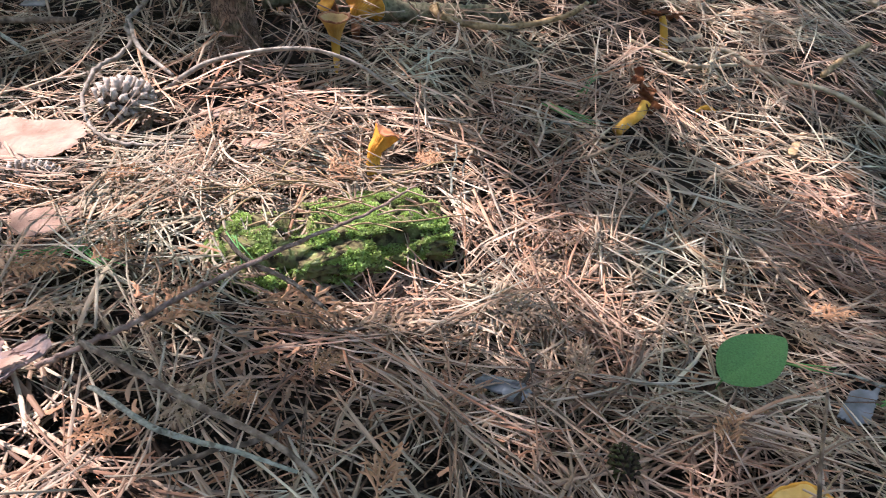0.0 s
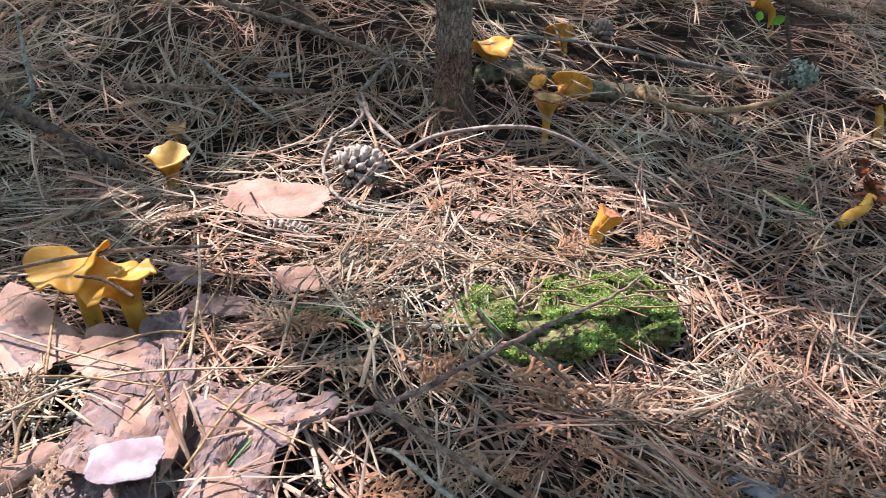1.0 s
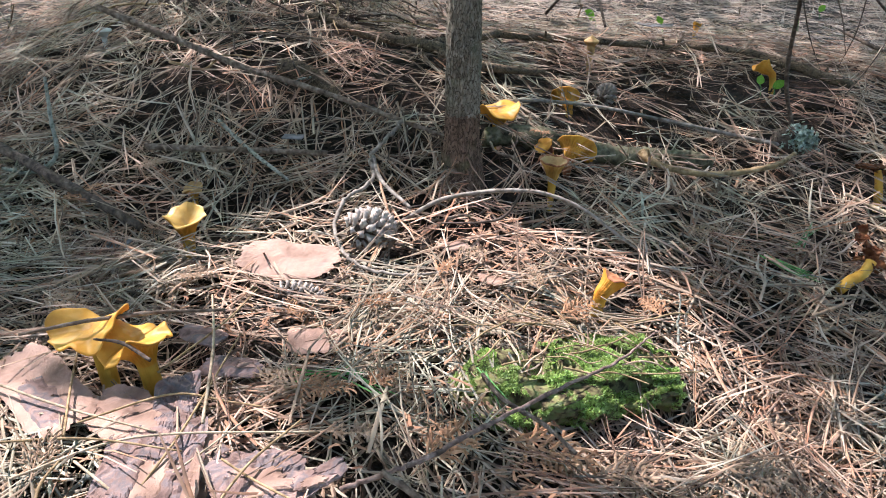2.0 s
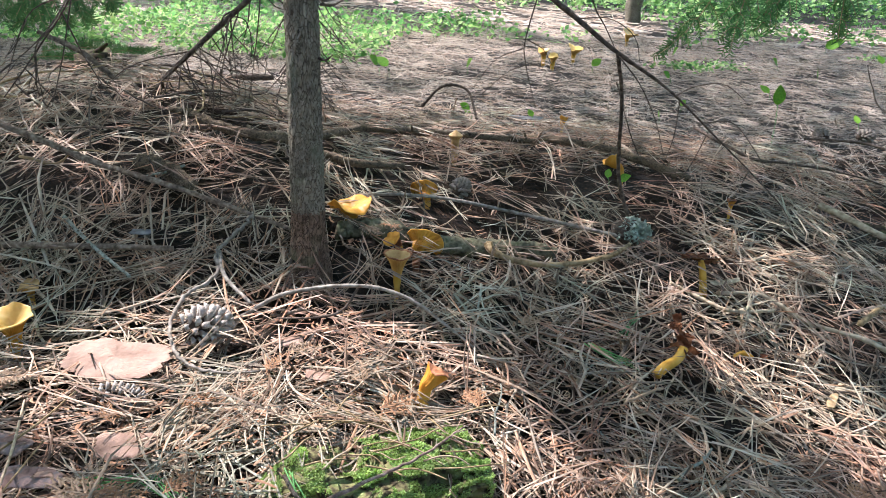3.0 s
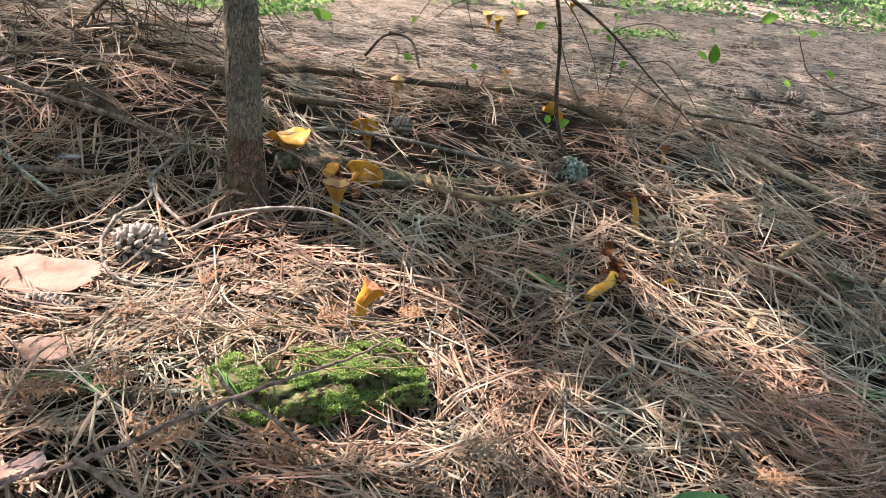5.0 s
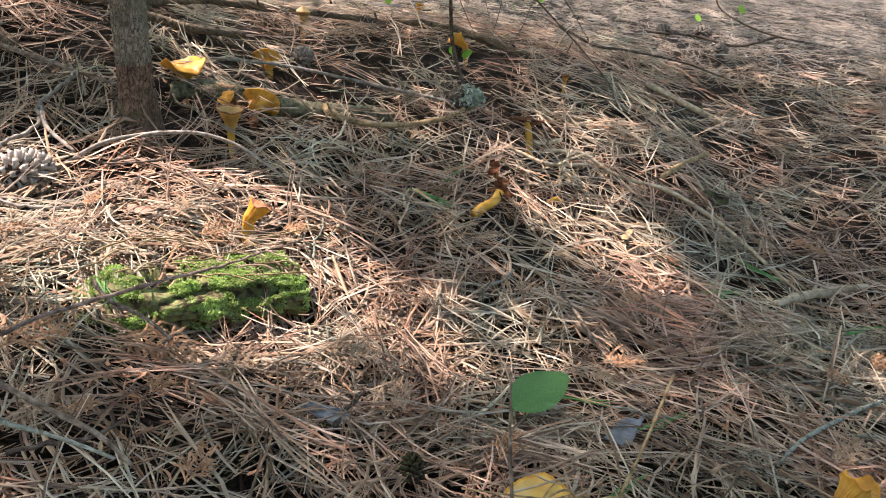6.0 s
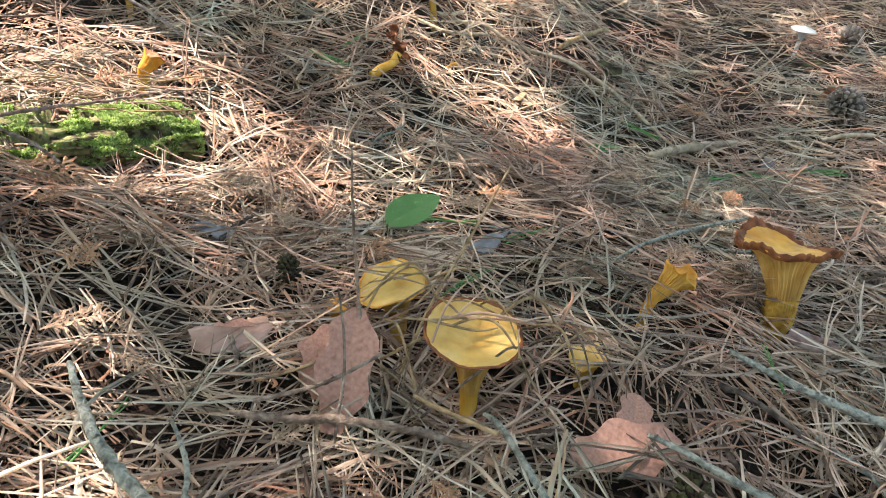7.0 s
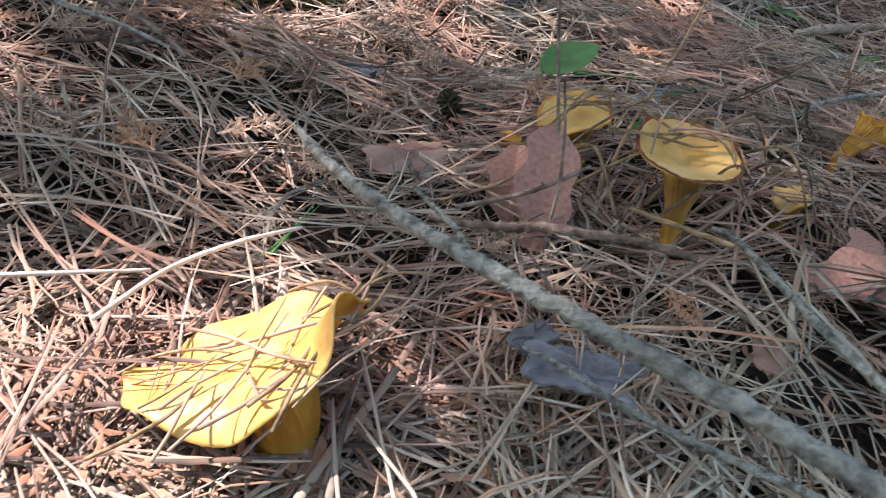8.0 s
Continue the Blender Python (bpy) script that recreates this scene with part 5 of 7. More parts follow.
fallen("straight grey brown stick over the loose litter", [(-0.19, 0.312, 0.083), (-0.175, 0.304, 0.082), (-0.12, 0.278, 0.075), (-0.074, 0.262, 0.063), (-0.05, 0.25, 0.05)], [0.0020, 0.0022, 0.002, 0.0018, 0.0014], M_TWIG, knots=2, seed=45)
fallen("grey rough twig in loose litter", [(-0.18, 0.29, 0.070), (-0.167, 0.278, 0.080), (-0.132, 0.259, 0.075), (-0.092, 0.253, 0.067), (-0.06, 0.25, 0.055)], [0.0012, 0.0016, 0.0016, 0.0014, 0.0010], M_LICHTWIG, knots=4, seed=46)


def lichen_stump():
    t = thing("lichen_clump", "frilly grey green lichen clump at the foot of the dead sapling", "lichen")
    rng = np.random.default_rng(8)
    c0 = np.array([0.212, 1.105, hz(0.212, 1.105) + 0.018])
    bm = bmesh.new()
    bmesh.ops.create_icosphere(bm, subdivisions=3, radius=0.022)
    for v in bm.verts:
        v.co *= 1 + 0.4 * noise.noise(v.co * 90) + 0.2 * noise.noise(v.co * 260)
        v.co = Vector(c0) + v.co
    part("stump", bm, M_DARKTWIG, t, "dark rotten stub")
    n = 900
    d = rng.normal(0, 1, (n, 3))
    d[:, 2] = np.abs(d[:, 2])
    d /= np.linalg.norm(d, axis=1)[:, None]
    c = c0 + d * np.array([0.024, 0.018, 0.020]) * rng.uniform(0.6, 1.25, (n, 1))
    c += 0.006 * np.sin(c[:, [1, 2, 0]] * 420) + (0.010, -0.004, -0.002)
    c = c[(c[:, 0] > c0[0] - 0.004) | (rng.uniform(0, 1, n) < 0.35)]
    leaf_cards("lichen", c, 0.008, 0.0045, M_LICHEN, t, rng)


lichen_stump()


# ---- mossy wood ----
def mossy_log():
    t = thing("mossy_log", "piece of rotten wood grown over with bright green moss", "log")
    a, b = np.array([-0.172, 0.470, 0.021]), np.array([0.004, 0.585, -0.008])
    ax = (b - a) / np.linalg.norm(b - a)
    side = np.cross(ax, (0, 0, 1))
    side /= np.linalg.norm(side)
    up = np.cross(side, ax)
    rows, sides = 72, 84
    verts, faces = [], []

    def skin(u, w):
        p = a + (b - a) * u
        q = Vector((u * 6, math.cos(w) * 1.6, math.sin(w) * 1.6))
        crack = max(math.exp(-((w - 0.75 - 0.5 * noise.noise(Vector((u * 5, 4, 0)))) / 0.09) ** 2), math.exp(-((w - 1.75 - 0.6 * noise.noise(Vector((u * 4, 8, 0)))) / 0.10) ** 2), 0.7 * math.exp(-((w - 2.5 - 0.4 * noise.noise(Vector((u * 6, 2, 0)))) / 0.08) ** 2))
        r = 1 - 0.36 * crack + 0.20 * noise.noise(q) + 0.12 * noise.noise(q * 2.3) + 0.20 * noise.noise(Vector((u * 4, w * 5.5, 3))) + 0.07 * noise.noise(Vector((u * 14, w * 13, 6)))
        ends = min(1, (u + 0.02) / 0.22) ** 0.5 * min(1, (1.03 - u) / 0.06) ** 0.4
        step = -0.012 if math.sin(w) > 0.1 and noise.noise(Vector((u * 4, math.cos(w) * 3, 9))) > 0.12 else 0.0
        return p + side * math.cos(w) * 0.046 * r * ends + up * (math.sin(w) * (0.022 if math.sin(w) > 0 else 0.03) * r * ends + step)

    for i in range(rows + 1):
        for k in range(sides):
            verts.append(skin(i / rows, 2 * math.pi * k / sides))
    for i in range(rows):
        for k in range(sides):
            k2 = (k + 1) % sides
            faces.append((i * sides + k, (i + 1) * sides + k, (i + 1) * sides + k2, i * sides + k2))
    faces.append(tuple(range(sides)))
    faces.append(tuple(range(rows * sides, (rows + 1) * sides))[::-1])
    mesh_object("rotten_wood", verts, faces, M_MOSSWOOD, t, "crumbling greenish brown wood")
    rng = np.random.default_rng(4)
    c, nrm = [], []
    for _ in range(34000):
        u, w = rng.uniform(0.0, 0.99), rng.uniform(-0.75, math.pi + 0.25)
        grow = noise.noise(Vector((u * 7, w * 1.3, 1.7))) + 0.5 * noise.noise(Vector((u * 19, w * 3.5, 5)))
        if grow < -0.30 + (0.42 if w < 0.75 and u < 0.72 else 0.3 if w < 0.15 else 0.16 if u < 0.5 else 0) - (0.4 if u > 0.62 and w > 0.9 else 0.1 if u > 0.62 else 0) + 0.25 * noise.noise(Vector((u * 4, w * 5.5, 3))):
            continue
        p = skin(u, w)
        o = p - (a + (b - a) * u)
        c.append(p)
        nrm.append(o / np.linalg.norm(o))
    c, nrm = np.array(c), np.array(nrm)
    n = len(c)
    d = nrm + rng.normal(0, 0.45, (n, 3)) + (0, 0, 0.4)
    d /= np.linalg.norm(d, axis=1)[:, None]
    ln = rng.uniform(0.0016, 0.0036, n)
    base = 0
    allv, allq = [], []
    for turn in (0.0, 2.1, 4.2):
        u = np.cross(d, rng.normal(0, 1, (n, 3)))
        u /= np.linalg.norm(u, axis=1)[:, None]
        v = np.cross(d, u)
        lean = d + 0.75 * (u * math.cos(turn) + v * math.sin(turn))
        lean /= np.linalg.norm(lean, axis=1)[:, None]
        tip = c + lean * ln[:, None]
        wv = np.cross(lean, d)
        wv = wv / (np.linalg.norm(wv, axis=1)[:, None] + 1e-9) * (ln * 0.22)[:, None]
        mid = c + lean * (ln * 0.5)[:, None]
        allv.append(np.stack([c, mid + wv, tip, mid - wv], 1).reshape(-1, 3))
        allq.append(base + (np.arange(n) * 4)[:, None] + np.array([0, 1, 2, 3]))
        base += 4 * n
    big_mesh("moss", np.concatenate(allv), np.concatenate(allq), M_MOSS, "bright green feathery moss", "", t)


mossy_log()


# ---- bark pieces ----
def flake(name, label, x, y, along, across, turn, material, seed, up=0.006, tilt=(0, 0), curl=0.15, thick=0.0022, jag=0.25, category="bark", group="shed bark pieces", layers=0, scaly=False):
    """A thin, slightly curled slab with a broken outline."""
    rng = np.random.default_rng(seed)
    rings, spokes = (13, 100) if along > 0.03 else (7, 72)
    ph = rng.uniform(0, 6.28, 8)
    verts, faces = [], []

    corners = 7
    step = 2 * math.pi / corners
    turnp = [k * step + rng.uniform(-0.3, 0.3) * step for k in range(corners)]
    reach = [1 + jag * rng.uniform(-0.75, 0.55) for _ in range(corners)]

    def outline(w):
        w %= 2 * math.pi
        k = max([q for q in range(corners) if turnp[q] <= w], default=corners - 1)
        k2 = (k + 1) % corners
        span = (turnp[k2] - turnp[k]) % (2 * math.pi)
        f = ((w - turnp[k]) % (2 * math.pi)) / span
        ra, rb = reach[k], reach[k2]
        chord = ra * rb * math.sin(span) / max(1e-6, ra * math.sin(f * span) + rb * math.sin((1 - f) * span))
        ragged = 0.05 * noise.noise(Vector((math.cos(w) * 6, math.sin(w) * 6, seed * 3.1))) + 0.05 * noise.noise(Vector((math.cos(w) * 17, math.sin(w) * 17, seed * 1.7)))
        sq = 0.99 / max(abs(math.cos(w)) ** 4 + abs(math.sin(w)) ** 4, 1e-6) ** 0.25
        return sq * (0.85 * chord + 0.15 * (ra * (1 - f) + rb * f) + ragged + 0.05 * jag * math.sin(16 * w + ph[4]))

    for lvl in (1, -1):
        for i in range(rings + 1):
            for k in range(spokes):
                w = 2 * math.pi * k / spokes
                f = (i / rings) ** 0.8
                r = outline(w) * f * (1 if lvl > 0 or i < rings else 0.985)
                px, py = along * r * math.cos(w), across * r * math.sin(w)
                z = -curl * (py * py) / max(across, 1e-6) + 0.35 * curl * px * px / max(along, 1e-6)
                z += min(1.0, along / 0.04) * (0.0016 * noise.noise(Vector((px * 60, py * 60, seed))) + 0.0006 * noise.noise(Vector((px * 260, py * 170, seed))))
                if scaly and lvl > 0:
                    z += 0.0011 * (round(2.2 * noise.noise(Vector((px * 38, py * 95, seed + 5)))) + round(1.6 * noise.noise(Vector((px * 90, py * 150, seed + 9)))))
                verts.append((px, py, z + lvl * thick / 2 * (1 if i < rings else 0.55)))
    half = (rings + 1) * spokes
    for lvl in (0, 1):
        for i in range(rings):
            for k in range(spokes):
                k2 = (k + 1) % spokes
                q = (lvl * half + i * spokes + k, lvl * half + (i + 1) * spokes + k, lvl * half + (i + 1) * spokes + k2, lvl * half + i * spokes + k2)
                faces.append(q if lvl == 0 else q[::-1])
    for k in range(spokes):
        k2 = (k + 1) % spokes
        faces.append((rings * spokes + k, half + rings * spokes + k, half + rings * spokes + k2, rings * spokes + k2))
    ob = mesh_object(name, verts, faces, material, smooth=False)
    ob.matrix_world = pose(x, y, hz(x, y) + up + 0.003, tilt[0], tilt[1], turn)
    tagged(ob, label, category, group)
    for k in range(layers):
        f = rng.uniform(0.3, 0.75)
        ox, oy = rng.uniform(-0.5, 0.5) * along, rng.uniform(-0.45, 0.45) * across
        ph[:] = rng.uniform(0, 6.28, 8)
        lv, lf = [], []
        for i in range(6):
            for q in range(72):
                w = 2 * math.pi * q / 72
                rr = outline(w) * (i / 5) * f * (1 + 0.25 * noise.noise(Vector((math.cos(w) * 4, math.sin(w) * 4, seed + 3.7 * k))) + 0.10 * noise.noise(Vector((math.cos(w) * 11, math.sin(w) * 11, seed + k))))
                px, py = ox + along * rr * math.cos(w) * 0.8, oy + across * rr * math.sin(w) * 0.7
                z = -curl * py * py / max(across, 1e-6) + 0.35 * curl * px * px / max(along, 1e-6) + 0.0016 * noise.noise(Vector((px * 60, py * 60, seed)))
                lv.append((px, py, z + thick * 0.5 + 0.0006 + 0.0006 * k + (0.0004 if i < 5 else -0.0008)))
        for i in range(5):
            for q in range(72):
                q2 = (q + 1) % 72
                lf.append((i * 72 + q, (i + 1) * 72 + q, (i + 1) * 72 + q2, i * 72 + q2))
        mesh_object("flaking_layer", lv, lf, (M_BARKGREY, M_BARK, M_BARKGREY)[(k + seed) % 3], ob, smooth=False)
    return ob


flake("bark_piece", "smooth pinkish brown bark slab beside a pine cone", -0.379, 0.622, 0.060, 0.034, 6, M_BARK, 1, up=0.016, tilt=(10, 0), jag=0.22, curl=0.06)
flake("bark_piece", "large smooth pink tan bark slab under the mushrooms", -0.478, 0.366, 0.062, 0.026, -33, M_BARK, 2, up=0.010, tilt=(6, 4), jag=0.3, curl=0.08, layers=1)
flake("bark_piece", "flat tan bark slab beneath the twin mushroom", -0.401, 0.354, 0.034, 0.028, -22, M_BARK, 3, up=0.009, tilt=(5, -4), jag=0.3, curl=0.05, layers=2)
flake("bark_piece", "narrow violet bark strip with a tan edge", -0.362, 0.366, 0.040, 0.017, 115, M_BARKGREY, 44, up=0.013, tilt=(3, -5), jag=0.3, curl=0.1, layers=2, scaly=True)
flake("bark_piece", "long flaking grey violet bark strip", -0.345, 0.298, 0.060, 0.034, 108, M_BARKGREY, 4, up=0.014, tilt=(0, 5), jag=0.3, curl=0.06, layers=5, scaly=True)
flake("bark_piece", "violet pink bark slab with a broken edge", -0.272, 0.307, 0.038, 0.032, 20, M_BARKGREY, 5, up=0.010, tilt=(5, -5), jag=0.4, curl=0.05, layers=3, scaly=True)
flake("bark_piece", "broad dark violet bark plate under the others", -0.338, 0.275, 0.075, 0.040, 100, M_BARKGREY, 61, up=0.004, jag=0.4, curl=0.05, layers=4, scaly=True)
flake("bark_piece", "violet bark plate with a torn dark edge", -0.268, 0.268, 0.046, 0.028, 95, M_BARKGREY, 62, up=0.008, tilt=(4, -6), jag=0.5, curl=0.08, layers=3, scaly=True)
flake("bark_piece", "thin tan edge of split bark", -0.310, 0.288, 0.036, 0.006, 108, M_BARK, 6, up=0.015, jag=0.4, curl=0.1)
flake("bark_piece", "purple grey oval bark scale with a pale centre", -0.318, 0.250, 0.021, 0.015, 20, M_BARKWHITE, 7, up=0.029, tilt=(8, 0), jag=0.12, curl=0.05)
flake("bark_piece", "curled brown bark chip", -0.392, 0.250, 0.028, 0.011, 60, M_BARK, 8, up=0.010, tilt=(15, 10), curl=0.5)
flake("bark_piece", "grey bark chip on the needles", -0.235, 0.318, 0.018, 0.010, 50, M_BARKGREY, 9, up=0.012, layers=2)
flake("bark_piece", "brown bark chip in the litter", -0.352, 0.432, 0.026, 0.012, 10, M_BARKGREY, 10, up=0.006, tilt=(14, 0), layers=1)
flake("bark_piece", "rounded pale brown bark chip", -0.300, 0.488, 0.026, 0.014, 5, M_BARK, 11, up=0.006, tilt=(18, 0))
flake("bark_piece", "dull bark chip under needles", -0.40, 0.475, 0.026, 0.012, -10, M_BARKGREY, 12, up=0.004)
flake("bark_piece", "reddish bark chip on the mound", -0.215, 0.690, 0.018, 0.010, 20, M_BARK, 13, up=0.006)
flake("bark_piece", "pale bark chip on the mound", -0.165, 0.628, 0.014, 0.009, 0, M_BARK, 14, up=0.008)
flake("bark_piece", "blue grey bark scale in the litter", 0.060, 0.372, 0.017, 0.009, -20, M_BLUECHIP, 15, up=0.007, jag=0.6, scaly=True)
flake("bark_piece", "blue grey scaly bark on the needles", 0.300, 0.355, 0.022, 0.010, 40, M_BLUECHIP, 16, up=0.003, jag=0.5)
flake("bark_piece", "blue grey curled bark strip", 0.745, 0.632, 0.028, 0.010, 60, M_BLUECHIP, 17, up=0.008, curl=0.5)
flake("bark_piece", "blue grey scaly bark plate among needles", 0.166, 0.004, 0.026, 0.015, -20, M_BLUECHIP, 18, up=0.018, jag=0.6, scaly=True)
flake("bark_piece", "small blue grey bark scale beside a larger plate", 0.148, 0.026, 0.012, 0.008, 40, M_BLUECHIP, 64, up=0.018, jag=0.6, scaly=True)
flake("bark_piece", "small grey bark chip", 0.530, 0.198, 0.020, 0.010, -35, M_BARKGREY, 19, up=0.010, tilt=(20, 0), jag=0.4)
flake("bark_piece", "pinkish leaf-like bark chip in the litter", 0.092, 0.206, 0.030, 0.014, 12, M_BARK, 20, up=0.008, tilt=(12, 0))
flake("bark_piece", "dark standing bark chip", 0.612, 0.930, 0.021, 0.017, 10, M_ROT, 21, up=0.010, tilt=(40, 12), jag=0.7)
flake("bark_piece", "black rotten bark scrap under a bare stick", 0.712, 1.345, 0.026, 0.018, -20, M_ROT, 63, up=0.014, tilt=(35, 0), jag=0.5)
flake("bark_piece", "dark curled leaf scrap", 1.03, 1.045, 0.035, 0.012, 5, M_ROT, 22, up=0.006, tilt=(20, 0))
flake("bark_piece", "grey bark plate on the back slope", 0.06, 1.885, 0.05, 0.02, 5, M_BLUECHIP, 23, up=0.008)
flake("bark_piece", "pale splinter of wood beside the withered mushroom", 0.345, 1.005, 0.030, 0.007, 20, M_PALEWOOD, 24, up=0.008, curl=0.3)
flake("bark_piece", "grey bark chip on loose litter", -0.56, 0.60, 0.014, 0.009, 40, M_BLUECHIP, 25, up=0.008)
flake("bark_piece", "blue grey chip on the back mound", -0.46, 0.855, 0.016, 0.010, 10, M_BLUECHIP, 26, up=0.010)
flake("bark_piece", "sunlit pale chip among the needles", 0.452, 0.812, 0.014, 0.007, 50, M_PALEWOOD, 27, up=0.006, jag=0.5)
flake("bark_piece", "tan bark strip in the sun fleck", 0.425, 0.775, 0.022, 0.006, 60, M_YELLOWTWIG, 28, up=0.008)
flake("bark_piece", "small brown chip in loose litter", 0.255, 0.020, 0.014, 0.008, 70, M_BARK, 29, up=0.008)
flake("bark_piece", "small brown leaf scrap", 0.485, 0.745, 0.016, 0.010, 30, M_CEDAR, 30, up=0.006)


# ---- cedar sprays ----
def spray_mesh(seed):
    """A flat dead cedar spray: a stalk with forked, scaly side lobes."""
    rng = np.random.default_rng(seed)
    verts, faces = [], []

    def lobe(p, d, ln, wd, z):
        side = np.array([-d[1], d[0]])
        n = 5
        k0 = len(verts)
        for i in range(n + 1):
            f = i / n
            w = wd * (0.8 + 0.3 * math.sin(f * 9 + seed)) * (1 - 0.6 * f ** 4)
            q = p + d * ln * f + side * ln * 0.10 * math.sin(f * 2.4)
            zz = z + 0.0015 * math.sin(f * 3) + 0.004 * f * rng.normal(0, 0.5)
            verts.extend([(*(q + side * w), zz), (*q, zz + wd * 0.6), (*(q - side * w), zz)])
        for i in range(n):
            b = k0 + 3 * i
            faces.extend([(b, b + 1, b + 4, b + 3), (b + 1, b + 2, b + 5, b + 4)])

    ln = 0.05
    lobe(np.array([-ln / 2, 0.0]), np.array([1.0, 0.0]), ln, 0.0011, 0)
    for i in range(7):
        f = 0.08 + 0.125 * i
        for sg in (-1, 1):
            p = np.array([-ln / 2 + ln * f, 0.0])
            a = sg * rng.uniform(0.55, 0.95)
            d = np.array([math.cos(a), math.sin(a)])
            l2 = ln * (0.48 - 0.32 * f) * rng.uniform(0.7, 1.2)
            lobe(p, d, l2, 0.0015, 0)
            if l2 > 0.015:
                for s2 in (-1, 1):
                    a2 = a + s2 * 0.7
                    lobe(p + d * l2 * rng.uniform(0.35, 0.6), np.array([math.cos(a2), math.sin(a2)]), l2 * 0.5, 0.0013, 0.0003)
    out = []
    for a in range(0, len(verts), 18):
        me = bpy.data.meshes.new("stalk" if a == 0 else "leaflet")
        me.from_pydata(verts[a:a + 18], [], [tuple(v - a for v in f) for f in faces if a <= f[0] < a + 18])
        out.append(me)
    return out


SPRAYS = []
for sd in (1, 2, 3):
    for mt in (M_CEDAR, M_CEDARDULL):
        pieces = spray_mesh(sd)
        for me in pieces:
            me.materials.append(mt)
        SPRAYS.append(pieces)


def cedar(x, y, turn, size, k, up=0.020):
    """One spray: its stalk and, as parts, its scaly leaflets."""
    rng = random.Random(k * 7 + 3)
    m = pose(x, y, hz(x, y) - 0.85 * float(hollow(x, y)) + up, rng.uniform(-16, 16), rng.uniform(-14, 14), turn) @ Matrix.Diagonal((size, size, size, 1))
    t = thing("cedar_spray", "dead rusty orange cedar spray on the needles" if k % 2 == 0 else "faded tan cedar spray among the needles", "cedar spray", "fallen cedar sprays", m)
    for n, me in enumerate(SPRAYS[k % 6]):
        ob = new("stalk" if n == 0 else "leaflet", me)
        ob.parent = t


BARK_SPRAYS = [
    (-0.262, 0.405, 10, 1.0), (-0.3, 0.41, 170, 0.9), (-0.22, 0.43, 60, 0.8), (-0.19, 0.66, 45, 0.8), (-0.21, 0.63, 70, 0.7),
    (-0.45, 0.56, 15, 0.9), (-0.5, 0.28, 60, 0.9), (-0.42, 0.3, 100, 0.8), (-0.47, 0.24, 75, 1.0), (-0.36, 0.245, 95, 0.9), (-0.17, 0.275, 20, 0.8),
    (-0.17, 0.945, -40, 0.9), (-0.64, 0.66, 50, 1.0), (-0.6, 0.74, 10, 0.9), (-0.26, 0.55, 30, 0.7), (-0.225, 0.36, 20, 0.9), (-0.33, 0.52, 130, 0.7), (-0.53, 0.47, 5, 0.9),
]
MOSS_SPRAYS = [
    (-0.085, 0.425, 0, 1.5), (-0.022, 0.43, 8, 1.2), (-0.158, 0.372, 62, 1.2), (-0.135, 0.305, 250, 0.9), (-0.105, 0.31, 215, 0.6), (-0.12, 0.63, 110, 0.8), (-0.075, 0.6, 40, 0.9),
    (0.075, 0.455, 5, 1.2), (-0.06, 0.345, 70, 0.6), (0.0, 0.2, 20, 0.9), (-0.06, 0.17, 130, 0.9), (0.04, 0.165, -40, 0.7),
    (-0.145, 0.97, -55, 0.8), (0.06, 0.8, 30, 0.7), (0.0, 0.64, 100, 0.9), (-0.14, 0.56, 60, 0.7), (-0.015, 0.27, 80, 0.9),
]
FLOOR_SPRAYS = [
    (0.1, 0.515, -10, 0.9), (0.33, 0.46, 15, 0.9), (0.3, 0.435, -30, 0.8), (0.7, 0.8, -20, 1.1), (0.12, 0.4, 100, 0.8), (0.2, 0.32, 60, 0.7),
    (0.23, 0.7, -10, 0.7), (0.38, 0.6, 80, 0.7), (0.5, 0.55, 10, 0.8), (0.62, 0.5, 40, 0.7), (0.47, 0.32, 25, 0.7), (0.66, 0.4, 70, 0.8),
    (0.14, 0.1, 35, 0.6), (0.22, 0.04, -60, 0.6), (0.8, 0.9, 60, 0.9), (0.55, 0.46, 130, 0.6),
]
for k, (x, y, turn, size) in enumerate(BARK_SPRAYS + MOSS_SPRAYS + FLOOR_SPRAYS):
    cedar(x, y, turn, size, k)


# ---- cones ----
def scale_mesh(name, material):
    bm = bmesh.new()
    bmesh.ops.create_cube(bm, size=1.0)
    bmesh.ops.subdivide_edges(bm, edges=bm.edges[:], cuts=1, use_grid_fill=True)
    for v in bm.verts:
        x, y, z = v.co
        f = x + 0.5
        v.co = Vector((f * 0.0165, y * (0.0036 + 0.0056 * f ** 0.7) * (1 - 0.35 * max(0, f - 0.6) / 0.4), z * (0.0012 + 0.0042 * f ** 2) + 0.0028 * f * f - 0.0012 * abs(y) * 2 * f))
    me = bpy.data.meshes.new(name)
    bm.to_mesh(me)
    bm.free()
    me.materials.append(material)
    me.polygons.foreach_set("use_smooth", [True] * len(me.polygons))
    return me


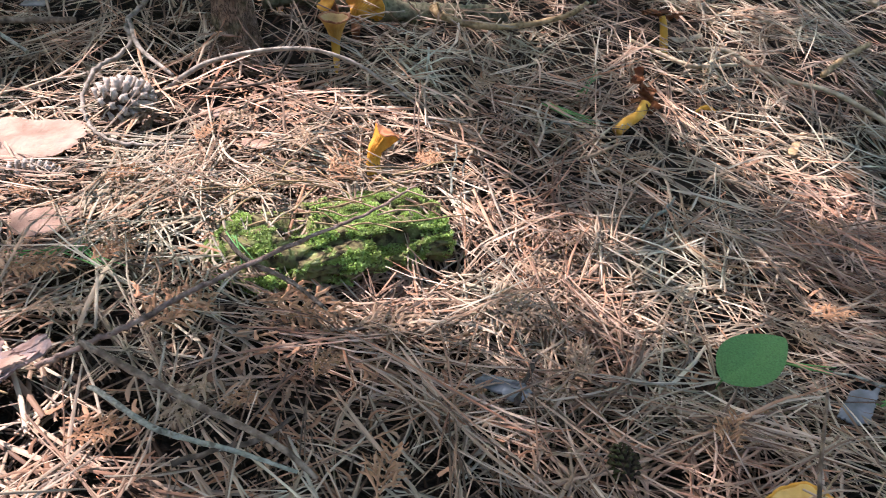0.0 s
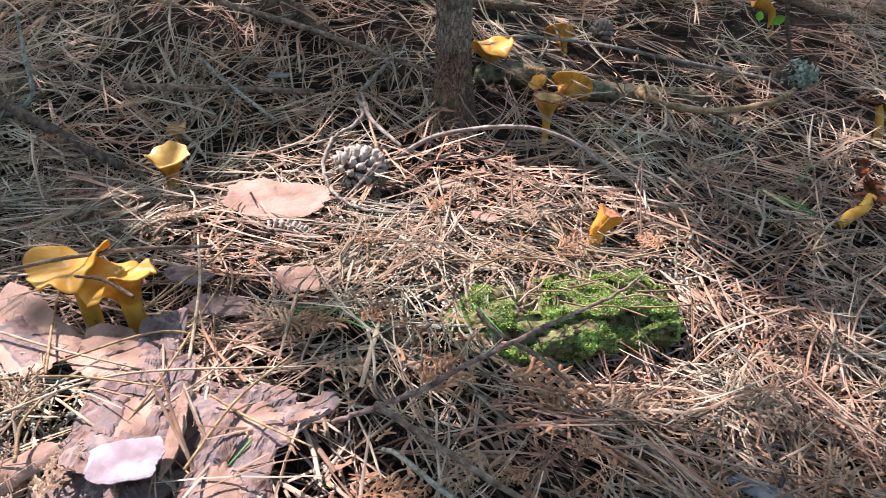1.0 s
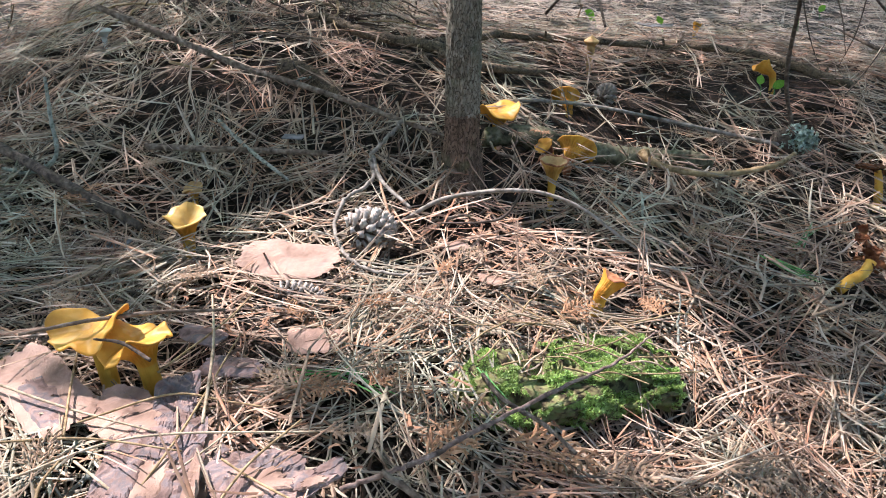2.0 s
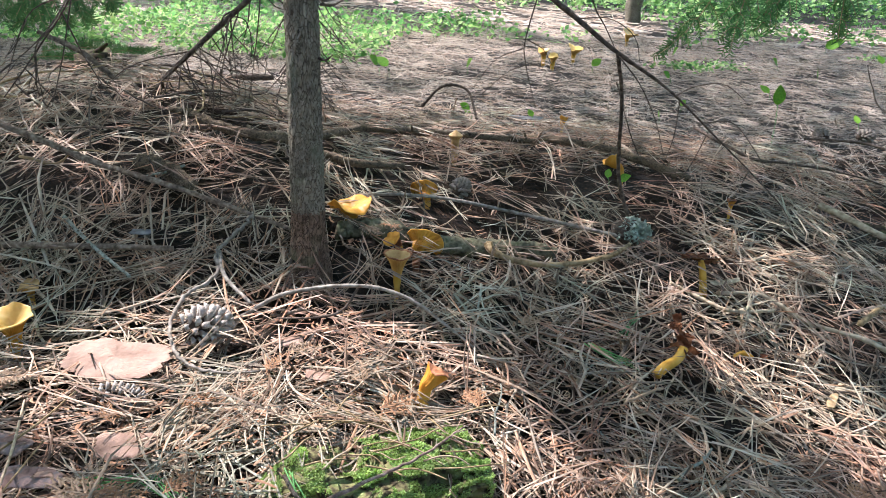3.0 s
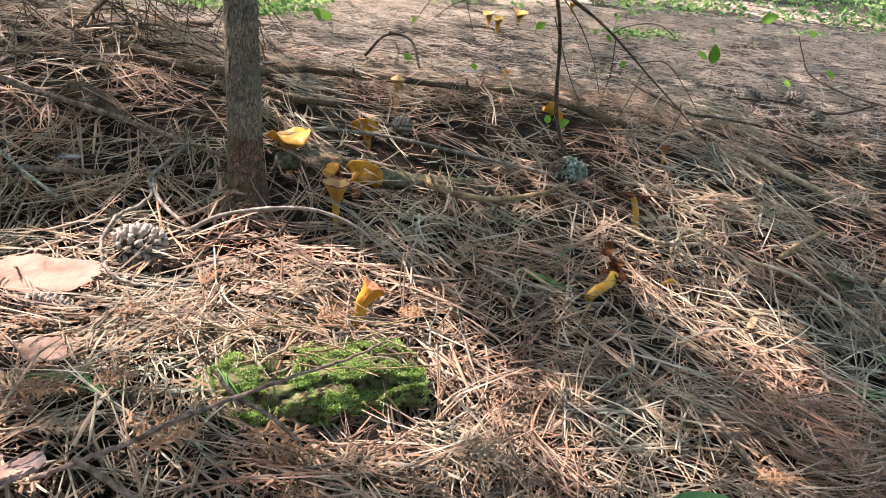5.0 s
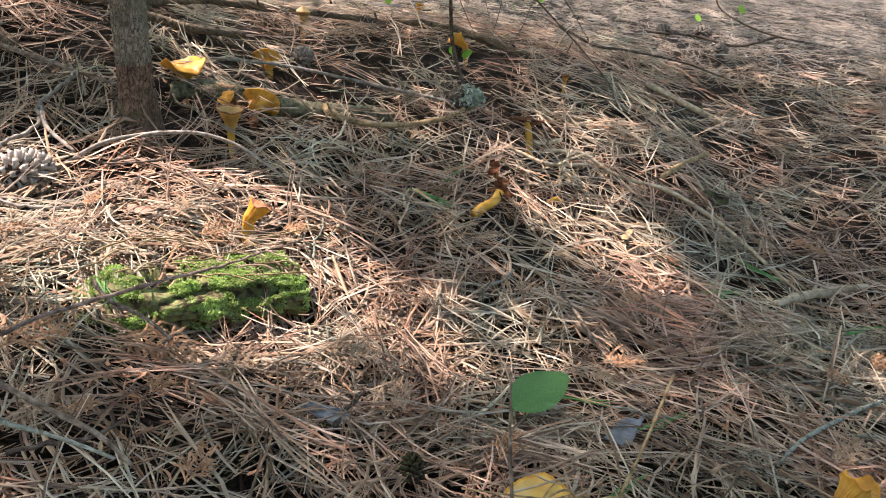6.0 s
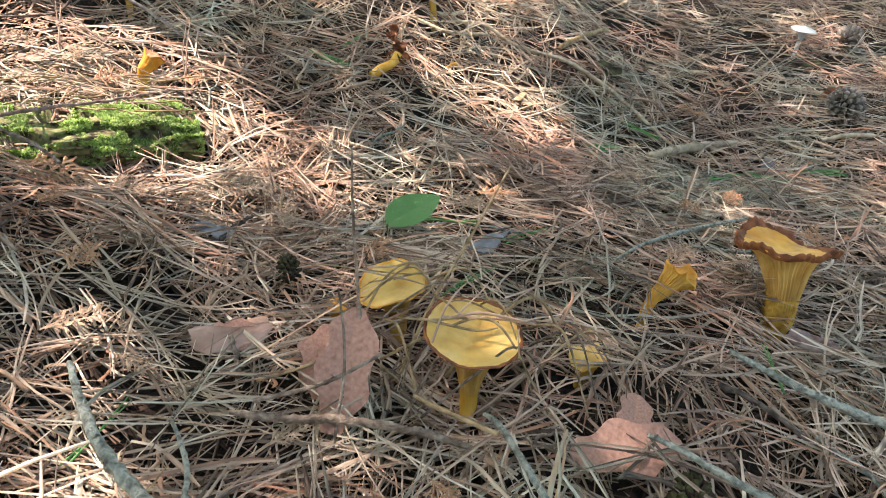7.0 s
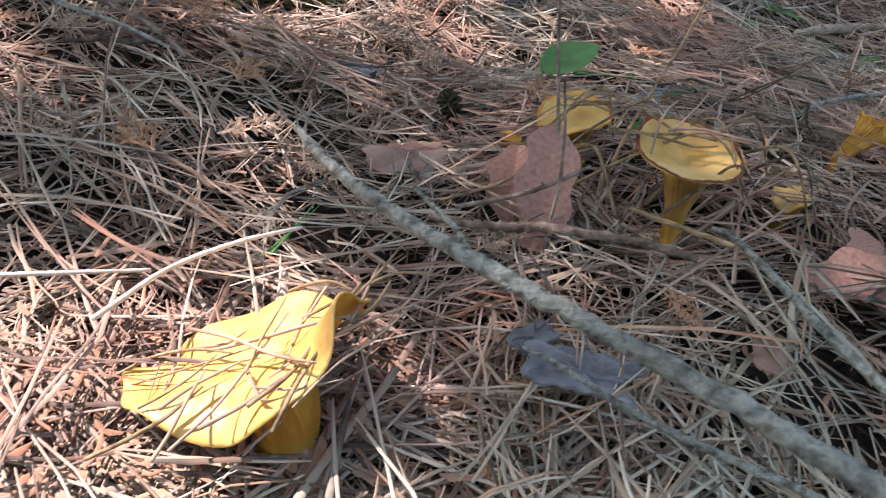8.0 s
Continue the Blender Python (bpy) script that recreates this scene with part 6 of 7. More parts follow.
def pine_cone(label, x, y, length, width, turn, tilt, material, seed, up=0.0):
    t = thing("pine_cone", label, "pine cone", "fallen pine cones")
    m = pose(x, y, hz(x, y) + up + width * 0.42, 0, tilt, turn)
    t.matrix_world = m
    v, f = tube_arrays([(-length * 0.42, 0, 0), (-length * 0.2, 0, 0), (length * 0.1, 0, 0), (length * 0.46, 0, 0)], [width * 0.2, width * 0.3, width * 0.24, width * 0.06], 10, 0.05, 12, seed)
    mesh_object("core", v, f, M_CONECORE, t)
    sm = scale_mesh("scale", material)
    n = 60
    for i in range(n):
        u = (i + 0.5) / n
        ang = i * 2.399963
        prof = math.sin(math.pi * min(1, 0.12 + u * 0.86) ** 0.85) ** 0.7
        s = width / 0.045 * (0.45 + 0.65 * prof)
        ax = -length * 0.42 + length * 0.84 * u
        open_ang = 74 - 50 * u
        loc = Matrix.Translation((ax, 0, 0)) @ Matrix.Rotation(ang, 4, "X") @ Matrix.Translation((0, 0, width * 0.18 * prof)) @ Matrix.Rotation(radians(-open_ang), 4, "Y")
        sc = new("scale", sm)
        sc.parent = t
        sc.matrix_basis = loc @ Matrix.Diagonal((s, s, s, 1))


pine_cone("open grey weathered pine cone lying on the sunlit needles", -0.315, 0.702, 0.058, 0.047, 25, -8, M_CONE, 1, up=-0.004)
pine_cone("flattened pale pine cone sunk in the needles", -0.346, 0.562, 0.054, 0.030, 12, 0, M_CONE, 2, up=-0.004)
pine_cone("dark closed pine cone beside an orange mushroom", -0.058, 1.155, 0.040, 0.032, 60, -20, M_CONEDARK, 3, up=0.008)
pine_cone("grey brown open pine cone on shaded needles", 0.955, 0.805, 0.056, 0.050, 200, -25, M_CONEDARK, 4)
pine_cone("dark rotten pine cone in loose litter", 0.355, 0.042, 0.032, 0.024, 75, -10, M_ROT, 5, up=-0.002)
pine_cone("brown pine cone on the back slope", 1.005, 2.09, 0.055, 0.040, 15, -5, M_CONEDARK, 6)
pine_cone("dark pine cone on the back slope", 0.875, 2.06, 0.05, 0.036, 120, -5, M_CONEDARK, 7)
pine_cone("brown damp pine cone far back", 0.99, 1.90, 0.05, 0.036, 40, -5, M_CONEDARK, 8)
pine_cone("small dark cone in loose litter", 0.128, 0.298, 0.024, 0.018, 100, -20, M_ROT, 9, up=0.006)
pine_cone("dark brown cone at the edge of the clearing", 1.20, 1.18, 0.05, 0.045, 30, -20, M_CONEDARK, 10)


# ---- mushrooms ----
def chanterelle(label, x, y, h, stem_r, cap_r, turn=0.0, lean=(0.0, 0.0), tilt=(0.0, 0.0), depth=0.35, waves=0.12, lift=0.12, ridges=44, seed=0, cap=None, gills=None, stem=None, rim=0.0, up=-0.006,
                group="yellow mushrooms", neck=0.5, thick=0.0016, rimmat=None, flat=1.0, flare=1.35):
    """A funnel-shaped mushroom: stem, ridged flare, wavy cap, and a browned rim where it has one."""
    cap, gills, stem = cap or M_CAP, gills or M_GILL, stem or M_STEM
    rng = np.random.default_rng(seed)
    ph = rng.uniform(0, 6.28, 6)
    t = thing("mushroom", label, "mushroom", group, pose(x, y, hz(x, y) + up, 0, 0, turn))
    A = 132

    def place(r, z, w, wav):
        f = min(1, max(0, (z / h - neck) / (1 - neck)))
        g = min(1, r / cap_r)
        rr = r * (1 + wav * (0.5 * math.sin(2 * w + ph[0]) + 0.4 * math.sin(3 * w + ph[1]) + 0.25 * math.sin(5 * w + ph[2]) + 0.12 * math.sin(11 * w + ph[3])) * g * g)
        zz = z + lift * cap_r * g ** 2.2 * f * (0.6 * math.sin(2 * w + ph[4]) + 0.5 * math.sin(3 * w + ph[5]) + 0.2 * math.sin(7 * w + ph[0]))
        p = Vector((rr * math.cos(w), rr * math.sin(w) * flat, zz - neck * h))
        s = f * f * (3 - 2 * f) if z < h * 0.98 else 1.0
        s = min(1.0, max(s, min(1.0, (z - neck * h) / (0.25 * h)) if z > neck * h else 0.0))
        p = Euler((radians(tilt[0]) * s, radians(tilt[1]) * s, 0)).to_matrix() @ p
        k = min(1.0, max(0.0, z / h))
        b = k ** 1.4
        return Vector((p.x + lean[0] * b, p.y + lean[1] * b, p.z + neck * h))

    def revolve(name, prof, mt, label2="", amp=None):
        verts, faces = [], []
        for i, (r, z) in enumerate(prof):
            for k in range(A):
                w = 2 * math.pi * k / A
                rr = r
                if amp:
                    rr = r + amp[i] * (math.sin(ridges * w + 0.8 * math.sin(3 * w + ph[1])) + 0.4 * math.sin(ridges * 0.5 * w + ph[2]))
                q = place(rr, z, w, waves)
                q += Vector((0, 0, 0.0006 * noise.noise(Vector((q.x * 150, q.y * 150, seed)))))
                verts.append(q)
        for i in range(len(prof) - 1):
            for k in range(A):
                k2 = (k + 1) % A
                faces.append((i * A + k, i * A + k2, (i + 1) * A + k2, (i + 1) * A + k))
        return mesh_object(name, verts, faces, mt, t, label2)

    hn = neck * h
    stem_prof = [(stem_r * 0.55, -0.026), (stem_r * 0.8, -0.010), (stem_r * 0.9, 0.0), (stem_r * 1.03, 0.25 * hn), (stem_r, 0.6 * hn), (stem_r * 1.03, hn)]
    revolve("stem", stem_prof, stem, "", [0, 0, 0, 0.0001, 0.0002, 0.0003])
    n = 14
    und, amp = [], []
    for i in range(n + 1):
        f = i / n
        r = stem_r * 1.03 + (cap_r - stem_r * 1.03) * f ** 1.45
        z = hn + (h - hn) * (1 - (1 - f) ** flare)
        und.append((r, z))
        amp.append(0.0017 * min(1, 4 * f + 0.25) * (1 - 0.7 * f ** 6) * min(1.0, cap_r / 0.03))
    revolve("ridged_underside", und, gills, "", amp)
    cd = depth * (h - hn)
    topz = h + thick
    prof = [(cap_r, h), (cap_r * 1.012, h + thick * 0.5), (cap_r * 0.985, topz)]
    inner = [(cap_r * g, topz - cd * (1 - g) ** 1.2 * 1.0) for g in (0.93, 0.86, 0.76, 0.64, 0.5, 0.36, 0.22, 0.1, 0.004)]
    if rim > 0:
        edge = 1 - rim
        frill = rng.uniform(0, 6.28, 3)
        band = []
        for r0, z0, k0 in ((0.985, -0.0046, 0.3), (1.03, -0.0030, 0.8), (1.055, 0.0002, 1.0), (1.045, 0.0028, 1.0), (1.0, 0.0034, 0.9), (edge + rim * 0.3, 0.0010, 0.5), (edge - 0.02, -0.0012, 0.2)):
            band.append((r0, z0, k0))
        verts, faces = [], []
        for r0, z0, k0 in band:
            for k in range(A):
                w = 2 * math.pi * k / A
                wob = 0.7 * math.sin(9 * w + 2 * math.sin(3 * w + frill[0])) + 1.0 * math.sin(29 * w + 2 * math.sin(4 * w + frill[1]))
                zr = h + thick - cd * max(0.0, 1 - r0) ** 1.2
                size = cap_r / 0.042 * min(1.0, rim / 0.10)
                q = place(cap_r * r0 + 0.0012 * size * k0 * wob, zr, w, waves)
                verts.append(q + Vector((0, 0, z0 * size + size * k0 * (0.0014 * math.sin(7 * w + frill[2]) + 0.0013 * math.sin(29 * w + 1 + 2 * math.sin(4 * w + frill[1]))))))
        for i in range(len(band) - 1):
            for k in range(A):
                k2 = (k + 1) % A
                faces.append((i * A + k, i * A + k2, (i + 1) * A + k2, (i + 1) * A + k))
        mesh_object("rim", verts, faces, rimmat or M_RIM, t, "browned wavy rim")
        revolve("cap", prof + inner, cap)
    else:
        revolve("cap", prof + inner, cap)
    return t


# beside the sapling
chanterelle("yellow funnel mushroom with buff ridges beside a log", -0.1205, 0.878, 0.043, 0.0050, 0.0180, turn=20, depth=0.6, waves=0.05, lift=0.05, seed=1, cap=M_TANCAP, gills=M_GILLPALE, ridges=34, neck=0.35, up=-0.014, rim=0.08, rimmat=M_ROTCAP)
chanterelle("tilted yellow mushroom with a dark rotten underside", -0.104, 0.952, 0.030, 0.007, 0.027, turn=0, lean=(0.006, -0.004), tilt=(-58, 24), depth=0.2, waves=0.08, lift=0.12, ridges=30, seed=2, cap=M_CAP, gills=M_CAP, stem=M_ROTCAP, neck=0.4, up=-0.008)
chanterelle("small withered orange mushroom against its neighbour", -0.128, 0.945, 0.026, 0.005, 0.012, turn=0, lean=(-0.006, 0), tilt=(30, -20), depth=0.1, waves=0.2, lift=0.3, seed=3, cap=M_GILL, gills=M_ROTCAP, neck=0.4, up=-0.004)
chanterelle("broad flat yellow mushroom with an upturned edge behind the sapling", -0.208, 0.985, 0.034, 0.007, 0.034, turn=10, lean=(0.004, 0.0), tilt=(0, -6), depth=0.35, waves=0.16, lift=0.30, seed=5, cap=M_CAP, neck=0.3, up=-0.006, flat=0.75)
chanterelle("orange mushroom leaning away with its ridges showing", -0.112, 1.150, 0.032, 0.006, 0.0235, turn=0, lean=(-0.008, 0.004), tilt=(-62, -10), depth=0.3, waves=0.08, lift=0.08, seed=6, cap=M_CAP, gills=M_GILL, neck=0.35, up=-0.024)
chanterelle("yellow mushroom pushing up under the needles", -0.056, 0.645, 0.040, 0.0066, 0.0135, turn=0, lean=(0.006, 0.002), tilt=(-24, 26), depth=-0.2, waves=0.22, lift=0.3, seed=7, cap=M_ROTCAP, gills=M_GILL, neck=0.5, up=-0.016)
# left of the clearing
chanterelle("yellow wavy mushroom standing in the shaded litter", -0.503, 0.640, 0.046, 0.0062, 0.0215, turn=0, lean=(0.002, 0.0), tilt=(9, 0), depth=0.6, waves=0.2, lift=0.25, seed=8, cap=M_CAPPALE, neck=0.35, up=-0.006)
chanterelle("small dull yellow mushroom buried in litter", -0.545, 0.735, 0.016, 0.004, 0.012, turn=0, tilt=(10, 0), depth=0.3, waves=0.2, lift=0.3, seed=9, cap=M_TANCAP, neck=0.35, up=-0.010)
chanterelle("large yellow mushroom with a folded wavy cap joined to its twin", -0.441, 0.400, 0.060, 0.0068, 0.028, turn=20, lean=(-0.004, 0.004), tilt=(4, -9), flare=1.7, depth=0.16, waves=0.26, lift=0.38, ridges=52, seed=12, cap=M_CAP, gills=M_GILL, stem=M_STEM, neck=0.62, up=-0.008)
chanterelle("large yellow mushroom with an upturned ridged lobe", -0.404, 0.402, 0.055, 0.0072, 0.028, turn=140, lean=(0.002, 0.004), tilt=(-6, 9), flare=1.7, depth=0.2, waves=0.24, lift=0.42, ridges=52, seed=11, cap=M_CAP, gills=M_GILL, stem=M_STEM, neck=0.6, up=-0.008)
# right of the moss
def withered(label, x, y, pts, radii, scraps, seed):
    t = thing("mushroom", label, "mushroom", "withered mushrooms")
    tube("stem", pts, radii, M_STEM, t, sides=14, n=24, seed=seed, rough=0.03)
    rng = np.random.default_rng(seed)
    for k, (p, r, sq) in enumerate(scraps):
        for leaf in range(3):
            turn, curl, wide = rng.uniform(0, 6.28), rng.uniform(0.8, 2.6), r * rng.uniform(0.7, 1.1)
            bm = bmesh.new()
            rows = []
            for a in range(13):
                u = a / 12
                row = []
                for b in range(9):
                    v = b / 4 - 1
                    rag = 1 + 0.35 * noise.noise(Vector((u * 4, v * 2, seed + k * 3 + leaf)))
                    along = r * 1.5 * math.sin(curl * u) / curl * 1.6
                    up = r * 1.2 * (1 - math.cos(curl * u)) / curl * (1 if leaf % 2 else -0.7) + 0.0015 * noise.noise(Vector((u * 7, v * 5, seed + leaf)))
                    side = wide * v * (0.35 + math.sin(math.pi * min(1, u * 0.85 + 0.1))) * 0.7 * rag
                    x2, y2 = along * rag * math.cos(turn) - side * math.sin(turn), along * rag * math.sin(turn) + side * math.cos(turn)
                    row.append(bm.verts.new(Vector((p[0] + x2 * sq[0], p[1] + y2 * sq[1], p[2] + (up + 0.25 * side * v) * sq[2] * 1.5))))
                rows.append(row)
            for a in range(12):
                for b in range(8):
                    bm.faces.new((rows[a][b], rows[a + 1][b], rows[a + 1][b + 1], rows[a][b + 1]))
            bmesh.ops.solidify(bm, geom=bm.faces[:], thickness=0.0009)
            part("cap_scrap", bm, M_ROTCAP if leaf else M_RIM, t, "shrivelled red brown cap")
    return t


hc = hz(0.322, 1.018) - 0.006
withered("withered mushroom with a yellow stem and a red brown shrunken cap", 0.322, 1.018, [(0.325, 1.016, hc - 0.02), (0.322, 1.018, hc), (0.318, 1.022, hc + 0.022), (0.314, 1.026, hc + 0.036)], [0.0058, 0.0058, 0.0052, 0.0045],
         [((0.312, 1.026, hc + 0.040), 0.012, (1.1, 0.9, 0.5)), ((0.302, 1.028, hc + 0.036), 0.009, (0.9, 0.9, 0.6)), ((0.326, 1.026, hc + 0.037), 0.008, (1.1, 0.8, 0.5))], 3)
hd = hz(0.225, 0.785) + 0.004
withered("broken mushroom lying over with an orange stem and torn brown cap", 0.225, 0.785, [(0.212, 0.769, hd - 0.003), (0.224, 0.778, hd + 0.004), (0.240, 0.790, hd + 0.010), (0.248, 0.80, hd + 0.020)], [0.0064, 0.0066, 0.006, 0.006],
         [((0.252, 0.802, hd + 0.020), 0.012, (0.9, 0.8, 1.1)), ((0.248, 0.812, hd + 0.032), 0.008, (1.0, 0.8, 0.9)), ((0.243, 0.828, hd + 0.040), 0.010, (0.9, 0.6, 0.8))], 5)
hy = hz(0.343, 0.845) + 0.004
withered("scattered yellow mushroom crumbs in the needles", 0.343, 0.845, [(0.325, 0.845, hy - 0.004), (0.338, 0.848, hy + 0.001), (0.350, 0.845, hy - 0.003)], [0.002, 0.0034, 0.002], [((0.362, 0.842, hy), 0.004, (1.2, 0.8, 0.5))], 7)
# on the back slope
chanterelle("tan round-capped mushroom behind a fallen branch", -0.088, 1.405, 0.036, 0.0072, 0.0140, flare=0.6, depth=-1.3, waves=0.03, lift=0.02, seed=14, cap=M_TANCAP, gills=M_TANCAP, stem=M_TANCAP, neck=0.78, up=-0.004, group="small far mushrooms")
chanterelle("orange mushroom with a bent cap behind the dead sapling", 0.240, 1.385, 0.040, 0.006, 0.017, lean=(-0.012, 0.0), tilt=(-20, -35), depth=0.2, waves=0.18, lift=0.25, seed=15, cap=M_GILL, neck=0.4, up=-0.008, group="small far mushrooms")
chanterelle("small orange brown mushroom on the slope", 0.428, 1.297, 0.024, 0.003, 0.0085, depth=0.1, waves=0.1, lift=0.1, seed=16, cap=M_RIM, gills=M_GILL, neck=0.5, group="small far mushrooms")
chanterelle("small yellow mushroom on the far litter", 0.151, 1.84, 0.030, 0.005, 0.011, tilt=(-30, 10), depth=0.2, waves=0.2, lift=0.2, seed=17, cap=M_CAP, neck=0.4, group="small far mushrooms")
for k, (x, y, h, r) in enumerate(((0.150, 3.27, 0.055, 0.022), (0.185, 3.15, 0.05, 0.022), (0.290, 3.42, 0.06, 0.031), (0.655, 4.35, 0.07, 0.044))):
    chanterelle("sunlit yellow mushroom far back at the edge of the undergrowth", x, y, h, 0.009, r, turn=10 * k, tilt=(20, 6 * k - 9), depth=0.3, waves=0.16, lift=0.22, seed=20 + k, cap=M_CAPPALE, gills=M_GILLPALE, neck=0.45, up=-0.016, group="far yellow mushrooms")
# the foreground group
chanterelle("large flat yellow mushroom with a browned rim under dry stalks", 0.248, 0.132, 0.053, 0.0055, 0.0300, turn=0, lean=(-0.004, 0.014), tilt=(4, 3), flare=2.3, depth=0.22, waves=0.05, lift=0.06, ridges=52, seed=31, cap=M_CAPPALE, gills=M_GILLPALE, neck=0.30, rim=0.02, up=-0.010)
chanterelle("flat yellow mushroom half hidden by dry stalks", 0.211, 0.226, 0.036, 0.0065, 0.023, turn=10, lean=(0.0, 0.012), tilt=(6, -12), flare=2.0, depth=0.25, waves=0.10, lift=0.12, ridges=46, seed=32, cap=M_CAPPALE, gills=M_GILLPALE, neck=0.35, rim=0.02, rimmat=M_GILL, up=-0.010)
chanterelle("tiny orange button mushroom beside a larger cap", 0.166, 0.238, 0.022, 0.0045, 0.0075, depth=-0.4, waves=0.08, lift=0.05, seed=33, cap=M_GILL, neck=0.5, up=-0.012)
chanterelle("lumpy yellow mushroom emerging from the needles", 0.338, 0.172, 0.013, 0.007, 0.0145, depth=-0.3, waves=0.28, lift=0.35, seed=34, cap=M_CAPPALE, neck=0.2, up=-0.014, flat=0.8)
chanterelle("small bright yellow trumpet mushroom leaning over", 0.416, 0.254, 0.034, 0.0043, 0.0140, turn=0, lean=(0.018, 0.013), tilt=(-8, 26), depth=0.35, waves=0.34, lift=0.42, ridges=30, seed=35, cap=M_GILL, gills=M_CAP, stem=M_GILL, neck=0.30, up=-0.010)
chanterelle("big yellow mushroom with thick ridges and a curled brown rim", 0.540, 0.258, 0.067, 0.0135, 0.038, turn=0, lean=(-0.010, 0.012), tilt=(-13, 4), flare=1.9, depth=0.16, waves=0.12, lift=0.14, ridges=40, seed=36, cap=M_CAP, gills=M_GILLPALE, stem=M_STEMROUGH, neck=0.45, rim=0.15, up=-0.008)
chanterelle("large sunlit yellow mushroom with an upturned corner under needles", 0.046, -0.014, 0.043, 0.0125, 0.056, turn=0, lean=(-0.003, 0.012), tilt=(-17, -28), flare=2.2, depth=0.2, waves=0.14, lift=0.24, ridges=56, seed=37, cap=M_CAPPALE, gills=M_GILL, neck=0.35, up=-0.010, flat=0.72)
chanterelle("white dome-capped mushroom on shaded needles", 1.088, 1.172, 0.040, 0.004, 0.0245, depth=-0.45, flare=2.8, waves=0.03, lift=0.02, ridges=40, seed=38, cap=M_WHITECAP, gills=M_WHITECAP, stem=M_WHITECAP, neck=0.55, group="white mushrooms")
chanterelle("small white mushroom cap in the litter mound", -0.862, 1.065, 0.018, 0.004, 0.014, depth=-0.4, waves=0.03, lift=0.02, seed=39, cap=M_WHITECAP, gills=M_WHITECAP, stem=M_WHITECAP, neck=0.4, group="white mushrooms")


# ---- leaves ----
def leaf_mesh(name, outline, material, bend=0.1, cup=0.15, ribs=5, thick=0.0004):
    """A leaf blade from a half-width function along its length, with a midrib groove and side veins."""
    n, m = 34, 12
    verts, faces = [], []
    for lvl in (1, -1):
        for i in range(n + 1):
            f = i / n
            for j in range(-m, m + 1):
                g = j / m
                w = outline(f, 1 if g >= 0 else -1)
                y = g * w
                z = cup * abs(y) - bend * (f - 0.5) ** 2 * 0.5 - 0.0006 * math.exp(-(g / 0.06) ** 2)
                z += 0.00035 * math.sin(ribs * 2 * math.pi * (f - 0.45 * abs(g))) * (abs(g) ** 0.5) + 0.0012 * noise.noise(Vector((f * 3, y * 60, 2)))
                verts.append((f, y, z + lvl * thick / 2))
    row = 2 * m + 1
    half = (n + 1) * row
    for lvl in (0, 1):
        for i in range(n):
            for j in range(2 * m):
                b = lvl * half + i * row + j
                q = (b, b + row, b + row + 1, b + 1)
                faces.append(q if lvl == 0 else q[::-1])
    me = bpy.data.meshes.new(name)
    me.from_pydata(verts, [], faces)
    me.materials.append(material)
    me.polygons.foreach_set("use_smooth", [True] * len(me.polygons))
    return me


def oval(width, point=1.0):
    return lambda f, sg: width * max(0.002, math.sin(math.pi * f ** 0.85)) ** 0.75 * (1 - 0.25 * f * point)


def oakish(width, seed, amp=0.16):
    rng = random.Random(seed)
    ph = [rng.uniform(0, 6.28) for _ in range(4)]

    def edge(f, sg):
        body = max(0.03, math.sin(math.pi * min(1, 0.08 + 0.9 * f) ** 1.2)) ** 0.6
        lobe = 1 + amp * math.sin(2.4 * 2 * math.pi * f + ph[0 if sg > 0 else 1]) + 0.04 * math.sin(22 * f + ph[2])
        return width * body * lobe
    return edge


def leaf_at(name, label, category, me, base, tip, face, stalk=None, group=""):
    """Sets a leaf from its stalk end to its tip, its upper face turned towards face."""
    b, t = Vector(base), Vector(tip)
    d = t - b
    x = d.normalized()
    z = (Vector(face) - x * Vector(face).dot(x)).normalized()
    y = z.cross(x)
    s = d.length
    m = Matrix((x, y, z)).transposed().to_4x4()
    m.translation = b
    if stalk:
        th = thing(name, label, category, group)
        bl = new("blade", me)
        bl.parent = th
        bl.matrix_basis = m @ Matrix.Diagonal((s, s, s, 1))
        tube("stalk", stalk, [0.0009, 0.0007, 0.0006], M_GREENNEEDLE, th, sides=6, n=12)
        return th
    ob = new(name, me)
    ob.matrix_world = m @ Matrix.Diagonal((s, s, s, 1))
    return tagged(ob, label, category, group)


leaf_at("green_leaf", "single round green leaf on a short stalk above the needles", "leaf", leaf_mesh("blade", oval(0.40, 0.6), M_LEAF, 0.15, 0.12, 6), (0.211, 0.372, 0.008), (0.260, 0.398, 0.026), (-0.2, -0.12, 1.0),
        stalk=[(0.211, 0.372, 0.008), (0.213, 0.378, -0.005), (0.218, 0.388, hz(0.218, 0.388) - 0.01)])
leaf_at("oak_leaf", "large dry pink brown oak leaf propped upright", "leaf", leaf_mesh("oak_leaf", oakish(0.21, 3), M_OAK, 0.2, 0.22, 6), (0.163, 0.110, 0.024), (0.178, 0.176, 0.067), (-0.1, -1.0, 0.75))
leaf_at("oak_leaf", "small lobe of dry oak leaf beside a larger one", "leaf", leaf_mesh("oak_leaf", oakish(0.32, 5), M_OAK, 0.25, 0.3, 5), (0.155, 0.150, 0.012), (0.160, 0.185, 0.045), (-0.35, -1.0, 0.7))
leaf_at("oak_leaf", "dry lobed pink brown oak leaf lying flat on needles", "leaf", leaf_mesh("oak_leaf", oakish(0.25, 8), M_OAK, 0.2, 0.18, 6), (0.297, 0.076, hz(0.297, 0.076) + 0.007), (0.366, 0.080, hz(0.366, 0.080) + 0.010), (0, -0.25, 1))
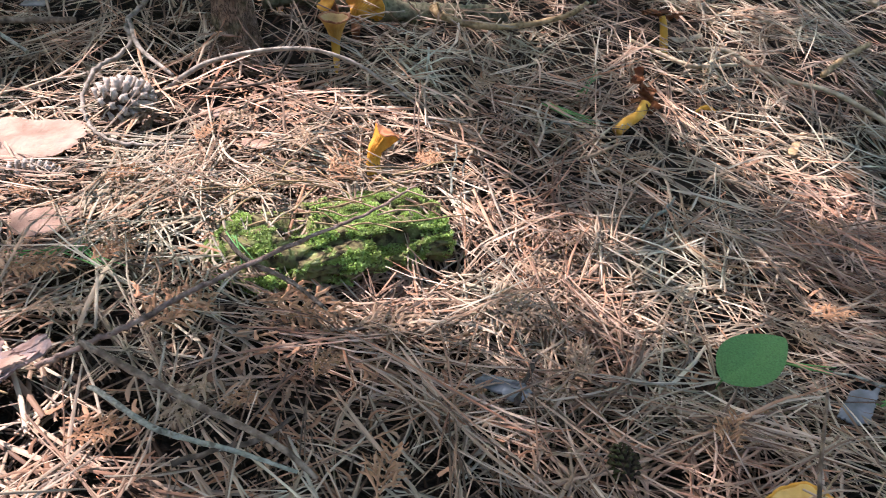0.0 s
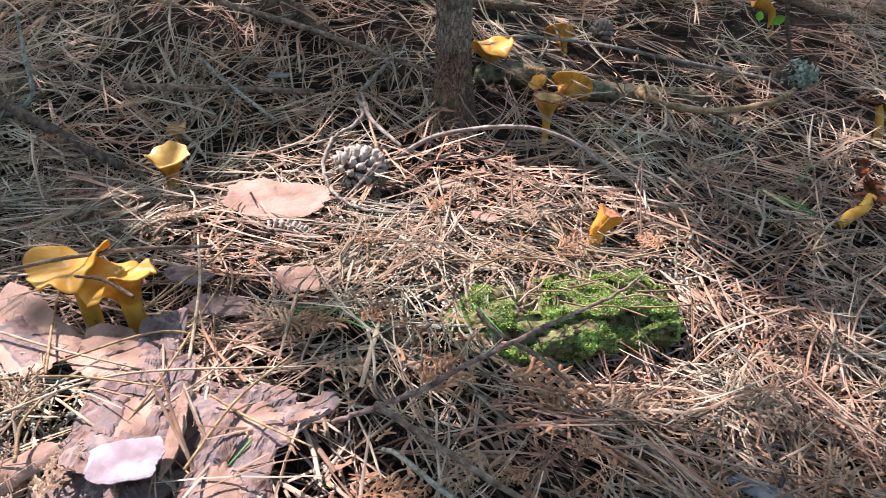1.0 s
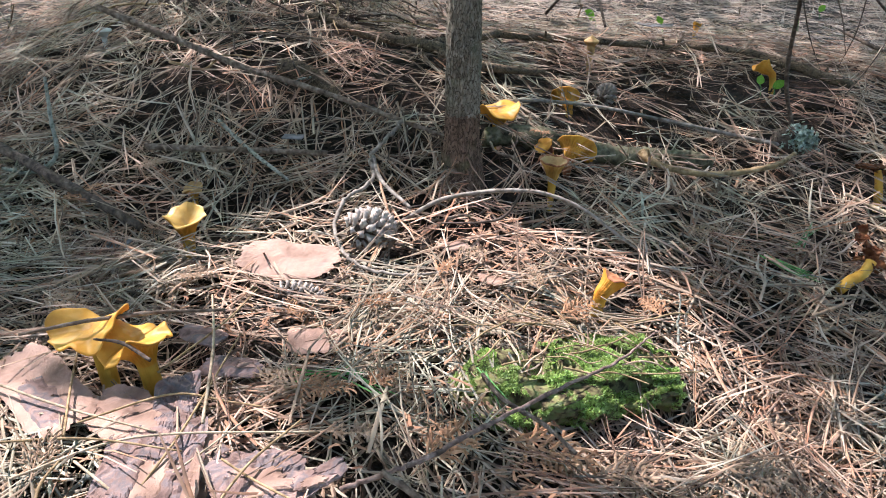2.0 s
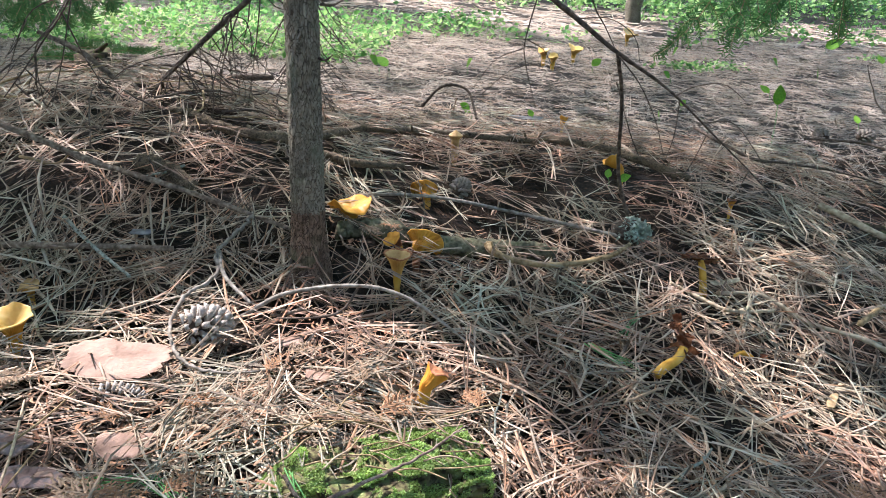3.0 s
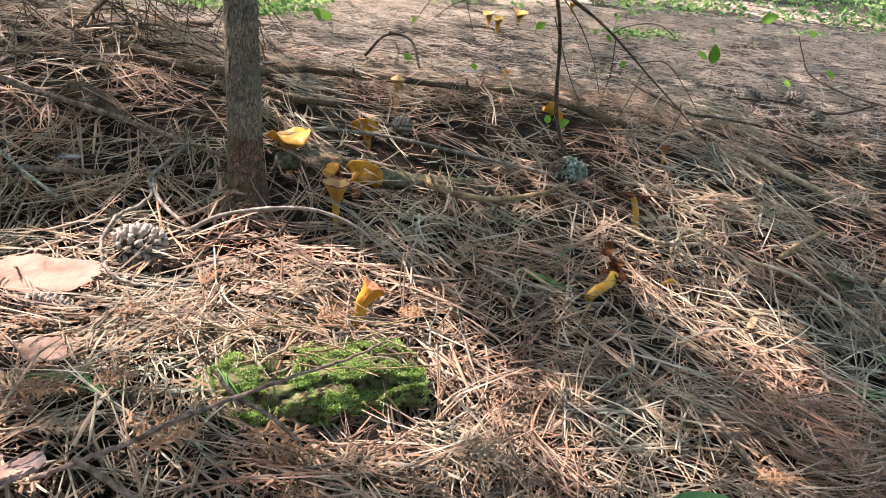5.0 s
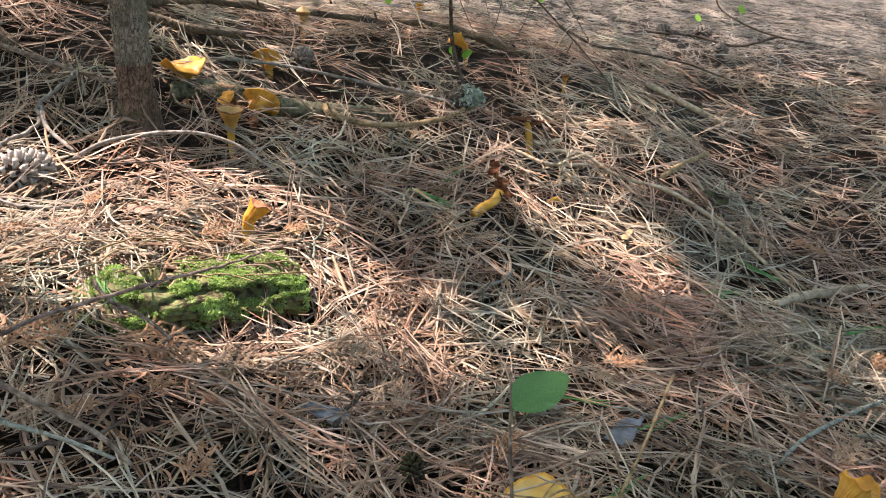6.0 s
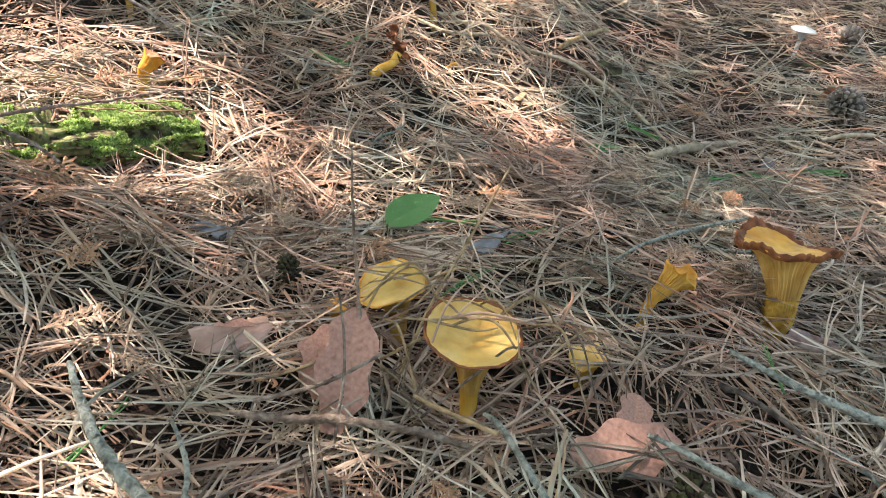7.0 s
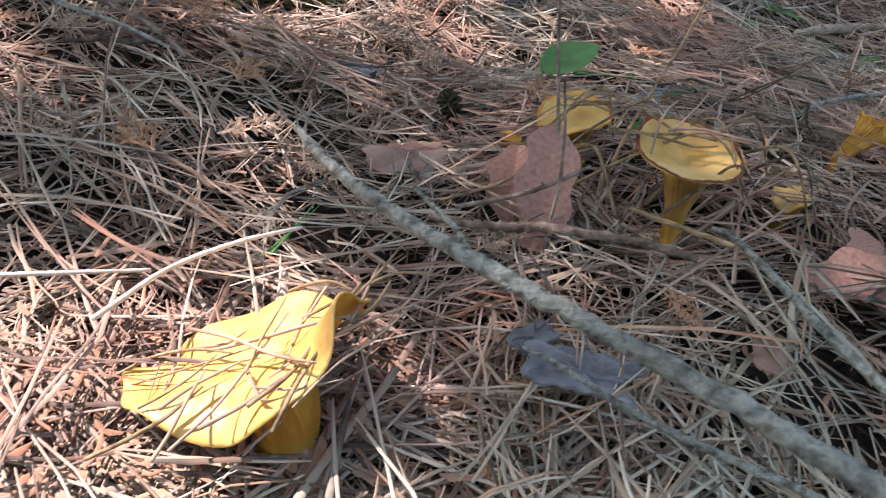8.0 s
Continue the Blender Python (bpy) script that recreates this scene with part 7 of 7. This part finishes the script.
leaf_at("oak_leaf", "raised lobe of a dry oak leaf", "leaf", leaf_mesh("oak_leaf", oakish(0.28, 9), M_OAK, 0.2, 0.2, 5), (0.334, 0.084, hz(0.335, 0.085) + 0.006), (0.351, 0.120, hz(0.351, 0.120) + 0.012), (0.1, -0.4, 1))
leaf_at("oak_leaf", "dry leaf scrap sunk in the litter", "leaf", leaf_mesh("oak_leaf", oakish(0.30, 11), M_OAK, 0.2, 0.3, 5), (0.075, 0.200, hz(0.075, 0.2) + 0.004), (0.112, 0.212, hz(0.112, 0.212) + 0.012), (0, -0.4, 1))
leaf_at("oak_leaf", "dark brown curled leaf by the cone", "leaf", leaf_mesh("oak_leaf", oakish(0.30, 13), M_ROTCAP, 0.4, 0.5, 5), (0.955, 0.870, hz(0.955, 0.87) + 0.006), (0.998, 0.860, hz(0.998, 0.86) + 0.020), (0, -0.4, 1))

# small green plants and single leaves on the back slope
SMALL = leaf_mesh("blade", oval(0.36, 0.7), M_BRIGHTLEAF, 0.15, 0.12, 5)
rng = random.Random(14)
for k, (x, y, s, lift) in enumerate((
    (0.692, 1.92, 0.050, 0.112), (1.313, 3.29, 0.06, 0.02), (1.243, 3.59, 0.06, 0.02), (1.80, 4.5, 0.09, 0.03), (1.862, 3.92, 0.07, 0.02), (1.308, 2.52, 0.05, 0.02), (0.441, 2.12, 0.036, 0.015),
    (-0.085, 1.85, 0.045, 0.02), (0.075, 1.88, 0.03, 0.015), (-0.438, 2.49, 0.06, 0.03), (-0.40, 2.46, 0.05, 0.03), (0.785, 3.71, 0.07, 0.02), (0.336, 3.04, 0.05, 0.02), (0.205, 1.33, 0.026, 0.01), (0.225, 1.32, 0.024, 0.012),
    (0.93, 2.70, 0.045, 0.02), (1.05, 2.25, 0.04, 0.02), (-0.15, 2.7, 0.06, 0.02), (0.62, 2.9, 0.045, 0.02), (0.55, 2.35, 0.03, 0.012),
)):
    z = hz(x, y) + lift
    w = rng.uniform(0, 6.28)
    tip = (x + s * math.cos(w), y + s * 0.6 * math.sin(w), z + s * 0.5)
    if k == 0:
        tip = (x - 0.004, y, z + s)
    leaf_at("seedling_leaf", "small fresh green leaf rising from the litter", "leaf", SMALL, (x, y, z), tip, (0.1, -0.8, 0.7), stalk=[(x, y, z), (x + 0.004, y, hz(x, y) + lift * 0.5), (x + 0.006, y + 0.002, hz(x, y) - 0.01)], group="small green leaves")


def green_needles(x, y, n, turn, seed, length=0.055):
    t = thing("green_needle_tuft", "few fallen green pine needles lying on the brown litter", "pine needles", "green needle tufts")
    rng = np.random.default_rng(seed)
    for k in range(n):
        w = radians(turn) + rng.normal(0, 0.16)
        ox, oy = rng.normal(0, 0.004, 2)
        pts = []
        for f in (0, 0.5, 1):
            px, py = x + ox + math.cos(w) * length * (f - 0.5), y + oy + math.sin(w) * length * (f - 0.5)
            pts.append((px, py, hz(px, py) + 0.009 + 0.004 * f + 0.003 * rng.uniform()))
        tube("needle", pts, [0.0008, 0.0008, 0.0004], M_GREENNEEDLE, t, sides=4, n=8, rough=0.02, seed=k)


for k, a in enumerate(((-0.275, 0.432, 6, 12), (-0.235, 0.425, 4, -40), (0.195, 0.850, 4, 58), (0.155, 0.775, 5, -35), (0.275, 0.405, 6, -25), (0.60, 0.735, 4, -55), (0.515, 0.655, 4, 25), (0.665, 0.600, 4, 10),
                       (0.80, 0.605, 5, -30), (0.72, 0.585, 3, -60), (0.34, 0.36, 3, 30), (0.27, 0.265, 3, 40), (-0.265, 0.295, 2, 62), (0.03, 0.12, 2, 80), (0.47, 0.16, 2, 75), (-0.14, 0.45, 3, -60))):
    green_needles(*a, seed=60 + k)


# ---- undergrowth far back ----
def undergrowth():
    rng = np.random.default_rng(77)
    n = 120000
    y = 2.6 + 10.7 * rng.uniform(0, 1, n) ** 1.35
    x = (rng.uniform(-1.05, 1.0, n) - 0.08 * rng.uniform(0, 1, n)) * (1.0 + 0.8 * y)
    d = np.sin(1.7 * x + 0.9 * y) + np.sin(0.8 * x - 1.9 * y + 2) + 0.7 * np.sin(3.9 * x + 2.2) + 0.9 * np.sin(7.1 * x + 5.3 * y) * np.sin(6.2 * y - 3 * x) + 0.7 * np.sin(13 * x - 4 * y) * np.sin(11 * y + 5 * x)
    edge = np.where(x < -0.5, 2.8, 3.75) + 0.35 * np.sin(1.3 * x) + np.where(x > 0.8, 0.9 * np.minimum(1, (x - 0.8)), 0)
    ok = (d + rng.normal(0, 0.35, n) > 0.55) & (y > edge) | (y > 7.5) & (d > -0.6)
    x, y, d = x[ok], y[ok], d[ok]
    m = len(x)
    tall = np.clip(0.03 + 0.04 * (d + 0.6) + 0.045 * (y - 4.0), 0.02, 0.6)
    z = height(x, y) + tall * rng.uniform(0.05, 1, m)
    c = np.stack([x, y, z], -1)
    pick = rng.uniform(0, 1, m)
    near = pick < 0.7
    big = 0.022 + 0.006 * np.clip(y[near] - 3, 0, 4) * rng.uniform(0.5, 1.5, near.sum())
    leaf_cards("undergrowth", c[near], big[:, None], 0.68 * big[:, None], M_UNDER, None, rng)
    ob = leaf_cards("grass_blades", c[pick >= 0.7], 0.075, 0.004, M_UNDER, None, rng)
    tagged(ob, "thin green grass blades among the far herbs", "grass", "", "stuff")
    ob = bpy.data.objects["undergrowth"]
    tagged(ob, "sunlit bright green undergrowth of leafy seedlings and herbs", "undergrowth", "", "stuff")
    n = 660
    cx = np.repeat(np.array([0.72, 0.80, 1.95, -2.2, -1.2, 0.95]), 110)
    cy = np.repeat(np.array([3.35, 3.30, 4.2, 3.4, 3.9, 3.45]), 110)
    gx, gy = cx + rng.normal(0, 0.05, n), cy + rng.normal(0, 0.05, n)
    c = np.stack([gx, gy, height(gx, gy) + rng.uniform(0, 0.03, n)], -1)
    ob = leaf_cards("moss_cushions", c, 0.02, 0.009, M_UNDER, None, rng)
    tagged(ob, "low green moss cushions on the far litter", "moss", "", "stuff")


undergrowth()


# ---- dry stalks crossing the mushrooms ----
def dry_stalk(pts, r, seed):
    ob = tube("dry_stalk", pts, [r, r, r * 0.8, r * 0.5], M_YELLOWTWIG if seed % 3 else M_TWIG, sides=6, n=22, rough=0.05, seed=seed)
    tagged(ob, "thin dry bent stalk arching between the mushrooms", "stalk", "dry stalks")


for k, (x0, y0, x1, y1, top) in enumerate((
    (0.215, 0.115, 0.300, 0.135, 0.040), (0.195, 0.175, 0.290, 0.118, 0.050), (0.225, 0.205, 0.285, 0.120, 0.052), (0.185, 0.205, 0.265, 0.175, 0.050), (0.175, 0.195, 0.240, 0.245, 0.052),
    (0.270, 0.185, 0.315, 0.105, 0.045), (0.285, 0.170, 0.325, 0.120, 0.040), (0.215, 0.140, 0.190, 0.225, 0.030), (0.295, 0.150, 0.350, 0.165, 0.028), (0.305, 0.175, 0.345, 0.130, 0.026),
    (0.17, 0.225, 0.245, 0.210, 0.048), (0.235, 0.150, 0.320, 0.175, 0.052), (0.200, 0.105, 0.245, 0.160, 0.030), (0.115, 0.165, 0.205, 0.150, 0.024), (0.21, 0.26, 0.28, 0.19, 0.040),
)):
    rng_s = random.Random(k)
    ends = [(x0, y0, hz(x0, y0) + 0.004), (x1, y1, hz(x1, y1) + 0.006)]
    mid1 = (x0 * 0.65 + x1 * 0.35 + rng_s.uniform(-0.004, 0.004), y0 * 0.65 + y1 * 0.35, hz(x0, y0) + top * 0.9)
    mid2 = (x0 * 0.35 + x1 * 0.65, y0 * 0.35 + y1 * 0.65 + rng_s.uniform(-0.004, 0.004), hz(x1, y1) + top)
    dry_stalk([ends[0], mid1, mid2, ends[1]], rng_s.uniform(0.0007, 0.0012), k)


# ---- straws over the bark pieces and dead sticks on the mound ----
STRAWS = [
    ((-0.429, 0.277), (-0.368, 0.324), (-0.246, 0.353)), ((-0.419, 0.332), (-0.369, 0.371), (-0.327, 0.377), (-0.295, 0.369)), ((-0.341, 0.275), (-0.341, 0.339), (-0.357, 0.464)),
    ((-0.331, 0.348), (-0.37, 0.44), (-0.415, 0.525)), ((-0.396, 0.399), (-0.381, 0.483), (-0.38, 0.549)), ((-0.388, 0.246), (-0.4, 0.27), (-0.405, 0.294)),
    ((-0.393, 0.294), (-0.35, 0.276), (-0.308, 0.256)), ((-0.3, 0.315), (-0.27, 0.303), (-0.22, 0.282)), ((-0.415, 0.314), (-0.45, 0.37), (-0.488, 0.436)),
    ((-0.52, 0.36), (-0.44, 0.345), (-0.36, 0.335)), ((-0.46, 0.3), (-0.4, 0.315), (-0.33, 0.318)), ((-0.29, 0.26), (-0.28, 0.31), (-0.262, 0.36)),
    ((-0.36, 0.25), (-0.33, 0.3), (-0.3, 0.36)),
]
for k, pts in enumerate(STRAWS):
    rs = random.Random(k + 90)
    rad = rs.uniform(0.0008, 0.0013)
    ob = tube("straw", [(a, b, hz(a, b) + 0.017 + rs.uniform(0, 0.008)) for a, b in pts], [rad, rad, rad * 0.7], M_YELLOWTWIG if k % 3 else M_PALEWOOD, sides=6, n=20, rough=0.05, seed=k)
    tagged(ob, "long thin dry straw lying across bark pieces", "straw", "straws on the bark")

rs = random.Random(404)
for k in range(34):
    x, y = rs.uniform(-0.95, -0.28), rs.uniform(0.95, 1.45)
    w, ln = rs.choice((rs.gauss(0.5, 0.4), rs.gauss(2.4, 0.4), rs.gauss(-1.3, 0.4))), rs.uniform(0.08, 0.26)
    pts = []
    for f in (-0.5, -0.1, 0.2, 0.5):
        a, b = x + math.cos(w) * ln * f + rs.uniform(-0.006, 0.006), y + math.sin(w) * ln * f
        pts.append((a, b, hz(a, b) + rs.uniform(0.008, 0.028)))
    rad = rs.uniform(0.0010, 0.0024)
    ob = tube("dead_stick", pts, [rad, rad * 0.9, rad * 0.7, rad * 0.4], (M_TWIG, M_DARKTWIG, M_YELLOWTWIG)[k % 3], sides=6, n=18, rough=0.12, seed=k, kink=0.0008)
    tagged(ob, "thin dead stick tangled in the needle mound", "stick", "sticks on the mound")


def needles_on_cap(x, y, z, slope, reach, n, seed, label="dry needle lying across a yellow mushroom cap", group="needles on the caps"):
    """Needles that fell on a cap, each lying along its slope."""
    rs = random.Random(seed)
    for k in range(n):
        w, ln = rs.gauss(0.3, 0.7), rs.uniform(0.025, 0.075)
        ox, oy = x + rs.uniform(-reach, reach), y + rs.uniform(-0.7 * reach, 0.7 * reach)
        up, bow = rs.uniform(0.001, 0.008), rs.uniform(-0.006, 0.008)
        pts = []
        for f in (-0.5, -0.15, 0.2, 0.5):
            a, b = ox + math.cos(w) * ln * f, oy + math.sin(w) * ln * f + bow * (1 - 4 * f * f)
            pts.append((a, b, z + slope[0] * (a - x) + slope[1] * (b - y) + up + 0.01 * f * rs.uniform(-1, 1)))
        rad = rs.uniform(0.0005, 0.0009)
        ob = tube("fallen_needle", pts, [rad, rad, rad, rad * 0.5], M_NEEDLE if k % 2 else M_YELLOWTWIG, sides=5, n=14, rough=0.03, seed=seed + k)
        tagged(ob, label, "pine needle", group)


needles_on_cap(0.040, 0.0, hz(0.046, -0.014) + 0.038, (0.50, -0.22), 0.045, 26, 7)
needles_on_cap(0.246, 0.146, hz(0.248, 0.134) + 0.046, (0.05, 0.05), 0.030, 9, 47)
needles_on_cap(0.212, 0.238, hz(0.211, 0.226) + 0.033, (-0.1, -0.1), 0.024, 9, 87)
needles_on_cap(-0.075, 0.532, 0.050, (-0.10, -0.05), 0.085, 42, 127, "dry needle lying across the green moss", "needles on the moss")

# broken twig ends and scaly cedar stalks strewn through the near litter
rs = random.Random(515)
for k in range(110):
    x, y = rs.uniform(-0.55, 0.75), rs.uniform(-0.12, 1.0)
    if math.hypot(x + 0.08, y - 0.53) < 0.12 or math.hypot(x - 0.02, y) < 0.16 or math.hypot(x - 0.25, y - 0.15) < 0.05:
        continue
    w, ln = rs.uniform(0, 6.28), rs.uniform(0.018, 0.075)
    pts = []
    for f in (-0.5, -0.15, 0.2, 0.5):
        a, b = x + math.cos(w) * ln * f + rs.uniform(-0.003, 0.003), y + math.sin(w) * ln * f + rs.uniform(-0.003, 0.003)
        pts.append((a, b, hz(a, b) + rs.uniform(0.006, 0.016)))
    rad = rs.uniform(0.0009, 0.0021)
    mt, lab = ((M_TWIG, "short broken brown twig end in the litter"), (M_LICHTWIG, "short lichen-spotted grey twig end in the litter"), (M_CEDARDULL, "scaly tan cedar stalk in the litter"), (M_DARKTWIG, "short dark broken twig end in the litter"))[k % 4]
    ob = tube("broken_twig", pts, [rad, rad * rs.uniform(0.8, 1.1), rad * 0.9, rad * 0.6], mt, sides=7, n=16, rough=0.22, seed=k, kink=0.0006)
    tagged(ob, lab, "twig", "broken twig ends")
